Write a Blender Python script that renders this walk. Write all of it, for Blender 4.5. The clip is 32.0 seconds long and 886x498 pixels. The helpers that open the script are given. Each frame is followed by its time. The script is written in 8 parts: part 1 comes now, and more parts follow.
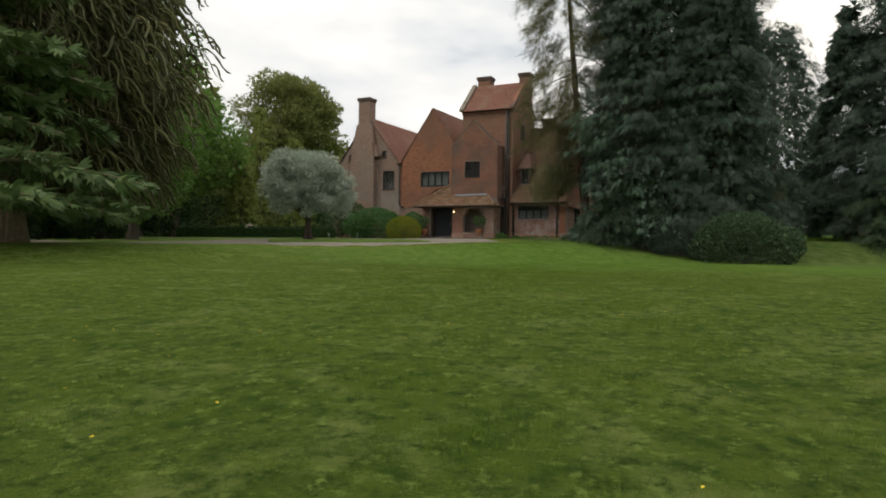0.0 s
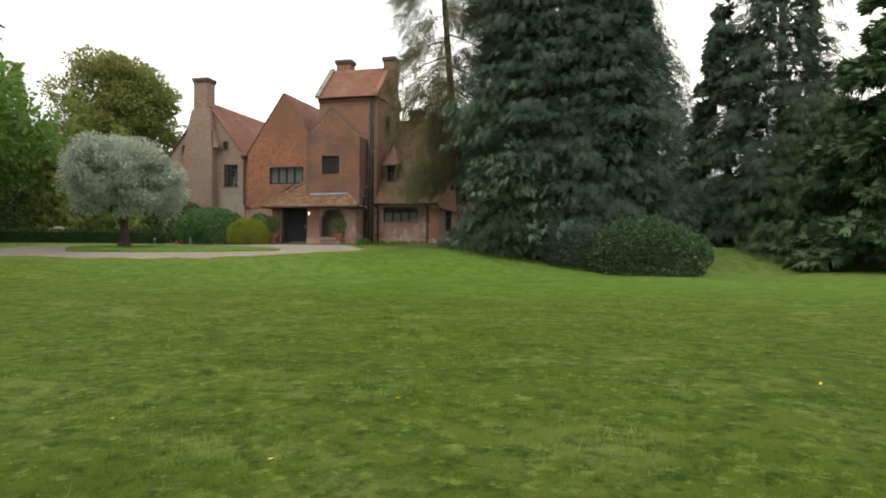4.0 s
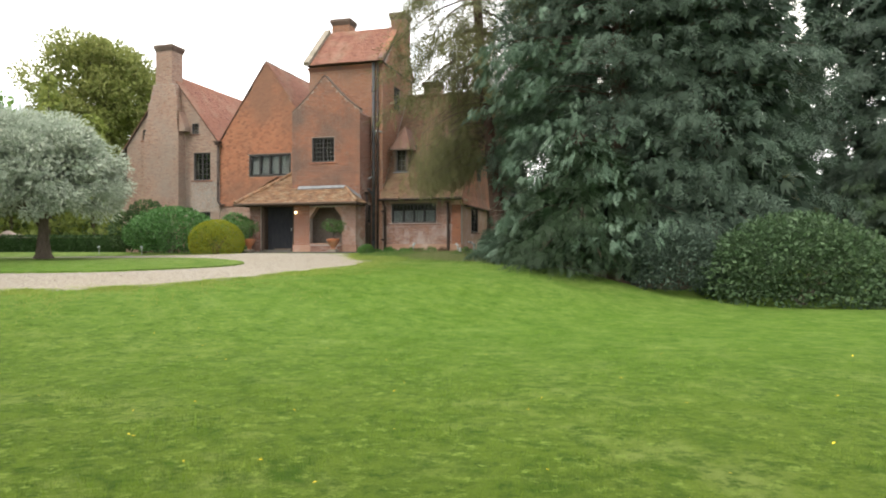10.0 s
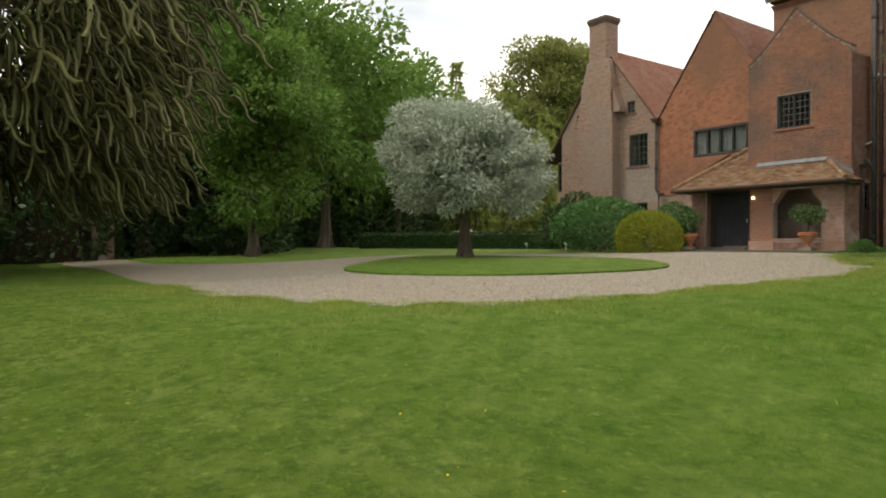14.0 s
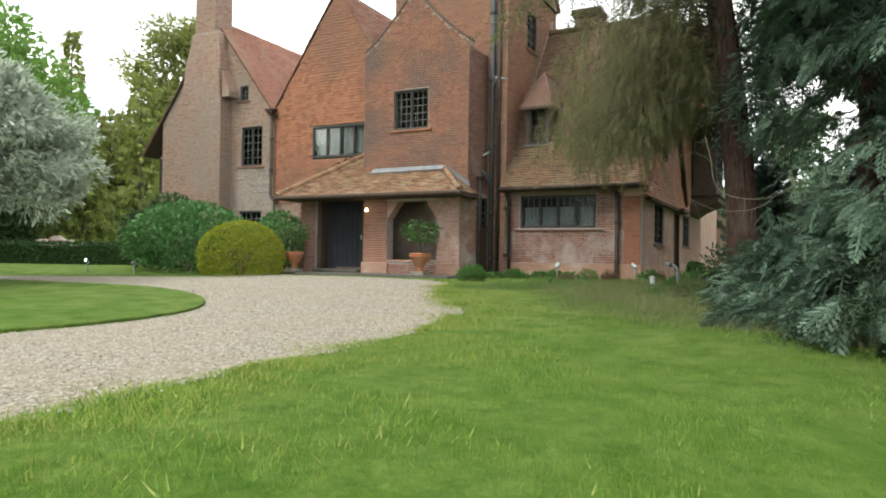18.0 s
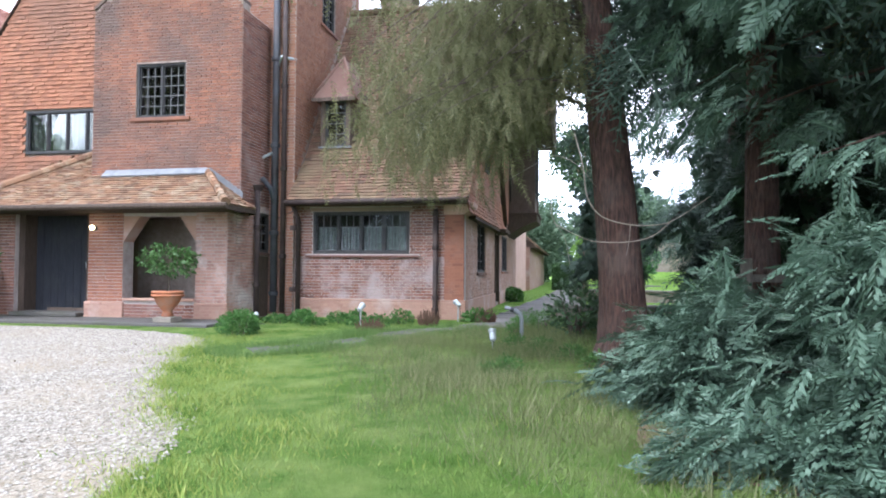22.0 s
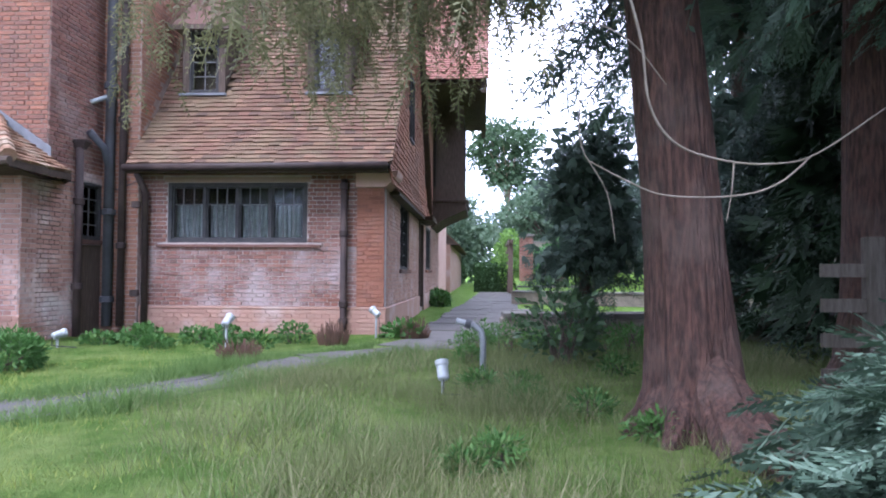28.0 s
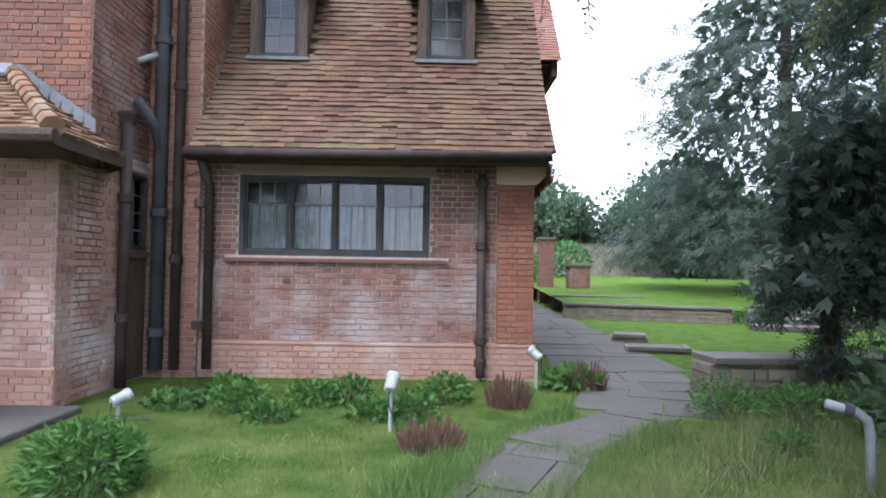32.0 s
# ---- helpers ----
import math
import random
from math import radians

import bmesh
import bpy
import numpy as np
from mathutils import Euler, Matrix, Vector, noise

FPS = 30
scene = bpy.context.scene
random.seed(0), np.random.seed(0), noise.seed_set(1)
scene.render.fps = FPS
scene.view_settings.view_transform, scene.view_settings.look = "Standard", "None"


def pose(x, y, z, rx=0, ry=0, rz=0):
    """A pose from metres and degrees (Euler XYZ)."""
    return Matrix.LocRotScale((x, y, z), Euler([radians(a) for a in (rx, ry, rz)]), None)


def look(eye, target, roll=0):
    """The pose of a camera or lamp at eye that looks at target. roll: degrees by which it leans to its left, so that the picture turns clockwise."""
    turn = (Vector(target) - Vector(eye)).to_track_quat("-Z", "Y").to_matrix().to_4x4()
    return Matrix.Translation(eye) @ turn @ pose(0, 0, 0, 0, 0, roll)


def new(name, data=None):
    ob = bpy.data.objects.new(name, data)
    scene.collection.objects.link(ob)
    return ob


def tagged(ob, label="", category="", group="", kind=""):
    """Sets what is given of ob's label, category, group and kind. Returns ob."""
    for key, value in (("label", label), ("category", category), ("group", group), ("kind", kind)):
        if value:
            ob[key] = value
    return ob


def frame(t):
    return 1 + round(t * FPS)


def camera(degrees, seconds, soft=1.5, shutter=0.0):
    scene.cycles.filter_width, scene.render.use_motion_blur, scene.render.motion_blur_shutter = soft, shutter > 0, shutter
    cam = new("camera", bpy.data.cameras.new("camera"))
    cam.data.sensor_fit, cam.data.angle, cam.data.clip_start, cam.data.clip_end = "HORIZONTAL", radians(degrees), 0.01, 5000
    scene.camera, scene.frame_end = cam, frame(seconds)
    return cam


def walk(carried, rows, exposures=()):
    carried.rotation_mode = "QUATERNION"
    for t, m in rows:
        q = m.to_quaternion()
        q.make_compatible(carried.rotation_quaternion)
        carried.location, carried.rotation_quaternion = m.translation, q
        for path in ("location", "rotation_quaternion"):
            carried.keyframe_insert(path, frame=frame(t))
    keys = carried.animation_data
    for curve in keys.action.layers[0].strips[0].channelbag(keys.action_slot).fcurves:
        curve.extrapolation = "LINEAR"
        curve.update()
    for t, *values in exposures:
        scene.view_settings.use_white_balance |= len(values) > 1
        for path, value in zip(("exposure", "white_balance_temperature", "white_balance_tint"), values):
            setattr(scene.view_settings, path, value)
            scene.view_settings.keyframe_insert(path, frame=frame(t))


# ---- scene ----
cam = camera(66.2, 32.0, 1.9)
PATH = [
    (0, (12.57, -43.382, -0.56), (11.682, -41.59, -0.566), 0.7),
    (0.5, (12.351, -42.819, -0.55), (11.499, -41.009, -0.559), 0.6),
    (1, (12.121, -42.229, -0.528), (11.276, -40.416, -0.53), 0.5),
    (1.5, (11.822, -41.582, -0.485), (11.026, -39.747, -0.487), 0.3),
    (2, (11.461, -40.925, -0.435), (10.832, -39.026, -0.434), 0.3),
    (2.5, (11.084, -40.296, -0.389), (10.531, -38.375, -0.388), 0.5),
    (3, (10.737, -39.663, -0.341), (10.229, -37.729, -0.338), 0.4),
    (3.5, (10.432, -38.981, -0.294), (9.935, -37.044, -0.292), 0.5),
    (5.5, (9.517, -36.043, 0.025), (9.025, -34.104, 0.027), 0.3),
    (6, (9.293, -35.337, 0.058), (8.799, -33.399, 0.056), 0.3),
    (6.5, (9.032, -34.66, 0.087), (8.53, -32.724, 0.084), 0.6),
    (7, (8.761, -34.042, 0.104), (8.247, -32.11, 0.105), 0.4),
    (7.5, (8.467, -33.39, 0.13), (7.942, -31.46, 0.132), 0.4),
    (8, (8.182, -32.674, 0.157), (7.643, -30.748, 0.15), 0.3),
    (8.5, (7.969, -31.93, 0.173), (7.428, -30.005, 0.163), -0.0),
    (9, (7.857, -31.213, 0.171), (7.311, -29.289, 0.169), 0.0),
    (9.5, (7.732, -30.45, 0.183), (7.188, -28.525, 0.185), -0.0),
    (10, (7.547, -29.636, 0.206), (7.003, -27.712, 0.204), -0.0),
    (10.5, (7.317, -28.834, 0.223), (6.768, -26.91, 0.213), 0.1),
    (11, (7.103, -28.118, 0.229), (6.545, -26.197, 0.226), 0.1),
    (11.5, (6.837, -27.498, 0.254), (6.173, -25.611, 0.257), 0.4),
    (12, (6.545, -26.929, 0.284), (5.686, -25.123, 0.286), 0.5),
    (12.5, (6.183, -26.42, 0.283), (5.021, -24.793, 0.275), 0.4),
    (13, (5.739, -25.815, 0.278), (4.276, -24.452, 0.256), 0.2),
    (13.5, (5.404, -25.058, 0.272), (3.87, -23.775, 0.254), 0.0),
    (15.5, (4.746, -21.455, 0.115), (2.929, -20.619, 0.098), 0.4),
    (16, (4.622, -20.615, 0.105), (3.065, -19.359, 0.115), 0.7),
    (16.5, (4.406, -19.879, 0.135), (3.088, -18.375, 0.147), 0.8),
    (17, (4.162, -19.247, 0.222), (3.062, -17.576, 0.236), 0.9),
    (17.5, (3.76, -18.575, 0.392), (2.835, -16.802, 0.397), 0.8),
    (18, (3.515, -17.99, 0.57), (2.6, -16.211, 0.589), 0.8),
    (18.5, (3.277, -17.388, 0.714), (2.454, -15.565, 0.744), 0.8),
    (19, (3.067, -16.819, 0.815), (2.319, -14.965, 0.842), 0.8),
    (19.5, (2.828, -16.332, 0.859), (2.117, -14.463, 0.892), 1.0),
    (20, (2.649, -15.854, 0.886), (2.001, -13.963, 0.932), 0.9),
    (20.5, (2.494, -15.296, 0.942), (1.933, -13.377, 0.985), 0.8),
    (21, (2.326, -14.831, 0.988), (1.87, -12.885, 1.044), 0.8),
    (21.5, (2.252, -14.429, 0.998), (1.849, -12.47, 1.051), 0.4),
    (22, (2.222, -13.927, 1.021), (1.847, -11.964, 1.084), 0.4),
    (22.5, (2.18, -13.466, 0.995), (1.887, -11.489, 1.059), 0.4),
    (23, (2.115, -13.057, 0.987), (1.942, -11.067, 1.069), 0.2),
    (23.5, (2.079, -12.657, 0.984), (1.944, -10.663, 1.055), 0.2),
    (24, (2.035, -12.241, 0.918), (1.913, -10.247, 0.999), 0.2),
    (24.5, (1.937, -11.871, 0.799), (1.831, -9.875, 0.878), 0.3),
    (25, (1.906, -11.629, 0.738), (1.796, -9.634, 0.827), 0.3),
    (25.5, (1.867, -11.371, 0.721), (1.766, -9.375, 0.802), 0.2),
    (27.5, (1.497, -10.411, 0.848), (1.377, -8.416, 0.916), 0.3),
    (28, (1.45, -10.062, 0.915), (1.338, -8.066, 0.986), 0.3),
    (28.5, (1.258, -9.79, 0.977), (1.156, -7.794, 1.043), 0.7),
    (29, (0.98, -9.495, 1.049), (0.905, -7.497, 1.117), 0.7),
    (29.5, (0.677, -9.159, 1.11), (0.616, -7.16, 1.171), 0.9),
    (30, (0.304, -8.916, 1.148), (0.262, -6.917, 1.218), 1.0),
    (30.5, (-0.1, -8.651, 1.175), (-0.099, -6.652, 1.242), 0.9),
    (31, (-0.422, -8.303, 1.169), (-0.399, -6.303, 1.223), 0.7),
    (31.5, (-0.726, -7.966, 1.217), (-0.692, -5.968, 1.28), 0.7),
    (32, (-1.118, -7.668, 1.225), (-1.089, -5.669, 1.287), 0.9),
]
EXPOSURES = [(0, -0.42, 7000, 10), (3.5, 0.2, 7100, 10), (6, 0.5, 7050, 10), (8, 0.78, 7000, 10), (9, 0.95, 7000, 10), (11, 1.18, 6900, 10), (12, 0.85, 6900, 10), (13, 0.25, 7400, 10), (15.5, 0.45, 7600, 6), (16, 0.48, 7600, 4), (17, 0.65, 7300, 4), (18, 1.05, 6700, 4), (19, 1.2, 6350, 8), (21, 1.56, 5750, 12), (23, 1.93, 5400, 18), (25, 2.03, 5350, 20), (28, 1.74, 5250, 26), (30, 1.54, 5400, 24), (32, 1.42, 5550, 17)]
walk(cam, [(t, look(eye, target, roll)) for t, eye, target, roll in PATH], EXPOSURES)

# ---- world, sun ----
world = bpy.data.worlds.new("overcast_sky")
scene.world = world
world.use_nodes = True
wn, wl = world.node_tree.nodes, world.node_tree.links
wn.clear()
w_out = wn.new("ShaderNodeOutputWorld")
w_sky = wn.new("ShaderNodeTexSky")
w_sky.sky_type, w_sky.sun_disc = "NISHITA", False
w_sky.sun_elevation, w_sky.sun_rotation = radians(48), radians(200)
w_bg = wn.new("ShaderNodeBackground")
w_bg.inputs[1].default_value = 0.10
wl.new(w_sky.outputs[0], w_bg.inputs[0])
w_cloud = wn.new("ShaderNodeBackground")
w_tc = wn.new("ShaderNodeTexCoord")
w_map = wn.new("ShaderNodeMapping")
w_map.inputs["Scale"].default_value = (1.0, 1.0, 2.6)
w_noise = wn.new("ShaderNodeTexNoise")
w_noise.inputs["Scale"].default_value, w_noise.inputs["Detail"].default_value = 2.3, 5
w_ramp = wn.new("ShaderNodeValToRGB")
w_ramp.color_ramp.elements[0].position, w_ramp.color_ramp.elements[0].color = 0.36, (0.50, 0.55, 0.62, 1)
w_ramp.color_ramp.elements[1].position, w_ramp.color_ramp.elements[1].color = 0.66, (1.0, 0.985, 0.955, 1)
w_mask = wn.new("ShaderNodeMapRange")
w_mask.inputs["From Min"].default_value, w_mask.inputs["From Max"].default_value = 0.28, 0.42
w_mask.inputs["To Min"].default_value = 0.55
w_cloud.inputs[1].default_value = 1.8
w_mix = wn.new("ShaderNodeMixShader")
wl.new(w_tc.outputs["Generated"], w_map.inputs[0])
wl.new(w_map.outputs[0], w_noise.inputs["Vector"])
wl.new(w_noise.outputs[0], w_ramp.inputs[0])
wl.new(w_ramp.outputs[0], w_cloud.inputs[0])
wl.new(w_noise.outputs[0], w_mask.inputs["Value"])
wl.new(w_mask.outputs[0], w_mix.inputs[0])
wl.new(w_bg.outputs[0], w_mix.inputs[1])
wl.new(w_cloud.outputs[0], w_mix.inputs[2])
wl.new(w_mix.outputs[0], w_out.inputs[0])

sun = new("sun", bpy.data.lights.new("sun", "SUN"))
sun.data.energy, sun.data.angle, sun.data.color = 1.3, radians(18), (1.0, 0.94, 0.84)
sun.matrix_world = look((0, 0, 40), (14, 26, 0))


# ---- materials ----
def principled(name):
    m = bpy.data.materials.new(name)
    m.use_nodes = True
    n, l = m.node_tree.nodes, m.node_tree.links
    return m, n, l, n["Principled BSDF"]


def mixrgb(n, l, fac, a, b, mode="MIX"):
    x = n.new("ShaderNodeMix")
    x.data_type, x.blend_type = "RGBA", mode
    for sock, v in ((x.inputs[0], fac), (x.inputs[6], a), (x.inputs[7], b)):
        if isinstance(v, (int, float)):
            sock.default_value = v
        elif isinstance(v, tuple):
            sock.default_value = (*v, 1) if len(v) == 3 else v
        else:
            l.new(v, sock)
    return x.outputs[2]


def noise_fac(n, l, scale, detail=4, lo=0.35, hi=0.65, rough=0.6, stretch=None):
    g = n.new("ShaderNodeNewGeometry")
    src = g.outputs["Position"]
    if stretch:
        mp = n.new("ShaderNodeMapping")
        mp.inputs["Scale"].default_value = stretch
        l.new(src, mp.inputs[0])
        src = mp.outputs[0]
    t = n.new("ShaderNodeTexNoise")
    t.inputs["Scale"].default_value, t.inputs["Detail"].default_value, t.inputs["Roughness"].default_value = scale, detail, rough
    l.new(src, t.inputs["Vector"])
    r = n.new("ShaderNodeMapRange")
    r.inputs["From Min"].default_value, r.inputs["From Max"].default_value = lo, hi
    l.new(t.outputs[0], r.inputs["Value"])
    return r.outputs[0]


def bumped(n, l, b, height, strength, dist=0.02):
    x = n.new("ShaderNodeBump")
    x.inputs["Strength"].default_value, x.inputs["Distance"].default_value = strength, dist
    l.new(height, x.inputs["Height"])
    l.new(x.outputs[0], b.inputs["Normal"])


def surface(name, c1, c2, scale=3.0, c3=None, scale3=0.7, amount3=0.6, rough=0.85, bump=0.3, bscale=40.0, island=None, metal=0.0, spec=0.3, stretch=None, lo3=0.5, hi3=0.68):
    """Two-tone noise, a third tone in patches, and a shade of its own for each piece (island: a darker and a lighter tint)."""
    m, n, l, b = principled(name)
    col = mixrgb(n, l, noise_fac(n, l, scale, stretch=stretch), c1, c2)
    if island:
        g = n.new("ShaderNodeNewGeometry")
        oi = n.new("ShaderNodeObjectInfo")
        add = n.new("ShaderNodeMath")
        add.operation = "ADD"
        fr = n.new("ShaderNodeMath")
        fr.operation = "FRACT"
        l.new(g.outputs["Random Per Island"], add.inputs[0])
        l.new(oi.outputs["Random"], add.inputs[1])
        l.new(add.outputs[0], fr.inputs[0])
        rp = n.new("ShaderNodeValToRGB")
        els = rp.color_ramp.elements
        els[0].color, els[1].color = (*island[0], 1), (*island[-1], 1)
        for k, c in enumerate(island[1:-1]):
            e = els.new((k + 1) / (len(island) - 1))
            e.color = (*c, 1)
        l.new(fr.outputs[0], rp.inputs[0])
        col = mixrgb(n, l, 0.72, col, rp.outputs[0])
    if c3:
        f3 = noise_fac(n, l, scale3, 5, lo3, hi3)
        mm = n.new("ShaderNodeMath")
        mm.operation = "MULTIPLY"
        mm.inputs[1].default_value = amount3
        l.new(f3, mm.inputs[0])
        col = mixrgb(n, l, mm.outputs[0], col, c3)
    l.new(col, b.inputs["Base Color"])
    b.inputs["Roughness"].default_value, b.inputs["Metallic"].default_value = rough, metal
    b.inputs["Specular IOR Level"].default_value = spec
    if bump:
        bumped(n, l, b, noise_fac(n, l, bscale if not stretch else bscale * 0.25, 5, 0.25, 0.75, stretch=stretch), bump, 0.01 if not stretch else 0.03)
    return m


def leafy(name, dark, mid, light, through_light=0.3, rough=0.55):
    """Leaves: three tints from leaf to leaf, patches of tone over the crown, and some light through them."""
    m, n, l, b = principled(name)
    g = n.new("ShaderNodeNewGeometry")
    rp = n.new("ShaderNodeValToRGB")
    els = rp.color_ramp.elements
    els[0].color, els[1].color = (*dark, 1), (*light, 1)
    els.new(0.55).color = (*mid, 1)
    l.new(g.outputs["Random Per Island"], rp.inputs[0])
    col = mixrgb(n, l, noise_fac(n, l, 0.9, 3), rp.outputs[0], mid)
    l.new(col, b.inputs["Base Color"])
    b.inputs["Roughness"].default_value, b.inputs["Specular IOR Level"].default_value = rough, 0.25
    tr = n.new("ShaderNodeBsdfTranslucent")
    l.new(col, tr.inputs[0])
    mx = n.new("ShaderNodeMixShader")
    mx.inputs[0].default_value = through_light
    l.new(b.outputs[0], mx.inputs[1])
    l.new(tr.outputs[0], mx.inputs[2])
    l.new(mx.outputs[0], n["Material Output"].inputs[0])
    return m


BRICK_TINTS = ((0.11, 0.06, 0.05), (0.21, 0.10, 0.075), (0.26, 0.12, 0.085), (0.15, 0.078, 0.064), (0.29, 0.15, 0.11), (0.19, 0.096, 0.076))
M_BRICK = surface("red_brick", (0.20, 0.11, 0.09), (0.25, 0.14, 0.112), 6, (0.42, 0.36, 0.345), 1.1, 0.55, 0.92, 0.5, 70, BRICK_TINTS, lo3=0.55, hi3=0.72)
M_BRICK_CHALK = surface("chalky_red_brick", (0.21, 0.115, 0.095), (0.27, 0.15, 0.12), 6, (0.46, 0.40, 0.40), 1.4, 0.72, 0.94, 0.5, 70, BRICK_TINTS, lo3=0.43, hi3=0.62)
M_BRICK_ROSE = surface("rose_red_brick", (0.37, 0.225, 0.185), (0.43, 0.265, 0.22), 5, (0.66, 0.61, 0.59), 1.2, 0.85, 0.93, 0.5, 70, ((0.26, 0.15, 0.125), (0.40, 0.235, 0.19), (0.46, 0.285, 0.23), (0.33, 0.20, 0.165)), lo3=0.47, hi3=0.62)
M_BRICK_PALE = surface("salmon_brick", (0.40, 0.255, 0.20), (0.34, 0.215, 0.17), 5, (0.48, 0.40, 0.365), 1.6, 0.65, 0.92, 0.5, 40, ((0.31, 0.18, 0.14), (0.42, 0.26, 0.20), (0.37, 0.24, 0.185)))
M_BRICK_DUN = surface("weathered_dun_brick", (0.28, 0.185, 0.145), (0.34, 0.245, 0.20), 9, (0.26, 0.225, 0.20), 0.55, 0.7, 0.94, 0.5, 60, ((0.17, 0.105, 0.085), (0.33, 0.205, 0.155), (0.28, 0.205, 0.17), (0.37, 0.265, 0.215), (0.25, 0.145, 0.11)), lo3=0.44, hi3=0.66)
M_BRICK_TOWER = surface("orange_brown_tower_brick", (0.27, 0.135, 0.088), (0.33, 0.175, 0.115), 7, (0.20, 0.125, 0.095), 0.6, 0.7, 0.93, 0.5, 60, ((0.19, 0.092, 0.062), (0.31, 0.15, 0.092), (0.26, 0.14, 0.098), (0.35, 0.185, 0.12)), lo3=0.46, hi3=0.66)
M_BRICK_DARK = surface("blackened_brick", (0.125, 0.088, 0.072), (0.085, 0.062, 0.053), 6, (0.17, 0.14, 0.115), 1.5, 0.5, 0.92, 0.5, 50)
M_BRICK_ORANGE = surface("orange_brick", (0.30, 0.135, 0.088), (0.24, 0.108, 0.074), 5, (0.25, 0.17, 0.145), 1.4, 0.5, 0.92, 0.4, 60, ((0.20, 0.092, 0.066), (0.32, 0.145, 0.092), (0.27, 0.125, 0.084)))
M_BRICK_SOOT = surface("sooty_red_brick", (0.24, 0.108, 0.072), (0.30, 0.14, 0.09), 6, (0.115, 0.082, 0.072), 0.55, 0.9, 0.92, 0.5, 70, ((0.15, 0.075, 0.056), (0.25, 0.108, 0.07), (0.32, 0.145, 0.09), (0.20, 0.095, 0.068)), lo3=0.42, hi3=0.62)
M_MORTAR = surface("lime_mortar", (0.36, 0.30, 0.265), (0.27, 0.215, 0.185), 9, (0.20, 0.145, 0.12), 1.3, 0.6, 0.95, 0.5, 80)
M_MORTAR_PALE = surface("pale_lime_mortar", (0.46, 0.41, 0.385), (0.36, 0.315, 0.29), 9, (0.25, 0.20, 0.175), 1.3, 0.5, 0.95, 0.5, 80)
M_FLINT = surface("flint_and_mortar", (0.33, 0.30, 0.27), (0.22, 0.205, 0.195), 14, (0.40, 0.36, 0.32), 5, 0.6, 0.8, 0.8, 25)
M_RENDER = surface("pale_pink_render", (0.58, 0.40, 0.33), (0.52, 0.34, 0.27), 3, (0.42, 0.27, 0.21), 1.4, 0.5, 0.93, 0.3, 50)
TILE_TINTS = ((0.06, 0.043, 0.034), (0.155, 0.083, 0.056), (0.12, 0.075, 0.05), (0.195, 0.118, 0.072), (0.115, 0.083, 0.055), (0.225, 0.13, 0.085))
M_TILE = surface("clay_roof_tile", (0.175, 0.095, 0.064), (0.135, 0.08, 0.055), 8, (0.165, 0.132, 0.078), 1.0, 0.6, 0.9, 0.6, 60, TILE_TINTS, lo3=0.46, hi3=0.66)
M_TILE_BROWN = surface("brown_dormer_tile", (0.17, 0.095, 0.075), (0.12, 0.072, 0.06), 6, (0.22, 0.17, 0.14), 2, 0.5, 0.88, 0.4, 50, ((0.11, 0.065, 0.052), (0.19, 0.105, 0.08), (0.15, 0.085, 0.066)))
M_TILE_LICHEN = surface("lichened_roof_tile", (0.235, 0.135, 0.082), (0.165, 0.105, 0.066), 7, (0.33, 0.28, 0.20), 3.4, 0.55, 0.9, 0.7, 60, ((0.10, 0.06, 0.042), (0.235, 0.125, 0.072), (0.29, 0.17, 0.10), (0.18, 0.11, 0.068), (0.13, 0.078, 0.052)), lo3=0.50, hi3=0.64)
M_TILE_RED = surface("red_plain_tile", (0.27, 0.13, 0.095), (0.21, 0.10, 0.078), 5, (0.30, 0.21, 0.16), 0.8, 0.6, 0.9, 0.5, 60, ((0.18, 0.085, 0.065), (0.29, 0.14, 0.10), (0.25, 0.125, 0.095)))
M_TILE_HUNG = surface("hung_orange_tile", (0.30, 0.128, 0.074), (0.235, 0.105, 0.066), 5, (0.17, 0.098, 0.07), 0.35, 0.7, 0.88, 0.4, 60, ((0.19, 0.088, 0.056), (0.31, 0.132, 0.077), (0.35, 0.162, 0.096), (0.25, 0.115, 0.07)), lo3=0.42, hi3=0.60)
M_LEAD = surface("grey_lead", (0.19, 0.20, 0.22), (0.125, 0.135, 0.15), 6, None, rough=0.55, bump=0.25, bscale=20, spec=0.5)
M_STONE = surface("weathered_stone", (0.28, 0.245, 0.205), (0.19, 0.17, 0.14), 5, (0.13, 0.125, 0.085), 1.6, 0.6, 0.93, 0.6, 35)
M_CAP = surface("grey_coping_stone", (0.165, 0.155, 0.14), (0.105, 0.10, 0.092), 4, (0.10, 0.10, 0.065), 1.5, 0.5, 0.92, 0.5, 30, ((0.11, 0.105, 0.097), (0.18, 0.168, 0.152), (0.14, 0.132, 0.118)))
M_FLAG = surface("grey_flagstone", (0.105, 0.098, 0.092), (0.072, 0.068, 0.063), 4, (0.065, 0.07, 0.042), 2.2, 0.6, 0.85, 0.6, 30, ((0.08, 0.076, 0.072), (0.112, 0.105, 0.098), (0.095, 0.089, 0.083)))
M_OAK = surface("dark_oak", (0.05, 0.036, 0.028), (0.085, 0.06, 0.045), 6, None, rough=0.8, bump=0.5, bscale=30, stretch=(8, 8, 0.8))
M_OAK_GREY = surface("silvered_oak", (0.135, 0.10, 0.08), (0.075, 0.057, 0.046), 6, None, rough=0.85, bump=0.5, bscale=30, stretch=(8, 8, 0.8))
M_DOOR = surface("black_stained_door", (0.014, 0.016, 0.022), (0.024, 0.026, 0.034), 5, (0.05, 0.05, 0.045), 2, 0.3, 0.7, 0.4, 20, stretch=(9, 9, 0.7))
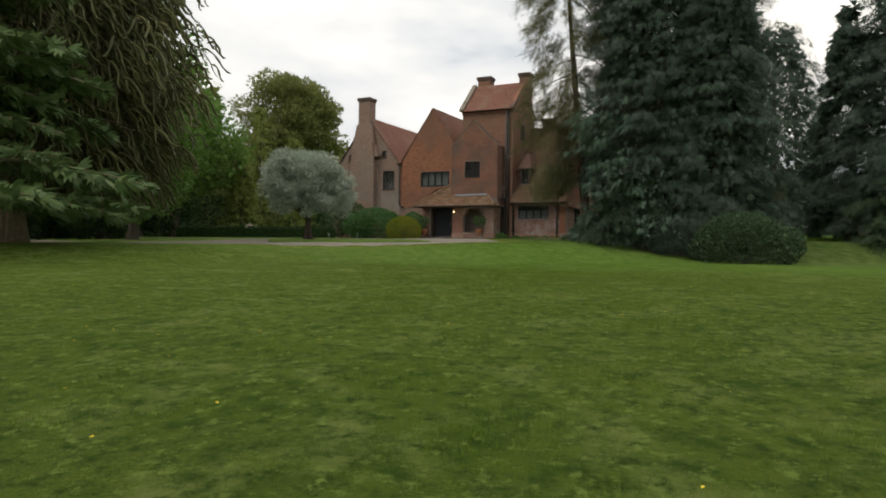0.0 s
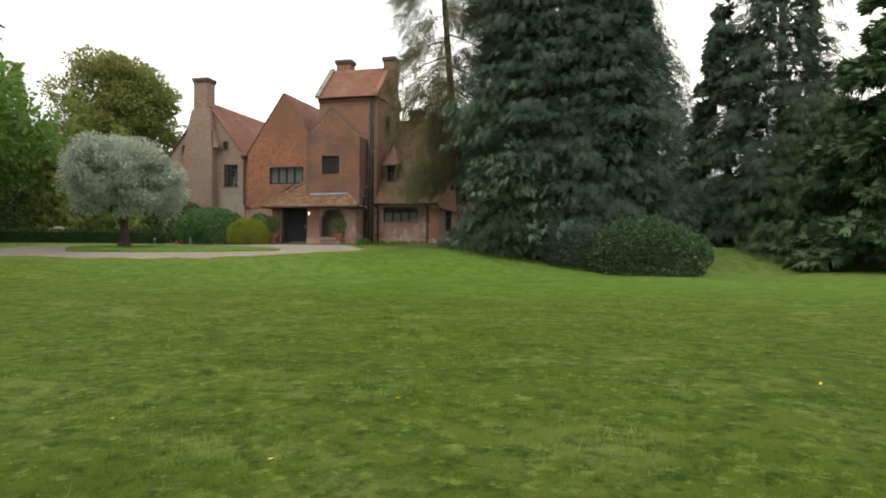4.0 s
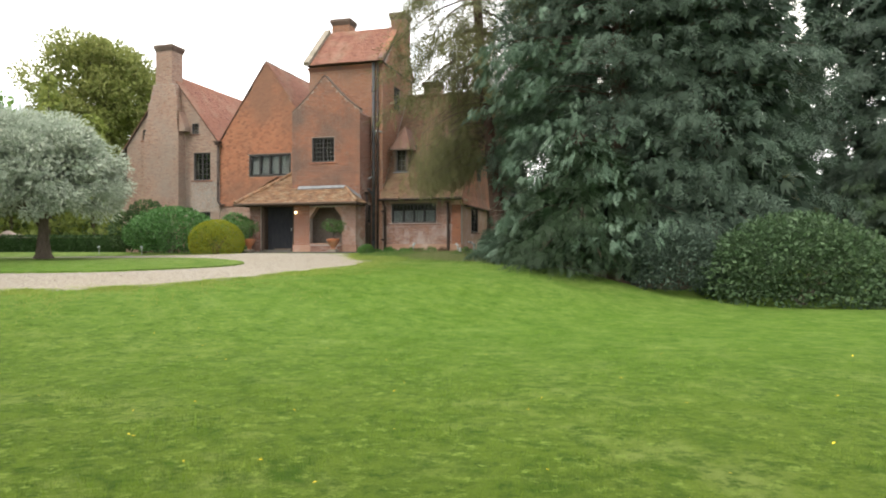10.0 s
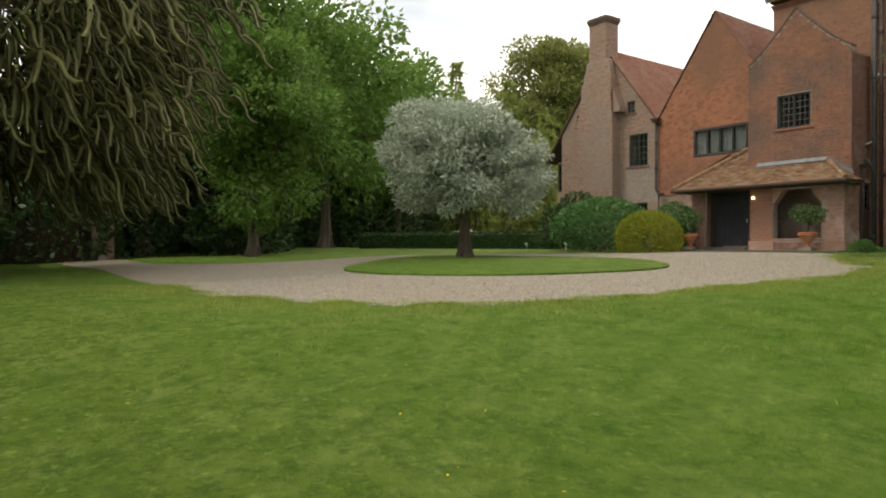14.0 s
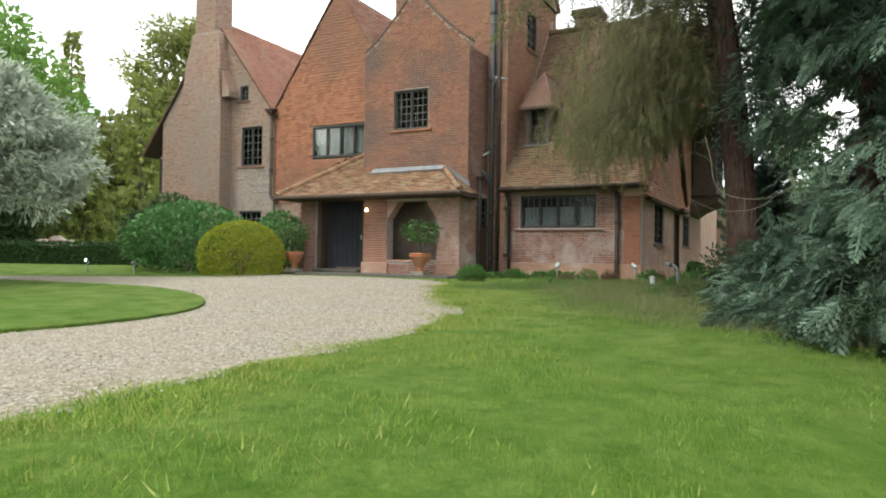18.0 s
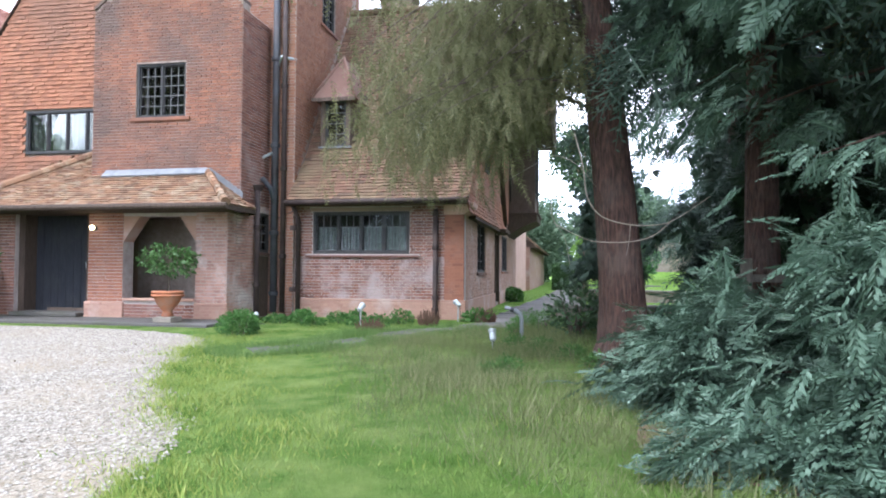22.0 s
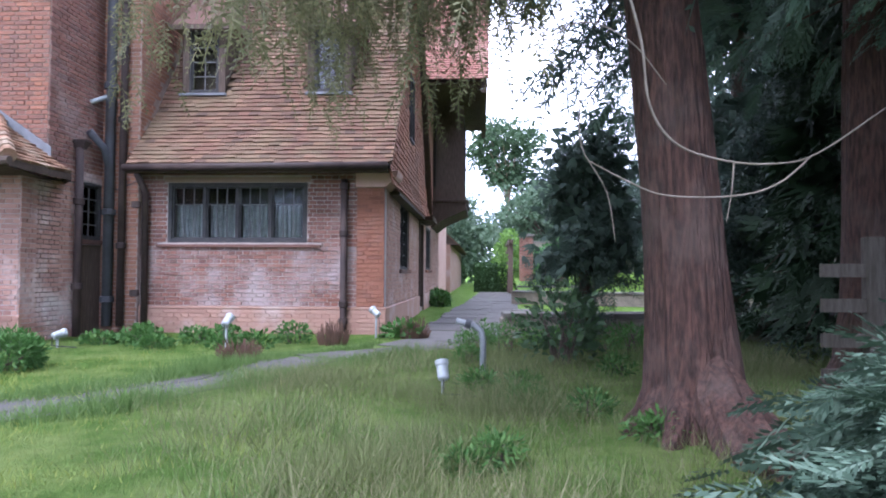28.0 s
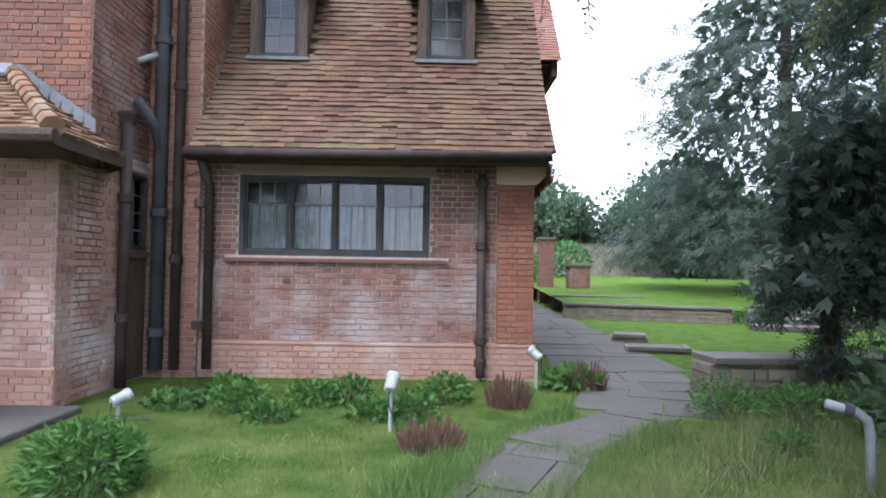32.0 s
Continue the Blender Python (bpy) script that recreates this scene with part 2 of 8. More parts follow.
M_FRAME = surface("dark_window_frame", (0.036, 0.037, 0.041), (0.062, 0.06, 0.06), 7, None, rough=0.75, bump=0.3, bscale=40)
M_LEADCAME = surface("lead_came", (0.10, 0.10, 0.105), (0.16, 0.16, 0.16), 9, None, rough=0.5, bump=0)
M_PIPE = surface("dark_iron_pipe", (0.032, 0.024, 0.023), (0.058, 0.04, 0.036), 5, (0.10, 0.075, 0.065), 2, 0.4, 0.65, 0.3, 40)
M_PIPE_GREY = surface("grey_iron_pipe", (0.075, 0.08, 0.092), (0.05, 0.052, 0.06), 4, (0.055, 0.04, 0.036), 1.6, 0.5, 0.6, 0.3, 40)
M_TERRACOTTA = surface("terracotta", (0.42, 0.17, 0.09), (0.33, 0.13, 0.07), 6, (0.42, 0.33, 0.27), 3, 0.5, 0.9, 0.3, 50)
M_CURTAIN = surface("net_curtain", (0.44, 0.44, 0.445), (0.31, 0.31, 0.315), 12, None, rough=0.95, bump=0)
# near-black stand-in for the shade of unlit rooms
M_DARK = surface("room_shade", (0.05, 0.045, 0.04), (0.035, 0.03, 0.03), 2, None, bump=0)
M_METAL = surface("galvanised_lamp_metal", (0.40, 0.43, 0.44), (0.31, 0.34, 0.35), 12, None, rough=0.55, bump=0.1, metal=0.15, spec=0.5)
M_PLASTIC = surface("grey_plastic", (0.27, 0.29, 0.31), (0.20, 0.215, 0.23), 6, (0.12, 0.12, 0.10), 4, 0.4, 0.5, 0.1, 30, spec=0.5)
M_STUMP = surface("cut_dry_stems", (0.15, 0.09, 0.06), (0.10, 0.062, 0.045), 12, None, bump=0.4)
M_BARK_RED = surface("red_fibrous_bark", (0.105, 0.058, 0.045), (0.034, 0.022, 0.019), 9, (0.125, 0.098, 0.085), 2.2, 0.45, 0.95, 1.0, 22, stretch=(4.5, 4.5, 0.7))
M_BARK = surface("grey_brown_bark", (0.125, 0.10, 0.08), (0.07, 0.055, 0.045), 6, None, rough=0.95, bump=0.9, bscale=14, stretch=(6, 6, 0.9))
M_BARK_PALE = surface("pale_bark", (0.30, 0.24, 0.17), (0.21, 0.165, 0.11), 3, (0.15, 0.13, 0.08), 1.2, 0.5, 0.95, 0.6, 12)
M_TWIG = surface("pale_bare_twig", (0.27, 0.24, 0.20), (0.19, 0.165, 0.135), 8, None, bump=0.2)
M_DEADWOOD = surface("grey_fence_wood", (0.14, 0.125, 0.105), (0.09, 0.08, 0.065), 6, None, bump=0.4, stretch=(6, 6, 1))
M_SOIL = surface("dry_needle_litter", (0.14, 0.09, 0.06), (0.08, 0.055, 0.04), 9, (0.2, 0.15, 0.1), 4, 0.5, 0.97, 0.8, 40)
M_CYPRESS = leafy("blue_green_cypress", (0.023, 0.043, 0.029), (0.053, 0.087, 0.061), (0.122, 0.17, 0.128), 0.2)
# paler young growth, with skylight on the near sprays put into the colour too
M_CYPRESS_TIPS = leafy("lit_young_cypress_tips", (0.034, 0.066, 0.042), (0.088, 0.146, 0.10), (0.215, 0.30, 0.228), 0.25)
M_CYPRESS_DULL = leafy("olive_drooping_needles", (0.075, 0.08, 0.036), (0.145, 0.15, 0.07), (0.26, 0.25, 0.125), 0.45)
M_CEDAR = leafy("dark_cedar_needles", (0.034, 0.056, 0.042), (0.066, 0.102, 0.076), (0.12, 0.17, 0.13), 0.35)
M_CEDAR_GREEN = leafy("green_cedar_needles", (0.030, 0.058, 0.026), (0.06, 0.108, 0.05), (0.11, 0.17, 0.085), 0.18)
M_CEDAR_BRIGHT = leafy("yellow_green_cedar_needles", (0.045, 0.085, 0.028), (0.10, 0.16, 0.055), (0.18, 0.25, 0.10), 0.25)
M_YEW_DARK = leafy("dark_yew_needles", (0.009, 0.022, 0.009), (0.02, 0.043, 0.018), (0.042, 0.076, 0.034), 0.15)
M_MONKEY = leafy("monkey_puzzle_scales", (0.042, 0.048, 0.018), (0.098, 0.102, 0.036), (0.19, 0.18, 0.07), 0.08)
M_BROAD = leafy("broad_green_leaves", (0.055, 0.12, 0.022), (0.12, 0.225, 0.045), (0.22, 0.34, 0.085), 0.4)
# distance haze is mixed into this leaf colour, greyer and bluer than M_BROAD
M_BROAD_FAR = leafy("hazed_woodland_leaves", (0.045, 0.08, 0.045), (0.095, 0.15, 0.088), (0.165, 0.225, 0.14), 0.35)
M_BROAD_DARK = leafy("dark_undergrowth_leaves", (0.024, 0.05, 0.018), (0.05, 0.092, 0.034), (0.09, 0.15, 0.055), 0.25)
M_OAKLEAF = leafy("golden_green_leaves", (0.085, 0.108, 0.028), (0.19, 0.215, 0.066), (0.31, 0.325, 0.12), 0.42)
M_GOLD = leafy("golden_conifer", (0.08, 0.11, 0.022), (0.18, 0.22, 0.05), (0.31, 0.34, 0.09), 0.3)
M_SILVER = leafy("silver_pear_leaves", (0.16, 0.20, 0.145), (0.40, 0.46, 0.375), (0.70, 0.74, 0.64), 0.35)
M_YEW = leafy("yellow_green_yew", (0.14, 0.175, 0.016), (0.235, 0.265, 0.023), (0.36, 0.37, 0.04), 0.2)
M_RHODO = leafy("rhododendron_leaves", (0.038, 0.10, 0.03), (0.08, 0.19, 0.06), (0.155, 0.30, 0.105), 0.25, 0.4)
M_BAYLEAF = leafy("bay_leaves", (0.03, 0.065, 0.02), (0.06, 0.12, 0.035), (0.11, 0.19, 0.06), 0.25, 0.4)
M_PLANT = leafy("garden_plant_leaves", (0.0364, 0.091, 0.0208), (0.0715, 0.163, 0.039), (0.143, 0.26, 0.0715), 0.3)
M_HEDGE = leafy("clipped_hedge_leaves", (0.022, 0.05, 0.016), (0.042, 0.088, 0.028), (0.075, 0.14, 0.048), 0.2)
M_BLADE_TUFT = leafy("lush_tuft_blade", (0.06, 0.12, 0.028), (0.12, 0.205, 0.055), (0.23, 0.30, 0.125), 0.35, 0.8)
M_BLADE_DRY = leafy("dry_grass_blade", (0.13, 0.18, 0.03), (0.27, 0.33, 0.075), (0.42, 0.42, 0.16), 0.35, 0.8)
M_BLADE_LONG = leafy("long_grass_blade", (0.074, 0.105, 0.032), (0.165, 0.195, 0.078), (0.36, 0.33, 0.20), 0.35, 0.8)
M_YELLOW = surface("yellow_petals", (0.75, 0.55, 0.03), (0.8, 0.62, 0.05), 20, None, bump=0)

def turf_colour(n, l):
    """Grass tone over the ground: tufts, clover, worn and lush patches, paler before the house."""
    c = mixrgb(n, l, noise_fac(n, l, 45, 5, 0.3, 0.7), (0.085, 0.152, 0.016), (0.215, 0.295, 0.046))
    c = mixrgb(n, l, noise_fac(n, l, 0.55, 5, 0.35, 0.7), c, (0.155, 0.232, 0.028))
    c = mixrgb(n, l, noise_fac(n, l, 0.35, 4, 0.46, 0.62, 0.6, (0.6, 1.6, 1)), c, (0.132, 0.215, 0.024))
    c = mixrgb(n, l, noise_fac(n, l, 1.3, 5, 0.50, 0.68, 0.7), c, (0.26, 0.33, 0.085))
    c = mixrgb(n, l, noise_fac(n, l, 2.3, 6, 0.51, 0.66, 0.75), c, (0.07, 0.138, 0.013))
    c = mixrgb(n, l, noise_fac(n, l, 6.5, 6, 0.48, 0.64, 0.75), c, (0.055, 0.112, 0.012))
    c = mixrgb(n, l, noise_fac(n, l, 9.0, 5, 0.55, 0.68, 0.7), c, (0.28, 0.39, 0.08))
    sx = n.new("ShaderNodeSeparateXYZ")
    gp = n.new("ShaderNodeNewGeometry")
    l.new(gp.outputs["Position"], sx.inputs[0])
    mr = n.new("ShaderNodeMapRange")
    mr.inputs["From Min"].default_value, mr.inputs["From Max"].default_value, mr.inputs["To Max"].default_value = -15.5, -8.5, 0.8
    l.new(sx.outputs[1], mr.inputs["Value"])
    lush = n.new("ShaderNodeMapRange")
    lush.inputs["From Min"].default_value, lush.inputs["From Max"].default_value, lush.inputs["To Max"].default_value = -27, -19, 0.55
    l.new(sx.outputs[1], lush.inputs["Value"])
    c = mixrgb(n, l, lush.outputs[0], c, mixrgb(n, l, noise_fac(n, l, 3.0, 6, 0.36, 0.66, 0.7), (0.105, 0.26, 0.03), (0.26, 0.43, 0.09)))
    off = n.new("ShaderNodeMapRange")
    off.inputs["From Min"].default_value, off.inputs["From Max"].default_value, off.inputs["To Min"].default_value, off.inputs["To Max"].default_value = -1.2, 1.2, 1.0, 0.0
    l.new(sx.outputs[1], off.inputs["Value"])
    both = n.new("ShaderNodeMath")
    both.operation = "MULTIPLY"
    l.new(mr.outputs[0], both.inputs[0])
    l.new(off.outputs[0], both.inputs[1])
    pale = mixrgb(n, l, noise_fac(n, l, 2.2, 5, 0.38, 0.66), (0.11, 0.205, 0.04), (0.285, 0.36, 0.115))
    return mixrgb(n, l, both.outputs[0], c, pale)


M_LAWN, n, l, b = principled("mown_lawn")
l.new(turf_colour(n, l), b.inputs["Base Color"])
b.inputs["Roughness"].default_value, b.inputs["Specular IOR Level"].default_value = 0.9, 0.1
bumped(n, l, b, noise_fac(n, l, 9, 9, 0.25, 0.75, 0.75), 1.0, 0.13)

M_BLADE, n, l, b = principled("grass_blade")
g = n.new("ShaderNodeNewGeometry")
v = n.new("ShaderNodeMapRange")
v.inputs["To Min"].default_value, v.inputs["To Max"].default_value = 0.7, 1.12
l.new(g.outputs["Random Per Island"], v.inputs["Value"])
hs = n.new("ShaderNodeHueSaturation")
l.new(v.outputs[0], hs.inputs["Value"])
l.new(turf_colour(n, l), hs.inputs["Color"])
l.new(hs.outputs[0], b.inputs["Base Color"])
b.inputs["Roughness"].default_value, b.inputs["Specular IOR Level"].default_value = 0.8, 0.15
tr = n.new("ShaderNodeBsdfTranslucent")
l.new(hs.outputs[0], tr.inputs[0])
mx = n.new("ShaderNodeMixShader")
mx.inputs[0].default_value = 0.35
l.new(b.outputs[0], mx.inputs[1])
l.new(tr.outputs[0], mx.inputs[2])
l.new(mx.outputs[0], n["Material Output"].inputs[0])

M_GRAVEL, n, l, b = principled("pale_gravel")
g = n.new("ShaderNodeNewGeometry")
v = n.new("ShaderNodeTexVoronoi")
v.inputs["Scale"].default_value = 42
l.new(g.outputs["Position"], v.inputs["Vector"])
rp = n.new("ShaderNodeValToRGB")
els = rp.color_ramp.elements
els[0].color, els[1].color = (0.055, 0.047, 0.036, 1), (0.385, 0.352, 0.295, 1)
els.new(0.5).color = (0.215, 0.188, 0.15, 1)
l.new(v.outputs["Color"], rp.inputs[0])
c = mixrgb(n, l, noise_fac(n, l, 0.8, 4, 0.45, 0.75), rp.outputs[0], (0.23, 0.19, 0.135))
c = mixrgb(n, l, noise_fac(n, l, 5.5, 6, 0.56, 0.68, 0.75), c, (0.15, 0.12, 0.075))
l.new(c, b.inputs["Base Color"])
b.inputs["Roughness"].default_value = 0.92
bumped(n, l, b, v.outputs["Distance"], 0.8, 0.012)

M_PEBBLE = surface("loose_pale_stone", (0.22, 0.195, 0.16), (0.30, 0.275, 0.235), 20, None, rough=0.9, bump=0, island=((0.10, 0.085, 0.062), (0.24, 0.215, 0.18), (0.37, 0.345, 0.305), (0.18, 0.15, 0.11)))

M_GLASS, n, l, b = principled("old_window_glass")
gl = n.new("ShaderNodeBsdfGlossy")
gl.inputs["Roughness"].default_value = 0.04
tp = n.new("ShaderNodeBsdfTransparent")
tp.inputs[0].default_value = (0.82, 0.86, 0.86, 1)
fr = n.new("ShaderNodeFresnel")
fr.inputs[0].default_value = 1.5
bp = n.new("ShaderNodeBump")
bp.inputs["Strength"].default_value, bp.inputs["Distance"].default_value = 0.12, 0.01
l.new(noise_fac(n, l, 5, 2, 0.2, 0.8), bp.inputs["Height"])
l.new(bp.outputs[0], gl.inputs["Normal"])
mx = n.new("ShaderNodeMixShader")
l.new(fr.outputs[0], mx.inputs[0])
l.new(tp.outputs[0], mx.inputs[1])
l.new(gl.outputs[0], mx.inputs[2])
l.new(mx.outputs[0], n["Material Output"].inputs[0])

M_BULB, n, l, b = principled("lit_lamp_glass")
b.inputs["Emission Color"].default_value, b.inputs["Emission Strength"].default_value = (1.0, 0.72, 0.36, 1), 7.0


# ---- geometry helpers ----
class Geo:
    """A mesh in the making: corners and faces, from boxes, prisms, tubes and slabs."""

    def __init__(self):
        self.v, self.f = [], []

    def add(self, verts, faces):
        k = len(self.v)
        self.v += [tuple(p) for p in verts]
        self.f += [tuple(i + k for i in q) for q in faces]
        return self

    def box(self, x0, x1, y0, y1, z0, z1):
        return self.add([(x0, y0, z0), (x1, y0, z0), (x1, y1, z0), (x0, y1, z0), (x0, y0, z1), (x1, y0, z1), (x1, y1, z1), (x0, y1, z1)],
                        [(0, 3, 2, 1), (4, 5, 6, 7), (0, 1, 5, 4), (1, 2, 6, 5), (2, 3, 7, 6), (3, 0, 4, 7)])

    def prism(self, loop, way):
        """A flat loop of corners, drawn out along way."""
        k, w = len(loop), Vector(way)
        return self.add([Vector(p) for p in loop] + [Vector(p) + w for p in loop],
                        [tuple(range(k))[::-1], tuple(range(k, 2 * k))] + [(i, (i + 1) % k, k + (i + 1) % k, k + i) for i in range(k)])

    def slab(self, o, u, v, w):
        """A box from a corner and three edges."""
        o, u, v, w = Vector(o), Vector(u), Vector(v), Vector(w)
        return self.add([o, o + u, o + u + v, o + v, o + w, o + u + w, o + u + v + w, o + v + w],
                        [(0, 3, 2, 1), (4, 5, 6, 7), (0, 1, 5, 4), (1, 2, 6, 5), (2, 3, 7, 6), (3, 0, 4, 7)])

    def tube(self, path, radii, sides=8, spiky=0.0):
        path = [Vector(p) for p in path]
        k0, rings = len(self.v), []
        side = Vector((0.37, 0.93, 0.05))
        for i, p in enumerate(path):
            d = (path[min(i + 1, len(path) - 1)] - path[max(i - 1, 0)]).normalized()
            a = d.cross(side)
            a = (a if a.length > 0.05 else d.cross(Vector((1, 0, 0)))).normalized()
            b2 = d.cross(a)
            r = radii[i] if isinstance(radii, (list, tuple)) else radii
            for s in range(sides):
                q = 2 * math.pi * s / sides
                rr = r * (1 + spiky * (1 if (s + i) % 2 else -0.6))
                self.v.append(tuple(p + a * (math.cos(q) * rr) + b2 * (math.sin(q) * rr)))
        for i in range(len(path) - 1):
            for s in range(sides):
                a0, a1 = k0 + i * sides + s, k0 + i * sides + (s + 1) % sides
                self.f.append((a0, a1, a1 + sides, a0 + sides))
        self.f.append(tuple(range(k0, k0 + sides))[::-1])
        e = k0 + (len(path) - 1) * sides
        self.f.append(tuple(range(e, e + sides)))
        return self

    def lathe(self, x, y, profile, sides=24, ripple=0.0):
        """Turned round an upright axis: profile of (radius, height)."""
        k0 = len(self.v)
        for r, z in profile:
            for s in range(sides):
                q = 2 * math.pi * s / sides
                rr = r * (1 + ripple * (s % 2))
                self.v.append((x + math.cos(q) * rr, y + math.sin(q) * rr, z))
        for i in range(len(profile) - 1):
            for s in range(sides):
                a0, a1 = k0 + i * sides + s, k0 + i * sides + (s + 1) % sides
                self.f.append((a0, a1, a1 + sides, a0 + sides))
        self.f.append(tuple(range(k0, k0 + sides))[::-1])
        e = k0 + (len(profile) - 1) * sides
        self.f.append(tuple(range(e, e + sides)))
        return self

    def mesh(self, name, material, smooth=False):
        me = bpy.data.meshes.new(name)
        me.from_pydata(self.v, [], self.f)
        me.materials.append(material)
        if smooth:
            me.shade_smooth()
        return me


def part(name, geo, material, parent=None, label="", smooth=False, bevel=0.0):
    """Links a Geo as one mesh object under a thing or under a part."""
    ob = new(name, geo.mesh(name, material, smooth))
    if bevel:
        md = ob.modifiers.new("edges", "BEVEL")
        md.width, md.segments, md.limit_method = bevel, 2, "ANGLE"
    if parent:
        ob.parent = parent
    return tagged(ob, label)


def thing(name, label, category, group="", kind="", at=None):
    ob = new(name)
    if at:
        ob.location = at
    return tagged(ob, label, category, group, kind)


def fast_mesh(name, verts, faces, material):
    """A mesh from arrays: corners (n, 3) and faces (m, 3 or 4)."""
    me = bpy.data.meshes.new(name)
    k = faces.shape[1]
    me.vertices.add(len(verts))
    me.vertices.foreach_set("co", verts.astype(np.float32).ravel())
    me.loops.add(faces.size)
    me.loops.foreach_set("vertex_index", faces.astype(np.int32).ravel())
    me.polygons.add(len(faces))
    me.polygons.foreach_set("loop_start", np.arange(0, faces.size, k, dtype=np.int32))
    me.update(calc_edges=True)
    me.materials.append(material)
    return me


def scatter(tv, tf, pos, ax, ay, az):
    """Copies of a small template at pos, along the axes ax, ay, az (m, 3), joined into arrays."""
    v = pos[:, None, :] + tv[None, :, 0:1] * ax[:, None, :] + tv[None, :, 1:2] * ay[:, None, :] + tv[None, :, 2:3] * az[:, None, :]
    f = tf[None] + (np.arange(len(pos)) * len(tv))[:, None, None]
    return v.reshape(-1, 3), f.reshape(-1, tf.shape[1])


def unit(a):
    return a / np.maximum(np.linalg.norm(a, axis=1, keepdims=True), 1e-9)


def frames_of(rng, way, spread):
    """Random axes round the directions way: along, across, and up from the leaf."""
    ax = unit(way + rng.normal(0, spread, way.shape))
    ay = unit(np.cross(ax, rng.normal(0, 1, way.shape)))
    return ax, ay, np.cross(ax, ay)


# ---- the ground ----
def step(a, b, x):
    t = np.clip((x - a) / (b - a), 0, 1)
    return t * t * (3 - 2 * t)


def ground(x, y):
    """The ground's height: a level by the house, a bank, and the lower lawn."""
    x, y = np.asarray(x, float), np.asarray(y, float)
    plat = np.where(y > -3, 0.0, -0.033 * np.minimum(-3 - y, 18))
    d = (x + 3) * 0.745 - (y + 21.5) * 0.668
    bank = step(-1.0, 4.6, d)
    low = -1.15 - 0.75 * step(33, 46, -y) + 0.22 * step(13, 26, x) * step(-30, -5, y)
    z = plat * (1 - bank) + low * bank
    z = z + 0.05 * np.sin(0.45 * x + 0.3 * y) * np.cos(0.33 * y - 0.21 * x) * step(4.5, 9, -y)
    return z


def gz(x, y):
    return float(ground(x, y))


def rounded(loop, k=6):
    """A smooth closed line through the corners."""
    out, n0 = [], len(loop)
    for i in range(n0):
        p = [np.array(loop[(i + j) % n0], float) for j in (-1, 0, 1, 2)]
        for s in range(k):
            t = s / k
            out.append(tuple(0.5 * (2 * p[1] + (p[2] - p[0]) * t + (2 * p[0] - 5 * p[1] + 4 * p[2] - p[3]) * t * t + (3 * p[1] - p[0] - 3 * p[2] + p[3]) * t ** 3)))
    return out


def clipped(loop, x0, x1, y0, y1):
    for axis, bound, keep in ((0, x0, 1), (0, x1, -1), (1, y0, 1), (1, y1, -1)):
        out = []
        for i in range(len(loop)):
            a, c = loop[i - 1], loop[i]
            ia, ic = (a[axis] - bound) * keep >= 0, (c[axis] - bound) * keep >= 0
            if ia != ic:
                t = (bound - a[axis]) / (c[axis] - a[axis])
                out.append((a[0] + (c[0] - a[0]) * t, a[1] + (c[1] - a[1]) * t))
            if ic:
                out.append(c)
        loop = out
        if not loop:
            return []
    return loop


def welded(geo):
    """Joins the corners that lie together."""
    keys, index, f = {}, [], []
    verts = []
    for p in geo.v:
        k = (round(p[0], 4), round(p[1], 4), round(p[2], 4))
        if k not in keys:
            keys[k] = len(verts)
            verts.append(p)
        index.append(keys[k])
    for q in geo.f:
        q = [index[i] for i in q]
        q = [i for j, i in enumerate(q) if i != q[j - 1]]
        if len(set(q)) == len(q) > 2:
            f.append(tuple(q))
    geo.v, geo.f = verts, f
    return geo


def draped(loop, lift, cell=0.6):
    """A sheet over the ground within a closed line, lifted a little."""
    geo = Geo()
    xs, ys = [p[0] for p in loop], [p[1] for p in loop]
    for i in range(int((max(xs) - min(xs)) / cell) + 1):
        for j in range(int((max(ys) - min(ys)) / cell) + 1):
            x0, y0 = min(xs) + i * cell, min(ys) + j * cell
            piece = clipped(loop, x0, x0 + cell, y0, y0 + cell)
            if len(piece) > 2:
                geo.add([(px, py, gz(px, py) + lift) for px, py in piece], [tuple(range(len(piece)))])
    return welded(geo)


DRIVE = rounded([(-3.55, -4.2), (-2.75, -5.7), (-1.9, -7.5), (-0.85, -9.0), (-0.25, -10.7), (-0.3, -12.5), (-0.4, -14.5), (-0.4, -16.9), (-1.05, -18.4), (-2.5, -19.4), (-4.2, -20.0), (-6.0, -20.6), (-8, -20.7), (-13, -20.5), (-18, -20.3), (-30.5, -20.0), (-30.5, -17.8), (-21, -17.6), (-17.4, -14.5), (-17, -11), (-16, -7.6), (-13, -6.2), (-10.2, -5.2), (-8.9, -3.7), (-6, -3.5)])
ISLAND = rounded([(-4.4, -10.6), (-4.1, -13), (-5.2, -15.6), (-8, -16.6), (-11.5, -15.2), (-14.4, -12), (-15.2, -9.7), (-14, -8.3), (-10.5, -8.1), (-6.5, -9.0)])


# lawn: fine near the walk, coarse to the horizon
def axis_steps(lo, hi, fine, far):
    out = [float(q) for q in np.arange(lo, hi + 1e-6, fine)]
    s, q = fine, hi
    while q < far:
        s *= 1.35
        q += s
        out.append(q)
    s, q = fine, lo
    while q > -far:
        s *= 1.35
        q -= s
        out.insert(0, q)
    return np.array(out)


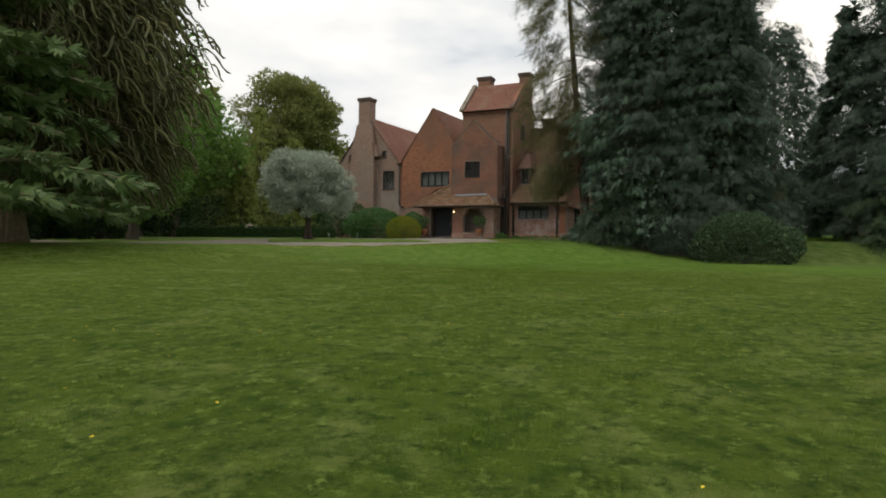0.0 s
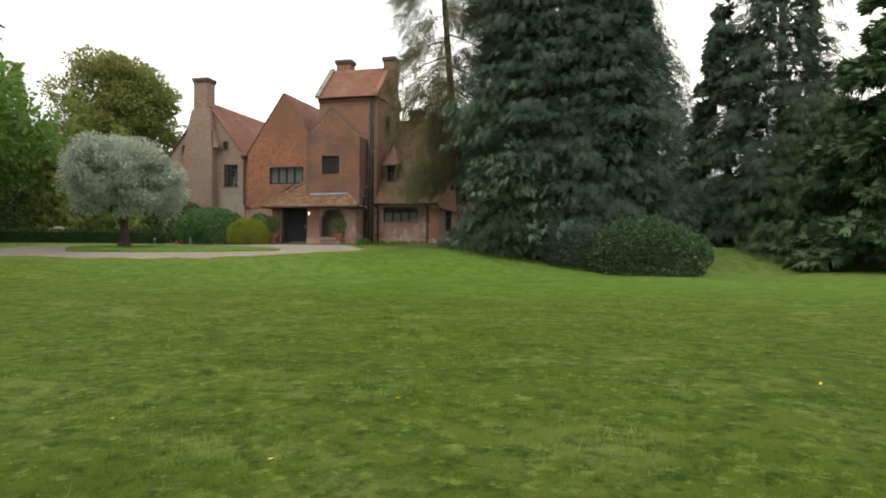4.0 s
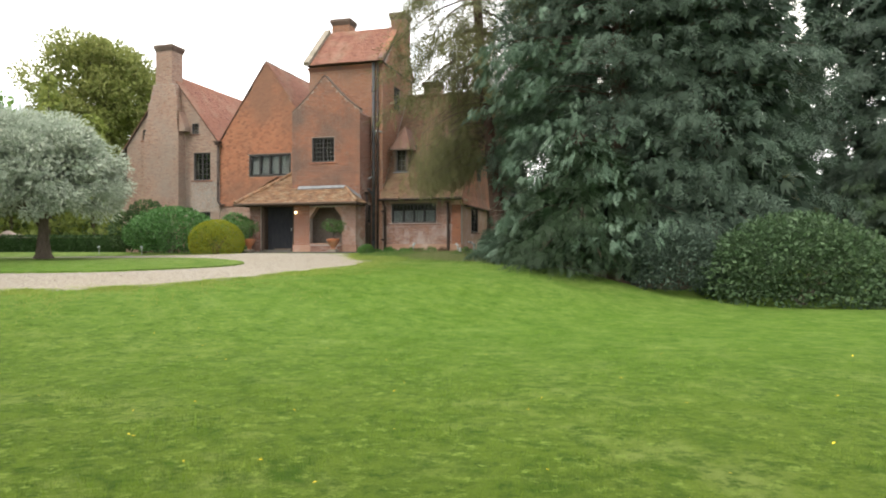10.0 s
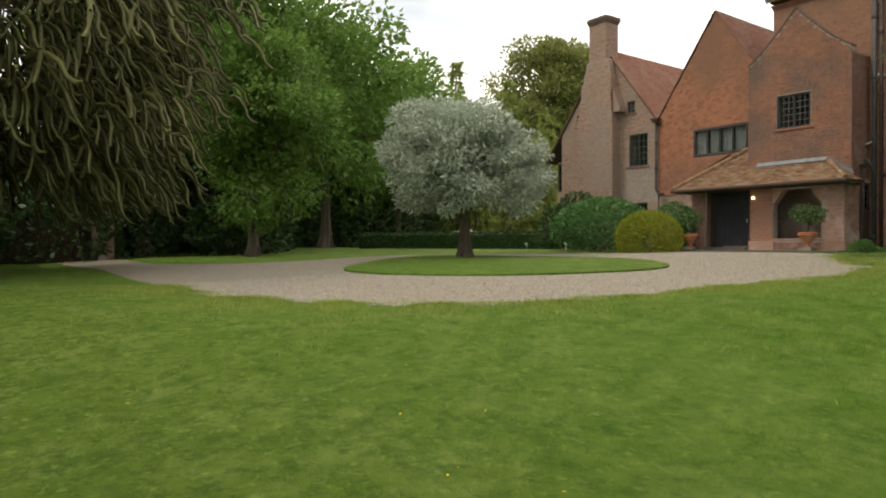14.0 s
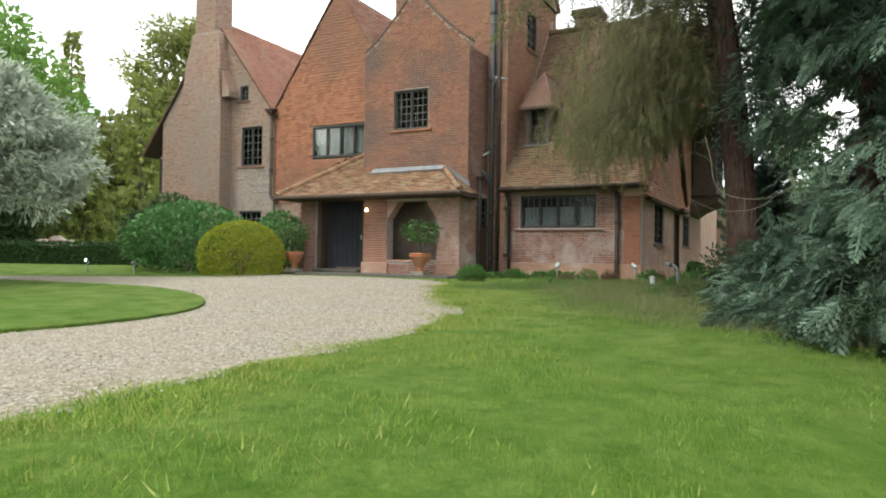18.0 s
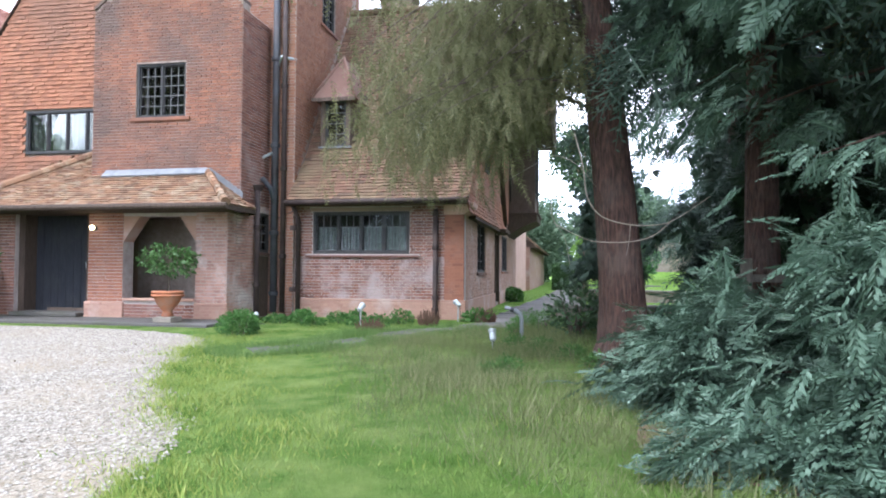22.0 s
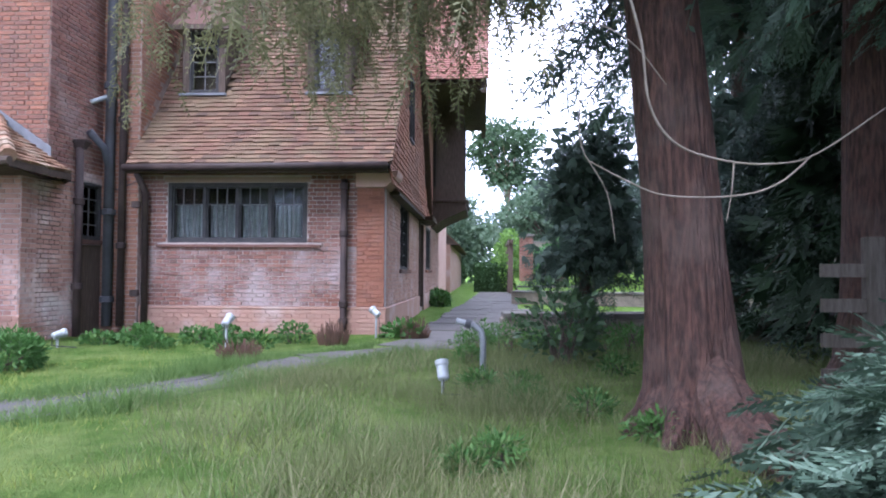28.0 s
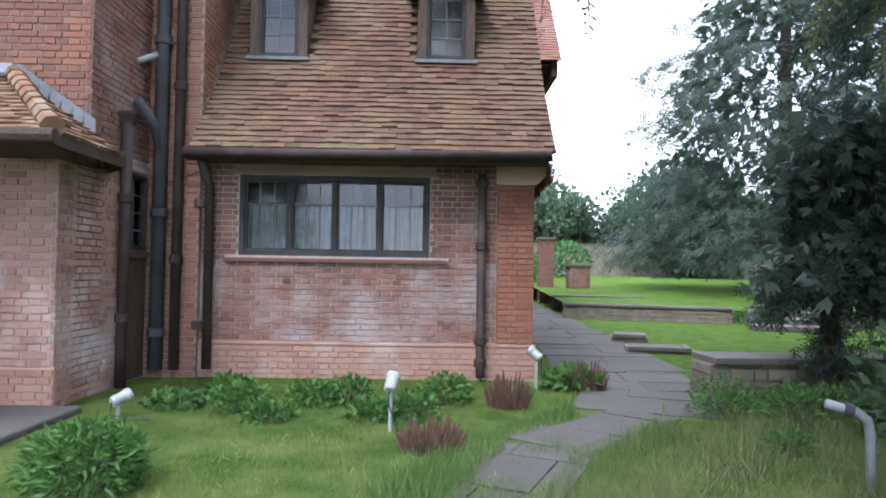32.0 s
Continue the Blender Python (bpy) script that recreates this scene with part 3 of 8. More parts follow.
gx, gy = axis_steps(-30, 30, 0.5, 1800), axis_steps(-48, 30, 0.5, 1800)
mx_, my_ = np.meshgrid(gx, gy)
mz_ = ground(mx_, my_)
gv = np.stack([mx_, my_, mz_], -1).reshape(-1, 3)
nx = len(gx)
ia = (np.arange(len(gy) - 1)[:, None] * nx + np.arange(nx - 1)[None]).ravel()
lawn = new("ground", fast_mesh("ground", gv, np.stack([ia, ia + 1, ia + 1 + nx, ia + nx], 1), M_LAWN))
lawn.data.shade_smooth()
tagged(lawn, "sloping mown lawn with a grassy bank before the house", "lawn", kind="structure")
tagged(part("drive", draped(DRIVE, 0.005), M_GRAVEL), "pale gravel drive looping round a grass island", "drive", kind="structure")
isl = draped(ISLAND, 0.05)
for i in range(len(ISLAND)):
    (x0, y0), (x1, y1) = ISLAND[i - 1], ISLAND[i]
    isl.add([(x0, y0, gz(x0, y0) - 0.02), (x1, y1, gz(x1, y1) - 0.02), (x1, y1, gz(x1, y1) + 0.05), (x0, y0, gz(x0, y0) + 0.05)], [(0, 1, 2, 3)])
tagged(part("island", isl, M_LAWN), "round grass island in the gravel drive", "lawn", kind="structure")

# ---- the house ----
house = thing("country_house", "rambling red brick and tile-hung country house with steep gables", "house")


def boxm(geo, P, u0, u1, d0, d1, z0, z1):
    c8 = [(u0, d0, z0), (u1, d0, z0), (u1, d1, z0), (u0, d1, z0), (u0, d0, z1), (u1, d0, z1), (u1, d1, z1), (u0, d1, z1)]
    return geo.add([P(*q) for q in c8], [(0, 3, 2, 1), (4, 5, 6, 7), (0, 1, 5, 4), (1, 2, 6, 5), (2, 3, 7, 6), (3, 0, 4, 7)])


def front(y0):
    return lambda u, d, z: (u, y0 + d, z)


def flank(x0):
    return lambda u, d, z: (x0 - d, u, z)


def holed(geo, P, u0, u1, z0, z1, thick, holes=()):
    """A wall of boxes round its openings (u0, u1, z0, z1)."""
    us = sorted({u0, u1, *[h for q in holes for h in q[:2] if u0 < h < u1]})
    for a, c in zip(us, us[1:]):
        cuts = sorted((max(q[2], z0), min(q[3], z1)) for q in holes if q[0] < (a + c) / 2 < q[1])
        z = z0
        for lo, hi in cuts:
            if lo > z + 1e-6:
                boxm(geo, P, a, c, 0, thick, z, lo)
            z = hi
        if z < z1 - 1e-6:
            boxm(geo, P, a, c, 0, thick, z, z1)
    return welded(geo)


rb = random.Random(5)


def brick_at(P, u0, u1, z0, z1, proud):
    e = 0.003
    c8 = [(u0, 0.0, z0), (u1, 0.0, z0), (u1, 0.0, z1), (u0, 0.0, z1), (u0 + e, -proud, z0 + e), (u1 - e, -proud, z0 + e), (u1 - e, -proud, z1 - e), (u0 + e, -proud, z1 - e)]
    return [P(*q) for q in c8], [(4, 5, 6, 7), (0, 1, 5, 4), (1, 2, 6, 5), (2, 3, 7, 6), (3, 0, 4, 7)]


def brickwork(P, u0, u1, z0, z1, holes=(), keep=None, skip=0.0, course=0.0635, soldier=()):
    """Old narrow bricks in English bond over a wall's face, as a list of pieces."""
    out, row, z = [], 0, z0
    while z + course * 0.8 < z1:
        pitch = 0.225 if row % 2 else 0.1125
        u = u0 - (0.056 if row % 2 else 0.0) + rb.uniform(-0.006, 0.006)
        while u < u1 - 0.02:
            a, c = max(u, u0) + 0.005, min(u + pitch, u1) - 0.005
            mz, mu = z + course / 2, (a + c) / 2
            for q in holes:
                if q[2] < mz < q[3] and a < q[1] + 0.008 and c > q[0] - 0.008:
                    if a < q[0]:
                        c = q[0] - 0.008
                    elif c > q[1]:
                        a = q[1] + 0.008
                    else:
                        c = a
            free = c - a > 0.014
            if free and (keep is None or keep(mu, mz)) and rb.random() >= skip:
                out.append(brick_at(P, a, c, z + 0.005 + rb.uniform(-0.001, 0.001), z + course - 0.005, rb.uniform(0.005, 0.016)))
            u += pitch
        row, z = row + 1, z + course
    return out


def bricks_on(pieces, material, parent, label=""):
    """All pieces as one joined skin."""
    geo = Geo()
    for v0, f0 in pieces:
        geo.add(v0, f0)
    return tagged(part("bricks", geo, material, parent, label), kind="stuff")


def wall(name, P, u0, u1, z0, z1, thick=0.3, holes=(), material=None, keep=None, label="", skin=True, skip=0.0):
    ob = part(name, holed(Geo(), P, u0, u1, z0, z1, thick, holes), M_MORTAR, house, label)
    if skin:
        bricks_on(brickwork(P, u0, u1, z0, z1, holes, keep, skip), material or M_BRICK, ob)
    return ob


def tile_pieces(o, u, up, width, length, keep=None, gauge=0.1, tw=0.168, sag=0.0):
    """Plain tiles in courses on a slope: corner o, along u, up the slope; keep(a, s) says where."""
    o, u, up = Vector(o), Vector(u).normalized(), Vector(up).normalized()
    nrm = u.cross(up)
    nrm = nrm if nrm.z > -1e-6 else -nrm
    out = []
    for r in range(int(length / gauge)):
        s = r * gauge
        a = -tw * 0.5 * (r % 2)
        while a < width - 0.02:
            a0, a1 = max(a, 0) + 0.002, min(a + tw, width) - 0.002
            if a1 - a0 > 0.03 and (keep is None or keep((a0 + a1) / 2, s + gauge / 2)):
                j, k = rb.uniform(-0.009, 0.008), rb.uniform(-0.004, 0.007)
                lift = 0.036 + k * 1.6 - sag * math.sin(math.pi * (a0 / max(width, 0.1))) * 0.02
                p = o + u * a0 + up * (s + j)
                q = up * (gauge * 1.35)
                w = u * (a1 - a0)
                v8 = [p + nrm * 0.002, p + w + nrm * 0.002, p + w + q, p + q, p + nrm * lift, p + w + nrm * (lift + rb.uniform(-0.003, 0.003)), p + w + q + nrm * 0.014, p + q + nrm * 0.014]
                out.append((v8, [(4, 5, 6, 7), (0, 1, 5, 4), (1, 2, 6, 5), (3, 0, 4, 7)]))
            a += tw
    return out


def tiles_on(pieces, material, parent):
    geo = Geo()
    for v0, f0 in pieces:
        geo.add(v0, f0)
    return tagged(part("tiles", geo, material, parent), kind="stuff")


def window(P, u0, u1, z0, z1, lights=1, rows=3, cols=2, recess=0.07, label="", curtain=False, bars=(), sill=True, fr=0.05):
    """A leaded window: frame, mullions, each light's pane and lead bars; a sill."""
    g = Geo()
    for a, c, e, f in ((u0, u0 + fr, z0, z1), (u1 - fr, u1, z0, z1), (u0 + fr, u1 - fr, z0, z0 + fr), (u0 + fr, u1 - fr, z1 - fr, z1)):
        boxm(g, P, a, c, recess - 0.045, recess + 0.05, e, f)
    win = part("window", g, M_FRAME, house, label or "dark framed leaded window", bevel=0.006)
    wl_ = (u1 - u0 - 2 * fr) / lights
    for k in range(lights):
        a, c = u0 + fr + k * wl_, u0 + fr + (k + 1) * wl_
        if k:
            part("mullion", boxm(Geo(), P, a - 0.022, a + 0.022, recess - 0.04, recess + 0.045, z0 + fr, z1 - fr), M_FRAME, win)
        g = Geo()
        a, c = a + (0.022 if k else 0), c - (0.022 if k < lights - 1 else 0)
        for q in ((a, a + 0.022, z0 + fr, z1 - fr), (c - 0.022, c, z0 + fr, z1 - fr), (a + 0.022, c - 0.022, z0 + fr, z0 + fr + 0.022), (a + 0.022, c - 0.022, z1 - fr - 0.022, z1 - fr)):
            boxm(g, P, q[0], q[1], recess - 0.012, recess + 0.02, q[2], q[3])
        part("casement", g, M_FRAME, win)
        for i in range(1, cols):
            m = a + (c - a) * i / cols
            part("lead_bar", boxm(Geo(), P, m - 0.007, m + 0.007, recess - 0.002, recess + 0.012, z0 + fr, z1 - fr), M_LEADCAME, win)
        for m in [z0 + fr + (z1 - z0 - 2 * fr) * q for q in (bars or [i / rows for i in range(1, rows)])]:
            part("lead_bar", boxm(Geo(), P, a, c, recess - 0.003, recess + 0.011, m - 0.008, m + 0.008), M_LEADCAME, win)
        g = Geo()
        boxm(g, P, a, c, recess + 0.013, recess + 0.017, z0 + fr, z1 - fr)
        pane = part("pane", g, M_GLASS, win)
        pane.visible_shadow = False
        if curtain:
            g, m = Geo(), 22
            pts = []
            for i in range(m + 1):
                t = i / m
                pts.append((a + (c - a) * t, recess + 0.13 + 0.018 * math.sin(i * 1.9 + k) + 0.01 * math.sin(i * 0.7)))
            top = z1 - fr - 0.0 if curtain == "full" else z0 + (z1 - z0) * 0.64
            for i in range(m):
                g.add([P(pts[i][0], pts[i][1], z0 + fr), P(pts[i + 1][0], pts[i + 1][1], z0 + fr), P(pts[i + 1][0], pts[i + 1][1], top), P(pts[i][0], pts[i][1], top)], [(0, 1, 2, 3)])
            part("curtain", g, M_CURTAIN, win, "hanging white net curtain")
    # added dark panel behind the glass, in place of the room's own shade
    part("room_shade_panel", boxm(Geo(), P, u0 - 0.25, u1 + 0.25, recess + 0.75, recess + 0.8, z0 - 0.3, z1 + 0.3), M_DARK, win)
    if sill:
        part("sill", boxm(Geo(), P, u0 - 0.12, u1 + 0.12, -0.05, recess + 0.05, z0 - 0.07, z0 - 0.004), M_BRICK_SOOT, win, bevel=0.006)
    return win


# right-hand wing: low brick front, long window, steep tiled roof with two dormers
WX0, WX1, RY, RZ = -3.72, 0.0, 3.6, 7.95
wing_hole = (-3.31, -1.16, 1.36, 2.27)
F0 = front(0.0)
holed_wing = part("wing_wall", holed(Geo(), F0, WX0, WX1, -0.1, 2.5, 0.3, [wing_hole]), M_MORTAR_PALE, house)
part("plinth", boxm(Geo(), F0, WX0 - 0.0, WX1 + 0.045, -0.045, 0.0, -0.1, 0.36), M_BRICK_PALE, holed_wing, "salmon pink weathered plinth", bevel=0.01)
bricks_on(brickwork(front(-0.045), WX0, WX1 + 0.045, -0.02, 0.36, course=0.0633), M_BRICK_PALE, holed_wing)
g = Geo()
boxm(g, F0, WX0, WX1 + 0.055, -0.055, 0.0, 0.362, 0.405)
part("plinth_course", g, M_BRICK_PALE, holed_wing, bevel=0.012)
window(F0, *wing_hole, lights=4, rows=3, cols=3, bars=(0.66,), recess=0.05, label="four-light dark oak window with net curtains", curtain="low", sill=False, fr=0.06)
part("sill", boxm(Geo(), F0, -3.46, -0.95, -0.05, 0.1, 1.285, 1.332), M_BRICK, holed_wing, bevel=0.008)
part("lintel", boxm(Geo(), F0, -3.36, -1.11, -0.012, 0.05, 2.275, 2.35), M_BRICK_DUN, holed_wing)
part("fascia", boxm(Geo(), F0, WX0 - 0.05, 0.1, -0.42, -0.36, 2.36, 2.47), M_OAK, holed_wing)
part("soffit", boxm(Geo(), F0, WX0, 0.08, -0.36, 0.0, 2.40, 2.43), M_OAK, holed_wing)
# the corner pier and its corbel
part("corner_pier", boxm(Geo(), F0, -0.40, 0.012, -0.045, 0.0, 0.406, 2.18), M_BRICK_ORANGE, holed_wing, "bright orange brick corner pier", bevel=0.004)
bricks_on(brickwork(front(-0.045), -0.40, 0.012, 0.41, 2.18), M_BRICK_ORANGE, holed_wing)
g = Geo()
g.prism([(-0.42, -0.06, 2.19), (0.03, -0.06, 2.19), (0.20, -0.06, 2.36), (0.22, -0.06, 2.44), (-0.42, -0.06, 2.44)], (0, 0.62, 0))
part("corbel", g, M_RENDER, holed_wing, "pale rendered corner corbel", bevel=0.01)

S0 = flank(0.0)
side_holes = [(2.0, 3.5, 0.98, 2.2), (5.6, 6.6, 0.1, 2.1), (7.6, 9.4, 1.0, 2.15)]
side = part("side_wall", holed(Geo(), S0, 0.3, 13.0, -0.1, 2.6, 0.3, side_holes), M_MORTAR, house)
bricks_on(brickwork(S0, 0.3, 13.0, 0.40, 2.6, side_holes), M_BRICK_PALE, side)
part("plinth", boxm(Geo(), S0, 0.0, 5.5, -0.05, 0.0, -0.1, 0.39), M_BRICK_PALE, side, bevel=0.01)
part("plinth", boxm(Geo(), S0, 6.7, 13.0, -0.05, 0.0, -0.1, 0.39), M_BRICK_PALE, side, bevel=0.01)
window(S0, *side_holes[0], lights=2, rows=5, cols=2, label="two-light leaded side window")
window(S0, *side_holes[2], lights=3, rows=4, cols=2, label="three-light leaded side window")
g = Geo()
for a in (5.6, 6.52):
    boxm(g, S0, a, a + 0.08, -0.04, 0.1, 0.1, 2.1)
dr = part("side_door", boxm(Geo(), S0, 5.68, 6.52, 0.1, 0.15, 0.1, 2.1), M_OAK, house, "brown plank garden door")
part("frame", g, M_OAK_GREY, dr)
part("hood", boxm(Geo(), S0, 5.4, 6.8, -0.35, 0.0, 2.12, 2.22), M_OAK, dr)

# wing roof: front slope, back slope, tile-hung gable
KY, KZ = 0.45, 3.45
UP1, UPF = Vector((0, KY + 0.47, KZ - 2.475)), Vector((0, RY - KY, RZ - KZ))
L1, LF = UP1.length, UPF.length
g = Geo()
g.prism([(WX0, -0.45, 2.47), (WX0, KY, KZ - 0.01), (WX0, RY, RZ), (WX0, 2 * RY + 0.5, 2.5), (WX0, 2 * RY + 0.5, 2.42), (WX0, -0.45, 2.40)], (-0.25 - WX0, 0, 0))
for (ya, za), (yb_, zb_) in (((-0.45, 2.45), (KY, KZ - 0.02)), ((KY, KZ - 0.02), (RY, RZ - 0.02)), ((RY, RZ - 0.02), (2 * RY + 0.5, 2.45))):
    g.add([(-0.25, ya, za), (0.15, ya, za), (0.15, yb_, zb_), (-0.25, yb_, zb_), (-0.25, ya, za - 0.05), (0.15, ya, za - 0.05), (0.15, yb_, zb_ - 0.05), (-0.25, yb_, zb_ - 0.05)], [(4, 5, 6, 7), (0, 1, 2, 3), (0, 1, 5, 4), (1, 2, 6, 5)])
roof_core = part("wing_roof", g, M_OAK, house)
d1, d2 = (-3.42, -2.71), (-1.35, -0.64)


def wing_keep(a, s):
    x, z = WX0 + a, KZ + s * UPF.z / LF
    return not any(q[0] - 0.02 < x < q[1] + 0.02 and 3.76 < z < 5.1 for q in (d1, d2))


wing_tiles = tile_pieces((WX0, -0.47, 2.475), (1, 0, 0), UP1, 0.18 - WX0, L1) + tile_pieces((WX0, KY, KZ), (1, 0, 0), UPF, 0.18 - WX0, LF, wing_keep)
back = Vector((0, -RY - 0.5, RZ - 2.5))
tiles_on(tile_pieces((0.18, 2 * RY + 0.5, 2.48), (-1, 0, 0), back, 0.18 - WX0, back.length), M_TILE, roof_core)
g = Geo()
for i in range(12):
    x = WX0 + i * 0.33
    g.tube([(x, RY, RZ + 0.03), (x + 0.32, RY, RZ + 0.03)], 0.12, 10)
part("ridge_tiles", g, M_TILE, roof_core)
# gable hung with tiles, kicked out at its foot
gab = part("gable_wall", Geo().prism([(-0.02, 0, 2.45), (-0.02, RY, RZ - 0.1), (-0.02, 2 * RY, 2.45)], (-0.2, 0, 0)), M_MORTAR, house)


def gable_keep(a, s):
    z = 2.2 + s
    y = a - 0.3
    top = RZ - 0.30 - abs(y - RY) * (RZ - 2.5) / (RY + 0.4)
    return z < top and not (3.0 < y < 3.9 and 3.5 < z < 4.9)


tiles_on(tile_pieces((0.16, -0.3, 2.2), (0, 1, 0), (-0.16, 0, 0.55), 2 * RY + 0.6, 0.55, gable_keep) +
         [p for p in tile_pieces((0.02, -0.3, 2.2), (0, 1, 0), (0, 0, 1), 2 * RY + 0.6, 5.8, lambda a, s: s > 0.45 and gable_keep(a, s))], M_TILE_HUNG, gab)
part("soffit", boxm(Geo(), S0, 0.56, 2 * RY + 0.3, -0.17, 0.0, 2.14, 2.2), M_OAK, gab)
window(flank(0.03), 3.05, 3.85, 3.55, 4.85, lights=2, rows=4, cols=2, recess=0.0, label="gable window among hung tiles", sill=False)


def dormer(x0, x1, hip):
    """A small dormer: oak sides, leaded window, and a hipped roof of tiles where it shows."""
    z0, z1, y0 = 3.83, 4.86, 0.68
    P = front(y0)
    d = part("dormer", Geo().box(x0 + 0.01, x0 + 0.06, y0 + 0.06, y0 + 1.0, z0 - 0.3, z1).box(x1 - 0.06, x1 - 0.01, y0 + 0.06, y0 + 1.0, z0 - 0.3, z1).box(x0 + 0.06, x1 - 0.06, y0 + 0.5, y0 + 0.55, z0 - 0.3, z1), M_OAK_GREY, house, "small tiled dormer")
    g = Geo()
    for a in (x0, x1 - 0.11):
        boxm(g, P, a, a + 0.11, -0.03, 0.06, z0, z1)
    part("post", g, M_OAK_GREY, d, bevel=0.008)
    window(P, x0 + 0.11, x1 - 0.11, z0, z1, lights=1, rows=4, cols=2, recess=0.03, label="leaded dormer window", sill=False, fr=0.035)
    part("apron", boxm(Geo(), P, x0 - 0.03, x1 + 0.03, -0.09, 0.02, z0 - 0.06, z0 - 0.02), M_LEAD, d, "lead apron under the dormer")
    a0, a1, e, top = x0 - 0.16, x1 + 0.16, z1 + 0.02, z1 + 1.15
    xm = (x0 + x1) / 2
    yb = y0 + 2.0
    yt = y0 + 0.5
    core = part("dormer_roof", Geo().add([(a0, y0 - 0.2, e), (a1, y0 - 0.2, e), (xm, yt, top), (a0, yb - 0.3, e), (a1, yb - 0.3, e), (xm, yb, top)], [(0, 1, 2), (0, 2, 5, 3), (1, 4, 5, 2), (0, 3, 4, 1)]), M_TILE_BROWN, d, "rusty brown hipped dormer roof")
    for p, q in (((a0, y0 - 0.2, e), (xm, yt, top)), ((a1, y0 - 0.2, e), (xm, yt, top)), ((xm, yt, top), (xm, yb, top))):
        part("hip_roll", Geo().tube([p, q], 0.03, 7), M_TILE_BROWN, core, smooth=True)
    part("eaves_board", Geo().box(a0, a1, y0 - 0.215, y0 - 0.19, e - 0.07, e + 0.01), M_OAK_GREY, d)
    return d


dormer(*d1, True)
dormer(*d2, True)

# tower behind the porch bay
TX0, TX1, TY0, TY1, TZ = -7.45, -3.72, -0.1, 4.0, 8.85
tower_holes = [(1.45, 2.35, 6.95, 8.1)]
TF, TS, TL = front(TY0), flank(TX1), lambda u, d, z: (TX0 + d, u, z)
tower = part("tower_wall", holed(Geo(), TF, TX0, TX1, -0.1, TZ, 0.3), M_MORTAR, house, "tall brick stair tower")
bricks_on(brickwork(TF, TX0, TX1, 0.0, TZ, keep=lambda u, z: z > 5.5 or u > -4.32), M_BRICK_TOWER, tower)
side_t = part("tower_side", holed(Geo(), TS, TY0 + 0.3, TY1, 2.0, TZ, 0.3, tower_holes), M_MORTAR, house)
bricks_on(brickwork(TS, TY0, TY1, 2.45, TZ, tower_holes, keep=lambda u, z: z > 2.4 + (u + 0.45) * 1.43), M_BRICK_TOWER, side_t)
part("tower_side", holed(Geo(), TL, TY0 + 0.3, TY1, 5.0, TZ, 0.3), M_BRICK_TOWER, house)
part("tower_back", holed(Geo(), front(TY1), TX0, TX1, 2.0, TZ, 0.3), M_BRICK_TOWER, house)
window(TS, *tower_holes[0], lights=2, rows=4, cols=2, label="tower window reflecting the sky")
g = Geo()
for k, o in enumerate((0.0, 0.03, 0.06)):
    boxm(g, TF, TX0 - o, TX1 + o, -0.02 - o, 0.0, TZ - 0.25 + 0.065 * k, TZ - 0.19 + 0.065 * k)
part("cornice", g, M_BRICK_SOOT, tower)
TR, TRZ = (TY0 + TY1) / 2, 11.1
part("tower_roof", Geo().prism([(TX0, TY0 - 0.25, TZ - 0.02), (TX0, TR, TRZ), (TX0, TY1 + 0.25, TZ - 0.02)], (TX1 - TX0 + 0.1, 0, 0)), M_OAK, house)
up = Vector((0, TR - TY0 + 0.3, TRZ - TZ))
tiles_on(tile_pieces((TX0, TY0 - 0.3, TZ), (1, 0, 0), up, TX1 - TX0 + 0.15, up.length), M_TILE_RED, tower)
g = Geo()
g.slab((TX0 - 0.12, TY0 - 0.3, TZ + 0.0), (0.3, 0, 0), (0, TR - TY0 + 0.3, TRZ - TZ), (0, -0.1, 0.14))
part("gable_coping", g, M_STONE, tower, "pale stone verge coping")
# the brick gable over the garden side, with its own coping
tg = part("tower_gable", Geo().prism([(TX1 + 0.102, TY0, TZ - 0.02), (TX1 + 0.102, TR, TRZ - 0.12), (TX1 + 0.102, TY1, TZ - 0.02)], (-0.25, 0, 0)), M_MORTAR, house, "brick gable at the tower's end")
bricks_on(brickwork(flank(TX1 + 0.102), TY0, TY1, TZ, TRZ, keep=lambda u, z: z < TRZ - 0.16 - abs(u - TR) * (TRZ - TZ) / (TR - TY0)), M_BRICK_TOWER, tg)
for k in (-1, 1):
    part("gable_coping", Geo().slab((TX1 - 0.12, TR, TRZ + 0.02), (0.27, 0, 0), (0, k * (TR - TY0 + 0.3), TZ - TRZ), (0, 0, 0.10)), M_BRICK_SOOT, tg)



def stack(name, x0, x1, y0, y1, z0, z1, material, label):
    """A chimney stack: brick shaft, necking course and stepped cap."""
    ch = part(name, Geo().box(x0 + 0.03, x1 - 0.03, y0 + 0.03, y1 - 0.03, z0, z1 - 0.35), M_MORTAR, house, label)
    for P, a, c in ((front(y0 + 0.03), x0 + 0.03, x1 - 0.03), (flank(x1 - 0.03), y0 + 0.03, y1 - 0.03)):
        bricks_on(brickwork(P, a, c, z0, z1 - 0.35), material, ch)
    g = Geo()
    for k in range(4):
        o = (0.0, 0.035, 0.065, 0.05)[k]
        g.box(x0 - o, x1 + o, y0 - o, y1 + o, z1 - 0.349 + 0.08 * k, z1 - 0.271 + 0.08 * k)
    part("cap", g, M_BRICK_DARK, ch, bevel=0.01)
    return ch


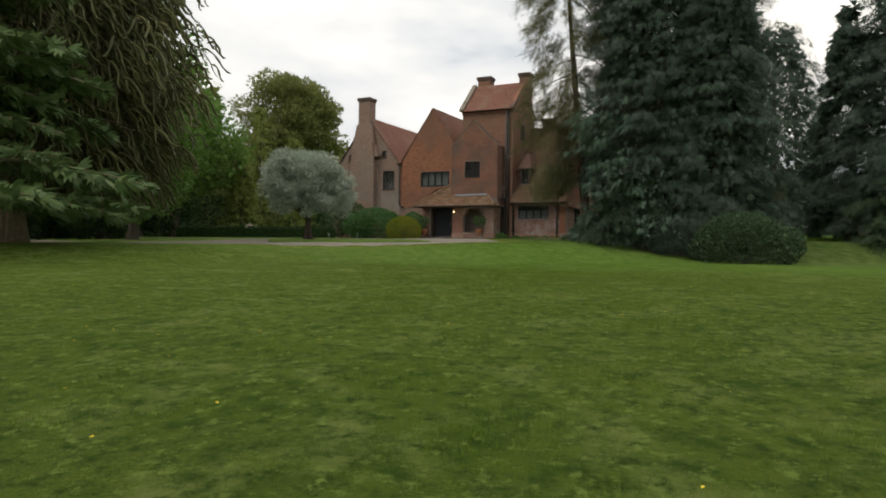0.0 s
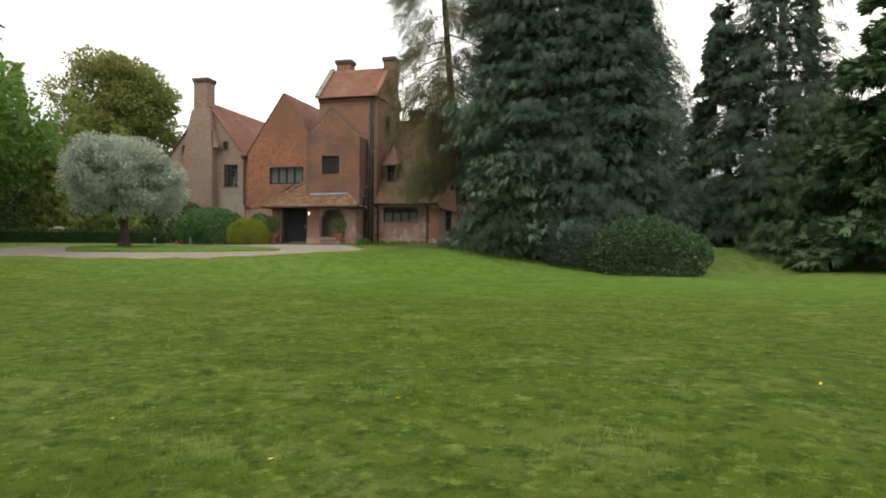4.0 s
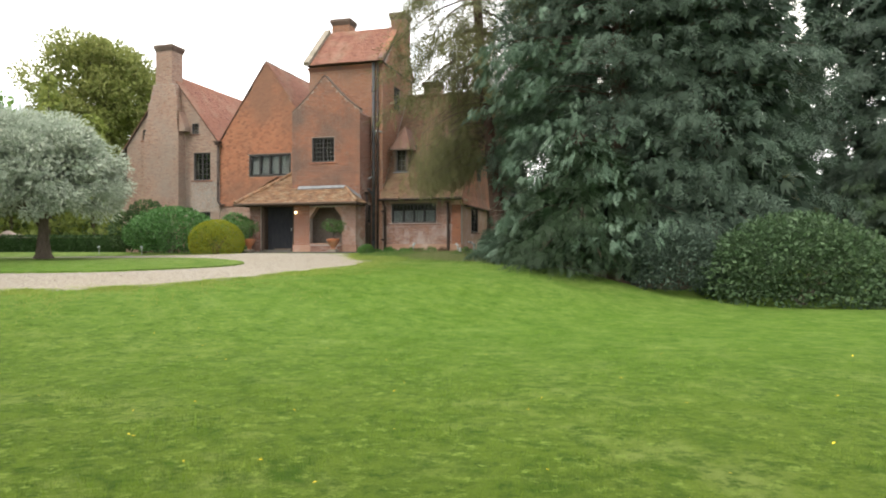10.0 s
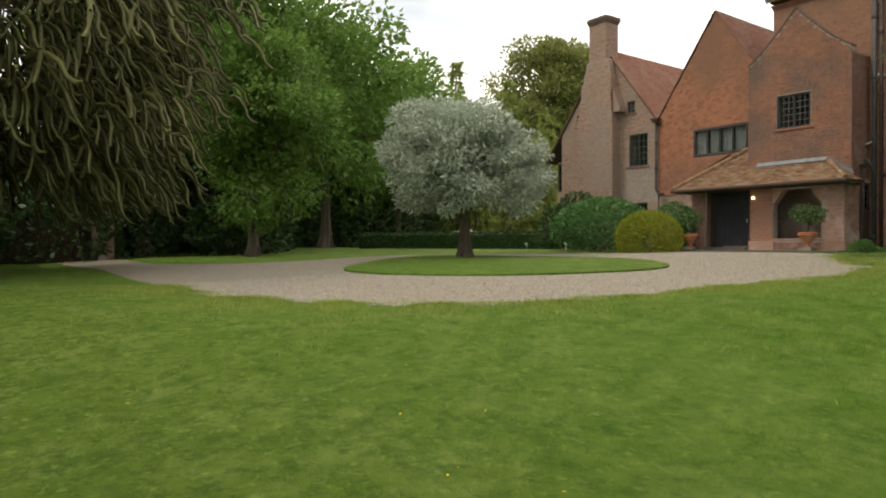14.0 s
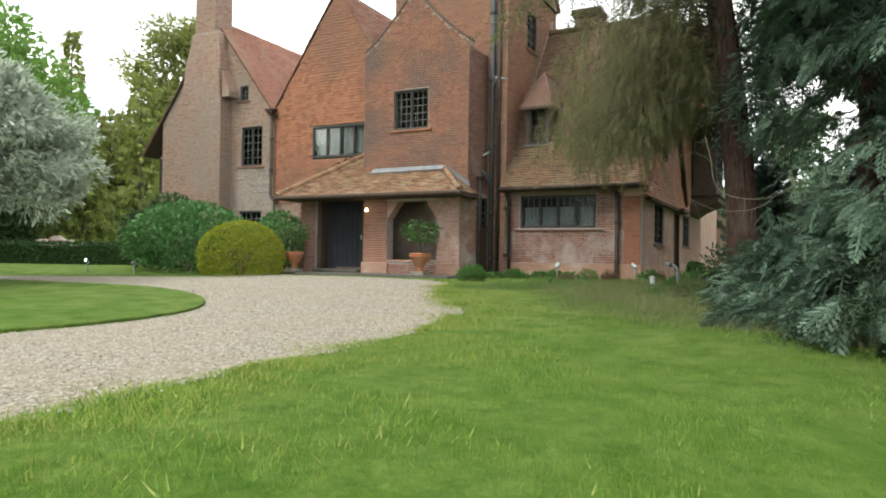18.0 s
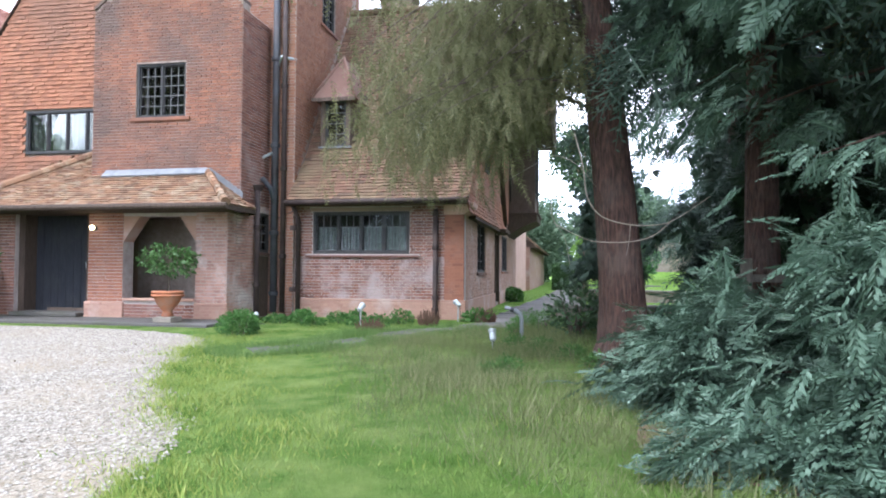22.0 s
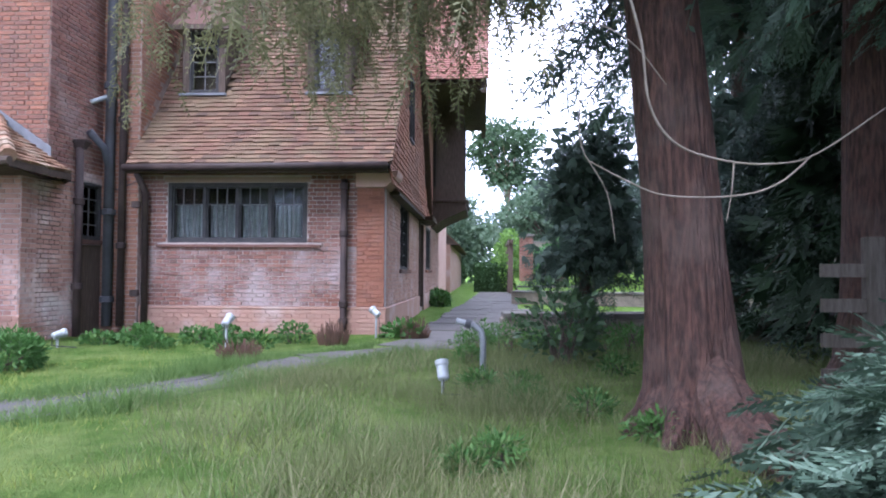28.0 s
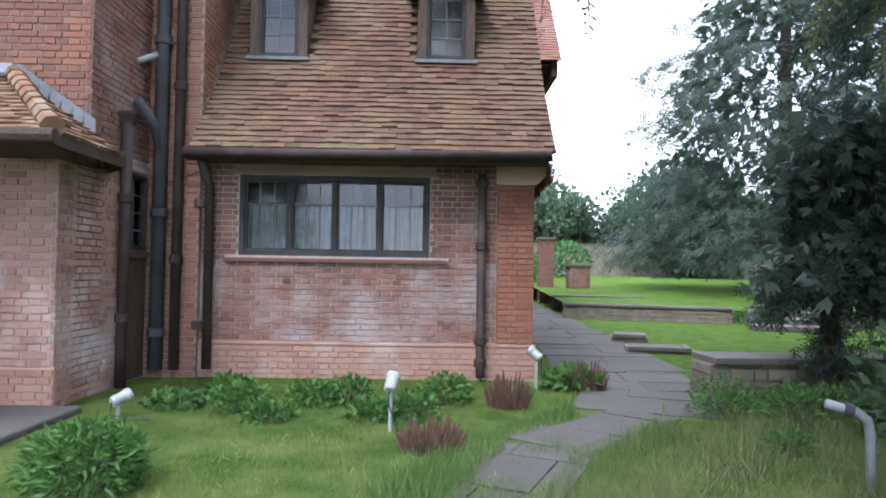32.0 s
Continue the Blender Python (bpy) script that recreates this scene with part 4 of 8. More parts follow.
stack("chimney", -3.95, -3.15, 1.55, 2.35, 9.6, 11.7, M_BRICK_TOWER, "square brick chimney at the tower gable")
stack("chimney", -7.3, -6.3, 2.05, 2.85, 9.6, 11.85, M_BRICK_TOWER, "square brick chimney on the tower ridge")
stack("chimney", -3.1, -2.2, 4.2, 5.0, 6.5, 8.9, M_BRICK_DUN, "brick chimney behind the wing roof")

# porch bay with its curved gable
BX0, BX1, BY = -7.66, -4.3, -1.4
up_hole = (-6.66, -5.54, 4.12, 5.25)
BF, BS = front(BY), flank(BX1)
bay = part("bay_wall", holed(Geo(), BF, BX0, BX1, 2.3, 6.3, 0.3, [up_hole]), M_MORTAR, house, "red brick bay with a curved gable")


def bay_top(u):
    """The gable's outline: upright kneelers, slightly swept slopes, steep tip."""
    c = -6.02
    t = min(abs(u - c) / (1.66 if u < c else 1.72), 1.0)
    return 8.05 - 1.62 * (1.12 * t - 0.12 * t ** 3 if t < 1 else 1) - 0.04 * math.sin(t * math.pi)


gl_ = [(BX0 + (BX1 - BX0) * i / 28) for i in range(29)]
g = Geo()
g.prism([(BX0, BY, 6.3)] + [(u, BY, bay_top(u)) for u in gl_] + [(BX1, BY, 6.3)], (0, 0.3, 0))
part("bay_gable", g, M_MORTAR, bay)
bricks_on(brickwork(BF, BX0, BX1, 2.36, 8.1, [up_hole], keep=lambda u, z: z < bay_top(u) - 0.05), M_BRICK_SOOT, bay)
g = Geo()
for a, c in zip(gl_, gl_[1:]):
    g.slab((a, BY - 0.03, bay_top(a)), (c - a, 0, bay_top(c) - bay_top(a)), (0, 0.38, 0), (0, 0, 0.07))
part("gable_coping", g, M_BRICK_DARK, bay, "worn brick gable coping")
window(BF, *up_hole, lights=2, rows=5, cols=3, label="two-light leaded window over the porch")
bays = part("bay_side", holed(Geo(), BS, BY + 0.3, 0.0, -0.1, 6.3, 0.3, [(-0.62, -0.1, 1.38, 2.2)]), M_MORTAR_PALE, house)
bricks_on(brickwork(BS, BY - 0.5, -0.1, 0.0, 2.35, [(-0.62, -0.1, 0.0, 2.2)]), M_BRICK_ROSE, bays)
bricks_on(brickwork(BS, BY, -0.1, 2.35, 6.3), M_BRICK, bays)
part("panel", boxm(Geo(), BS, -0.6, -0.11, -0.012, 0.0, 0.02, 1.3), M_OAK_GREY, bays, "grey boarded panel under the narrow window")
window(BS, -0.62, -0.12, 1.38, 2.2, lights=1, rows=4, cols=2, recess=0.03, label="narrow leaded window beside the downpipes", fr=0.035)
part("bay_side", holed(Geo(), lambda u, d, z: (BX0 + d, u, z), BY + 0.3, 0.7, 2.3, 6.4, 0.3), M_BRICK_DUN, house)
g = Geo()
for s in (-1, 1):
    g.add([(-6.0, BY + 0.3, 7.7), (-6.0, 1.6, 7.7), (-6.0 + s * 1.7, 1.6, 6.25), (-6.0 + s * 1.7, BY + 0.3, 6.25)], [(0, 1, 2, 3)])
part("bay_roof", g, M_TILE_RED, house)

# porch: brick front with a door recess and a canted arch, lean-to tiled roof
PY = -1.9
PF = front(PY)
door_hole, arch_hole = (-9.0, -7.3, -0.05, 2.12), (-6.52, -4.95, 0.38, 2.05)
porch = part("porch_wall", holed(Geo(), PF, -9.55, BX1, -0.1, 2.35, 0.32, [door_hole, arch_hole]), M_MORTAR_PALE, house)
bricks_on(brickwork(PF, -7.3, -6.52, 0.36, 2.3), M_BRICK_ORANGE, porch, "orange brick porch pier")
bricks_on(brickwork(PF, -4.95, BX1, 0.36, 2.3), M_BRICK_ROSE, porch, "chalky red brick porch pier")
bricks_on(brickwork(PF, -6.52, -4.95, 0.0, 0.36) + brickwork(PF, -9.55, -9.0, 0.0, 2.3), M_BRICK, porch)
part("pier_plinth", boxm(Geo(), PF, -7.34, -6.48, -0.05, 0.0, -0.1, 0.36), M_BRICK_PALE, porch, bevel=0.012)
part("pier_plinth", boxm(Geo(), PF, -4.95, BX1 + 0.05, -0.05, 0.0, -0.1, 0.36), M_BRICK_PALE, porch, bevel=0.012)
for a, c in ((-7.34, -6.48), (-4.95, BX1 + 0.05)):
    bricks_on(brickwork(front(PY - 0.05), a, c, -0.03, 0.36), M_BRICK_PALE, porch)
part("arch_sill", boxm(Geo(), PF, -6.5, -4.97, -0.04, 0.3, 0.381, 0.43), M_BRICK_PALE, porch, bevel=0.01)
for s, a in ((1, -6.52), (-1, -4.95)):
    part("arch_shoulder", Geo().prism([(a, PY, 1.55), (a, PY, 2.05), (a + s * 0.36, PY, 2.05)], (0, 0.32, 0)), M_BRICK_PALE, porch)
# porch inside
part("porch_floor", Geo().box(-9.55, BX1 - 0.3, PY + 0.32, 0.4, -0.05, 0.06), M_FLAG, house)
part("porch_back", Geo().box(-9.55, BX1 - 0.3, 0.4, 0.6, -0.05, 2.9), M_BRICK_DUN, house)
part("porch_seat", Geo().box(-6.4, -5.0, 0.0, 0.38, 0.06, 0.85), M_OAK_GREY, house, bevel=0.02)
door = part("front_door", Geo(), M_DOOR, house, "wide black-stained plank double door")
door.data = Geo().box(-8.85, -7.42, PY + 0.42, PY + 0.47, -0.02, 2.1).mesh("front_door", M_DOOR)
for k in range(8):
    x = -8.84 + k * 0.178
    part("plank", Geo().box(x, x + 0.17, PY + 0.395, PY + 0.42, 0.0, 2.08), M_DOOR, door, bevel=0.004)
part("weather_board", Geo().box(-8.5, -7.5, PY + 0.33, PY + 0.39, 0.06, 0.2), M_OAK_GREY, door)
part("handle", Geo().tube([(-7.62, PY + 0.36, 1.0), (-7.62, PY + 0.36, 1.14)], 0.018, 8), M_METAL, door)
for a, c in ((-9.0, -8.86), (-7.42, -7.3)):
    part("door_post", boxm(Geo(), PF, a, c, 0.1, 0.46, -0.05, 2.12), M_OAK, door)
lamp = part("porch_lamp", Geo().tube([(-7.15, PY - 0.015, 1.82), (-7.15, PY - 0.06, 1.82)], 0.05, 12), M_FRAME, house, "small round lit lamp on the porch pier")
part("globe", Geo().lathe(-7.15, PY - 0.1, [(0.01, 1.775), (0.035, 1.785), (0.048, 1.82), (0.035, 1.855), (0.01, 1.865)], 14), M_BULB, lamp, smooth=True)
part("step", Geo().box(-9.7, -4.0, -3.1, PY - 0.052, -0.3, 0.055), M_FLAG, house, "long worn stone step", bevel=0.02)
part("step", Geo().box(-8.9, -7.36, PY - 0.25, PY + 0.3, 0.058, 0.14), M_FLAG, house, bevel=0.015)

# lean-to roof: wide over the door, hipped at both ends
EZ, TOPZ = 2.2, 2.93
EY, TY_ = -2.62, BY - 0.02
slope = Vector((0, TY_ - EY, TOPZ - EZ))
roofp = part("porch_roof", Geo().add([(-9.85, EY, EZ), (-3.95, EY, EZ), (-5.0, TY_, TOPZ), (-7.66, TY_, TOPZ), (-7.66, 0.68, 3.88), (-9.3, 0.68, 3.88), (-10.3, 0.68, 3.2), (-9.85, 0.68, 2.3), (-9.85, EY, EZ - 0.09), (-3.95, EY, EZ - 0.09), (-4.3, TY_ + 0.4, EZ - 0.09), (-9.85, 0.68, EZ - 0.09), (-7.66, EY, EZ), (-3.95, TY_, EZ), (-3.95, TY_, EZ - 0.09)],
             [(12, 1, 2, 3), (8, 9, 10, 11), (0, 8, 9, 1), (0, 8, 11, 7), (1, 13, 2), (1, 9, 14, 13), (13, 14, 10, 2)]), M_OAK, house, "lichened tiled lean-to porch roof")
# right part up to the bay's wall
tiles_on(tile_pieces((-7.66, EY, EZ), (1, 0, 0), slope, 3.71, slope.length, lambda a, s: a < 3.71 - 1.05 * s / slope.length, 0.1), M_TILE_LICHEN, roofp)
# left part runs up further, to the tile-hung wall
long_up = Vector((0, 0.66 - EY, 3.9 - EZ))
tiles_on(tile_pieces((-9.85, EY, EZ), (1, 0, 0), long_up, 2.19, long_up.length, lambda a, s: a > 1.25 * (s / long_up.length), 0.1), M_TILE_LICHEN, roofp)
core_l = Geo().add([(-9.85, EY, EZ - 0.01), (-7.66, EY, EZ - 0.01), (-7.66, 0.66, 3.88), (-8.65, 0.66, 3.88)], [(0, 1, 2, 3)])
part("porch_roof_deck", core_l, M_OAK, roofp)
g = Geo()
g.add([(-9.85, EY, EZ), (-8.62, 0.66, 3.9), (-10.6, 0.66, 2.35)], [(0, 1, 2)])
part("hip_deck", g, M_TILE_LICHEN, roofp)
tiles_on(tile_pieces((-9.9, EY + 0.05, EZ), (-0.2, 1, 0.02), (0.55, 0.0, 0.8), 3.3, 1.9, lambda a, s: a > 3.3 * s / 1.9), M_TILE_LICHEN, roofp)
g = Geo()
for i in range(14):
    t = i / 14
    p0, p1 = Vector((-9.87, EY, EZ + 0.04)).lerp(Vector((-8.62, 0.66, 3.95)), t), Vector((-9.87, EY, EZ + 0.04)).lerp(Vector((-8.62, 0.66, 3.95)), t + 0.085)
    g.tube([p0, p1], [0.10, 0.085], 8)
part("hip_tiles", g, M_TILE_LICHEN, roofp)
hip_r = Vector((-1.05, 0, TOPZ - EZ))
tiles_on(tile_pieces((-3.95, EY, EZ), (0, 1, 0), hip_r, TY_ - EY, hip_r.length, lambda a, s: a > (TY_ - EY) * s / hip_r.length), M_TILE_LICHEN, roofp)
g = Geo()
for i in range(9):
    p0, p1 = Vector((-3.95, EY, EZ + 0.04)).lerp(Vector((-5.0, TY_, TOPZ + 0.04)), i / 9), Vector((-3.95, EY, EZ + 0.04)).lerp(Vector((-5.0, TY_, TOPZ + 0.04)), i / 9 + 0.13)
    g.tube([p0, p1], [0.09, 0.075], 8)
part("hip_tiles", g, M_TILE_LICHEN, roofp)
# lead flashing over the bay, with its stepped end running down the wall
part("flashing", Geo().prism([(-7.3, TY_ - 0.01, TOPZ + 0.09), (-5.0, TY_ - 0.01, TOPZ + 0.10), (-4.95, TY_ - 0.12, TOPZ - 0.02), (-7.3, TY_ - 0.15, TOPZ - 0.05)], (0, -0.012, 0.03)), M_LEAD, roofp, "pale grey lead flashing")
for k in range(7):
    x, z = -4.98 + 0.105 * k, TOPZ + 0.06 - 0.073 * k
    part("lead_step", Geo().prism([(x, TY_ - 0.02, z - 0.07), (x + 0.13, TY_ - 0.02, z - 0.15), (x + 0.13, TY_ - 0.02, z + 0.0), (x + 0.03, TY_ - 0.02, z + 0.07)], (0, -0.014, 0)), M_LEAD, roofp)
part("gutter", Geo().tube([(-9.9, EY - 0.05, EZ - 0.04), (-3.9, EY - 0.05, EZ - 0.03)], 0.055, 8), M_OAK, roofp)

# tile-hung middle gable
HX0, HX1, HY, HZE = -12.85, -7.55, 0.7, 5.6
HC, HZ = -10.2, 9.5
hung_hole = (-11.15, -8.85, 3.83, 4.9)
HF = front(HY)
hung = part("hung_wall", holed(Geo(), HF, HX0, HX1, -0.1, HZE, 0.3, [hung_hole]), M_MORTAR, house, "gable hung with orange clay tiles")
part("hung_gable", Geo().prism([(HX0, HY, HZE), (HC, HY, HZ), (HX1, HY, HZE)], (0, 0.3, 0)), M_MORTAR, hung)


def hung_keep(a, s):
    u, z = HX0 + a, 2.35 + s
    if hung_hole[0] - 0.06 < u < hung_hole[1] + 0.06 and hung_hole[2] - 0.05 < z < hung_hole[3] + 0.05:
        return False
    return z < HZE + (HZ - HZE) * (1 - abs(u - HC) / 2.65) and not (u > -9.9 and z < 3.7)


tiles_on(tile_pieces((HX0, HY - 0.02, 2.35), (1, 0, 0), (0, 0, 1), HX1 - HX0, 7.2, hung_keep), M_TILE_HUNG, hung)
bricks_on(brickwork(HF, HX0, -9.6, 0, 2.35), M_BRICK_DUN, hung)
window(HF, *hung_hole, lights=4, rows=1, cols=1, recess=-0.02, label="four-light dark window with drawn blinds", curtain="full", sill=False, fr=0.06)
HD = 7.0
g = Geo()
for s in (-1, 1):
    g.slab((HC, HY - 0.08, HZ + 0.02), (s * 2.75, 0, -(HZ - HZE) * 2.75 / 2.65), (0, HD, 0), (0, 0, 0.06))
hroof = part("middle_roof", g, M_OAK, house)
up = Vector((-2.72, 0, 4.0))
tiles_on(tile_pieces((HX1 + 0.1, HY - 0.1, HZE - 0.1), (0, 1, 0), up, HD, up.length), M_TILE_RED, hroof)
up = Vector((2.72, 0, 4.0))
tiles_on(tile_pieces((HX0 - 0.1, HY - 0.1, HZE - 0.1), (0, 1, 0), up, HD, up.length), M_TILE_RED, hroof)

# left wing with the great chimney breast
LX0, LX1, LY, LZE, LC, LZ = -18.5, -12.87, 0.64, 5.55, -15.7, 9.2
l_holes = [(-14.4, -13.4, 3.7, 5.13), (-14.45, -13.4, 1.3, 2.08), (-17.5, -17.05, 5.9, 6.5), (-14.5, -14.1, 6.1, 6.65)]
LF_ = front(LY)
lw = part("left_wing_wall", holed(Geo(), LF_, LX0, LX1, -0.2, LZE, 0.3, l_holes[:2]), M_MORTAR, house, "weathered brick wing with a flint panel")


def l_roof(u):
    return LZ - abs(u - LC) * (LZ - LZE) / (LX1 - LC)


us = [LX0 + (LX1 - LX0) * i / 24 for i in range(25)]
holed_g = Geo()
for a, c in zip(us, us[1:]):
    m = (a + c) / 2
    hs = [q for q in l_holes[2:] if q[0] < m < q[1]]
    z = LZE
    for q in hs:
        holed_g.prism([(a, LY, z), (c, LY, z), (c, LY, q[2]), (a, LY, q[2])], (0, 0.3, 0))
        z = q[3]
    holed_g.prism([(a, LY, z), (c, LY, z), (c, LY, max(l_roof(c), z + 0.02)), (a, LY, max(l_roof(a), z + 0.02))], (0, 0.3, 0))
part("left_gable", holed_g, M_MORTAR, lw)
bricks_on(brickwork(LF_, LX0, LX1, 0.0, 9.2, l_holes, keep=lambda u, z: z < l_roof(u) - 0.05 and not (u > -14.55 and 2.1 < z < 3.65) and not (-17.0 < u < -15.0 and z < 7.2)), M_BRICK_DUN, lw)
g = Geo()
for k in range(420):
    u, z = rb.uniform(-14.5, LX1 - 0.05), rb.uniform(2.12, 3.6)
    r = rb.uniform(0.02, 0.05)
    g.lathe(0, 0, [(r * 0.3, 0), (r, r * 0.3), (r * 0.8, r * 0.55), (r * 0.2, r * 0.7)], 6)
    for q in range(len(g.v) - 24, len(g.v)):
        p = g.v[q]
        g.v[q] = (u + p[0], LY - p[2] + 0.004, z + p[1] * 0.8)
tagged(part("flint_facing", g, M_FLINT, lw, "knapped flint panel"), kind="stuff")
for k, q in enumerate(l_holes):
    window(LF_, *q, lights=2 if k < 2 else 1, rows=5 if k == 0 else 3, cols=2, label=("tall leaded window", "low leaded window", "small attic window", "small attic window")[k])
# breast: broad below, drawn in above to the stack
g = Geo()
for (x0, x1, d0, z0), (x2, x3, d2, z2) in zip([(-17.0, -14.9, 0.55, -0.2), (-17.0, -14.9, 0.55, 5.6), (-16.75, -15.1, 0.45, 7.6), (-16.55, -15.2, 0.40, 8.5)], [(-17.0, -14.9, 0.55, 5.6), (-16.75, -15.1, 0.45, 7.6), (-16.55, -15.2, 0.40, 8.5), (-16.5, -15.25, 0.40, 8.7)]):
    g.add([(x0, LY - d0, z0), (x1, LY - d0, z0), (x1, LY + 0.3, z0), (x0, LY + 0.3, z0), (x2, LY - d2, z2), (x3, LY - d2, z2), (x3, LY + 0.3, z2), (x2, LY + 0.3, z2)], [(0, 1, 5, 4), (1, 2, 6, 5), (3, 0, 4, 7), (4, 5, 6, 7)])
breast = part("chimney_breast", welded(g), M_MORTAR, house, "tapering brick chimney breast")
BREAST = ((-0.2, -17.0, -14.9, 0.55), (5.6, -17.0, -14.9, 0.55), (7.6, -16.75, -15.1, 0.45), (8.5, -16.55, -15.2, 0.40), (8.7, -16.5, -15.25, 0.40))


def breast_at(z):
    """Left edge, right edge and depth of the breast at a height."""
    for (z0, *p), (z1, *q) in zip(BREAST, BREAST[1:]):
        if z <= z1:
            t = (z - z0) / (z1 - z0)
            return [a + (c - a) * t for a, c in zip(p, q)]
    return BREAST[-1][1:]


bricks_on(brickwork(lambda u, d, z: (u, LY - breast_at(z)[2] + d, z), -17.0, -14.9, 0, 8.66, keep=lambda u, z: breast_at(z)[0] < u < breast_at(z)[1]), M_BRICK_DUN, breast)
bricks_on(brickwork(lambda u, d, z: (breast_at(z)[1] - d, u, z), LY - 0.55, LY, 0, 8.66, keep=lambda u, z: u > LY - breast_at(z)[2]), M_BRICK_DUN, breast)
g = Geo()
g.prism([(-14.9, LY, 7.2), (-14.55, LY, 6.4), (-14.55, LY, 6.2), (-14.9, LY, 6.2)], (0, -0.5, 0))
part("shoulder", g, M_BRICK_DUN, breast)
stack("chimney", -16.42, -15.38, LY - 0.42, LY + 0.5, 8.6, 10.75, M_BRICK_DUN, "tall square brick chimney stack with a moulded cap")
g = Geo()
LD = 9.0
for s in (-1, 1):
    w = (LX1 - LC) * 1.06 if s > 0 else (LC - LX0) * 1.35
    g.slab((LC, LY - 0.1, LZ), (s * w, 0, -w * (LZ - LZE) / (LX1 - LC)), (0, LD, 0), (0, 0, 0.07))
lroof = part("left_roof", g, M_OAK, house)
up = Vector((-(LX1 - LC) * 1.05, 0, (LZ - LZE) * 1.05))
tiles_on(tile_pieces((LX1 + 0.13, LY - 0.12, LZE - 0.1), (0, 1, 0), up, LD, up.length), M_TILE_RED, lroof)
up = Vector(((LC - LX0) * 1.35, 0, (LC - LX0) * 1.35 * (LZ - LZE) / (LX1 - LC)))
tiles_on(tile_pieces((LX0 - 0.98, LY - 0.12, LZ - up.z + 0.07), (0, 1, 0), up, 4.0, up.length), M_TILE_RED, lroof)
part("left_side_bay", Geo().box(-19.3, -18.4, 1.2, 4.2, -0.2, 4.4), M_BRICK_DUN, house)
window(lambda u, d, z: (u, 1.2 + d, z), -19.2, -18.55, 2.9, 4.3, lights=1, rows=4, cols=2, recess=-0.05, label="side oriel window", sill=False)
part("left_side_wall", Geo().box(-18.5, -18.2, LY + 0.3, 9.0, -0.2, LZE), M_BRICK_DUN, house)
# closing walls behind
part("back_wall", Geo().box(LX0, 0.0, 12.7, 13.0, -0.2, 5.5), M_BRICK_DUN, house)
part("back_roof", Geo().prism([(-12.0, 4.2, 5.4), (-12.0, 7.6, 8.6), (-12.0, 13.2, 5.4)], (8.5, 0, 0)), M_TILE_RED, house)

# oriel and jettied gable on the garden side
ori = part("oriel", Geo().box(0.0, 0.95, 9.5, 9.62, 2.95, 5.78), M_OAK_GREY, house, "projecting timber oriel on a dark bracket")
part("post", Geo().box(0.0, 0.95, 11.9, 12.02, 2.95, 5.78), M_OAK_GREY, ori)
part("panel", Geo().box(0.0, 0.89, 9.52, 9.58, 3.0, 5.7), M_OAK_GREY, ori)
part("front_panel", Geo().box(0.83, 0.89, 9.62, 11.9, 3.0, 3.7), M_OAK_GREY, ori)
window(flank(0.91), 9.62, 11.9, 3.7, 5.6, lights=3, rows=4, cols=2, recess=0.02, label="oriel window", sill=False)
part("bracket", Geo().prism([(0.0, 9.4, 2.95), (1.02, 9.4, 2.95), (1.02, 9.4, 2.75), (0.36, 9.4, 2.45), (0.0, 9.4, 2.2)], (0, 2.7, 0)), M_OAK, ori)
part("moulding", Geo().box(0.0, 1.08, 9.36, 12.1, 2.955, 3.02), M_OAK, ori, bevel=0.01)
gr = part("garden_roof", Geo().prism([(-4.0, 7.2, 5.9), (-4.0, 10.2, 9.6), (-4.0, 13.2, 5.9)], (5.6, 0, 0)), M_OAK, house)
up = Vector((0, 3.05, 3.76))
tiles_on(tile_pieces((-4.0, 7.1, 5.86), (1, 0, 0), up, 5.65, up.length), M_TILE_RED, gr)
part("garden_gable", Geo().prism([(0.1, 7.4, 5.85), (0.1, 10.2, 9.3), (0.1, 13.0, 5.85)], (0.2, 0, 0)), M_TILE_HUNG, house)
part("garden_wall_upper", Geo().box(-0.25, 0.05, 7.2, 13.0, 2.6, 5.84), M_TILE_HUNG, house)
part("bargeboard", Geo().box(1.44, 1.58, 7.22, 13.1, 5.55, 5.84), M_OAK, house)
part("soffit", Geo().box(0.06, 1.44, 7.24, 13.05, 5.78, 5.84), M_OAK, house)

# long low range beyond
rng_ = thing("garden_range", "long low brick outbuilding with a tiled roof", "house")
part("wall", Geo().box(-2.5, -0.2, 13.0, 22.0, -0.1, 3.4), M_RENDER, rng_)
part("upper_wall", Geo().box(-2.5, 0.1, 13.0, 19.0, 3.4, 5.6), M_STONE, rng_)
part("wall", Geo().box(-2.5, 0.0, 22.0, 40.0, -0.1, 2.3), M_BRICK_PALE, rng_)
rr = part("roof", Geo().prism([(0.35, 22.0, 2.25), (-2.6, 22.0, 4.8), (-5.5, 22.0, 2.25)], (0, 18.0, 0)), M_OAK, rng_)
tiles_on(tile_pieces((0.4, 22.0, 2.25), (0, 1, 0), (-2.95, 0, 2.55), 18.0, 3.9, gauge=0.2, tw=0.3), M_TILE, rr)

# rainwater pipes
def downpipe(name, pts, r, material, label, collars=()):
    p = part(name, Geo().tube(pts, r, 10), material, house, label, smooth=True)
    for z in collars:
        x, y = pts[0][0], pts[0][1]
        part("collar", Geo().lathe(x, y, [(r * 1.05, z - 0.05), (r * 1.35, z - 0.04), (r * 1.35, z + 0.04), (r * 1.05, z + 0.05)], 10), material, p)
    return p


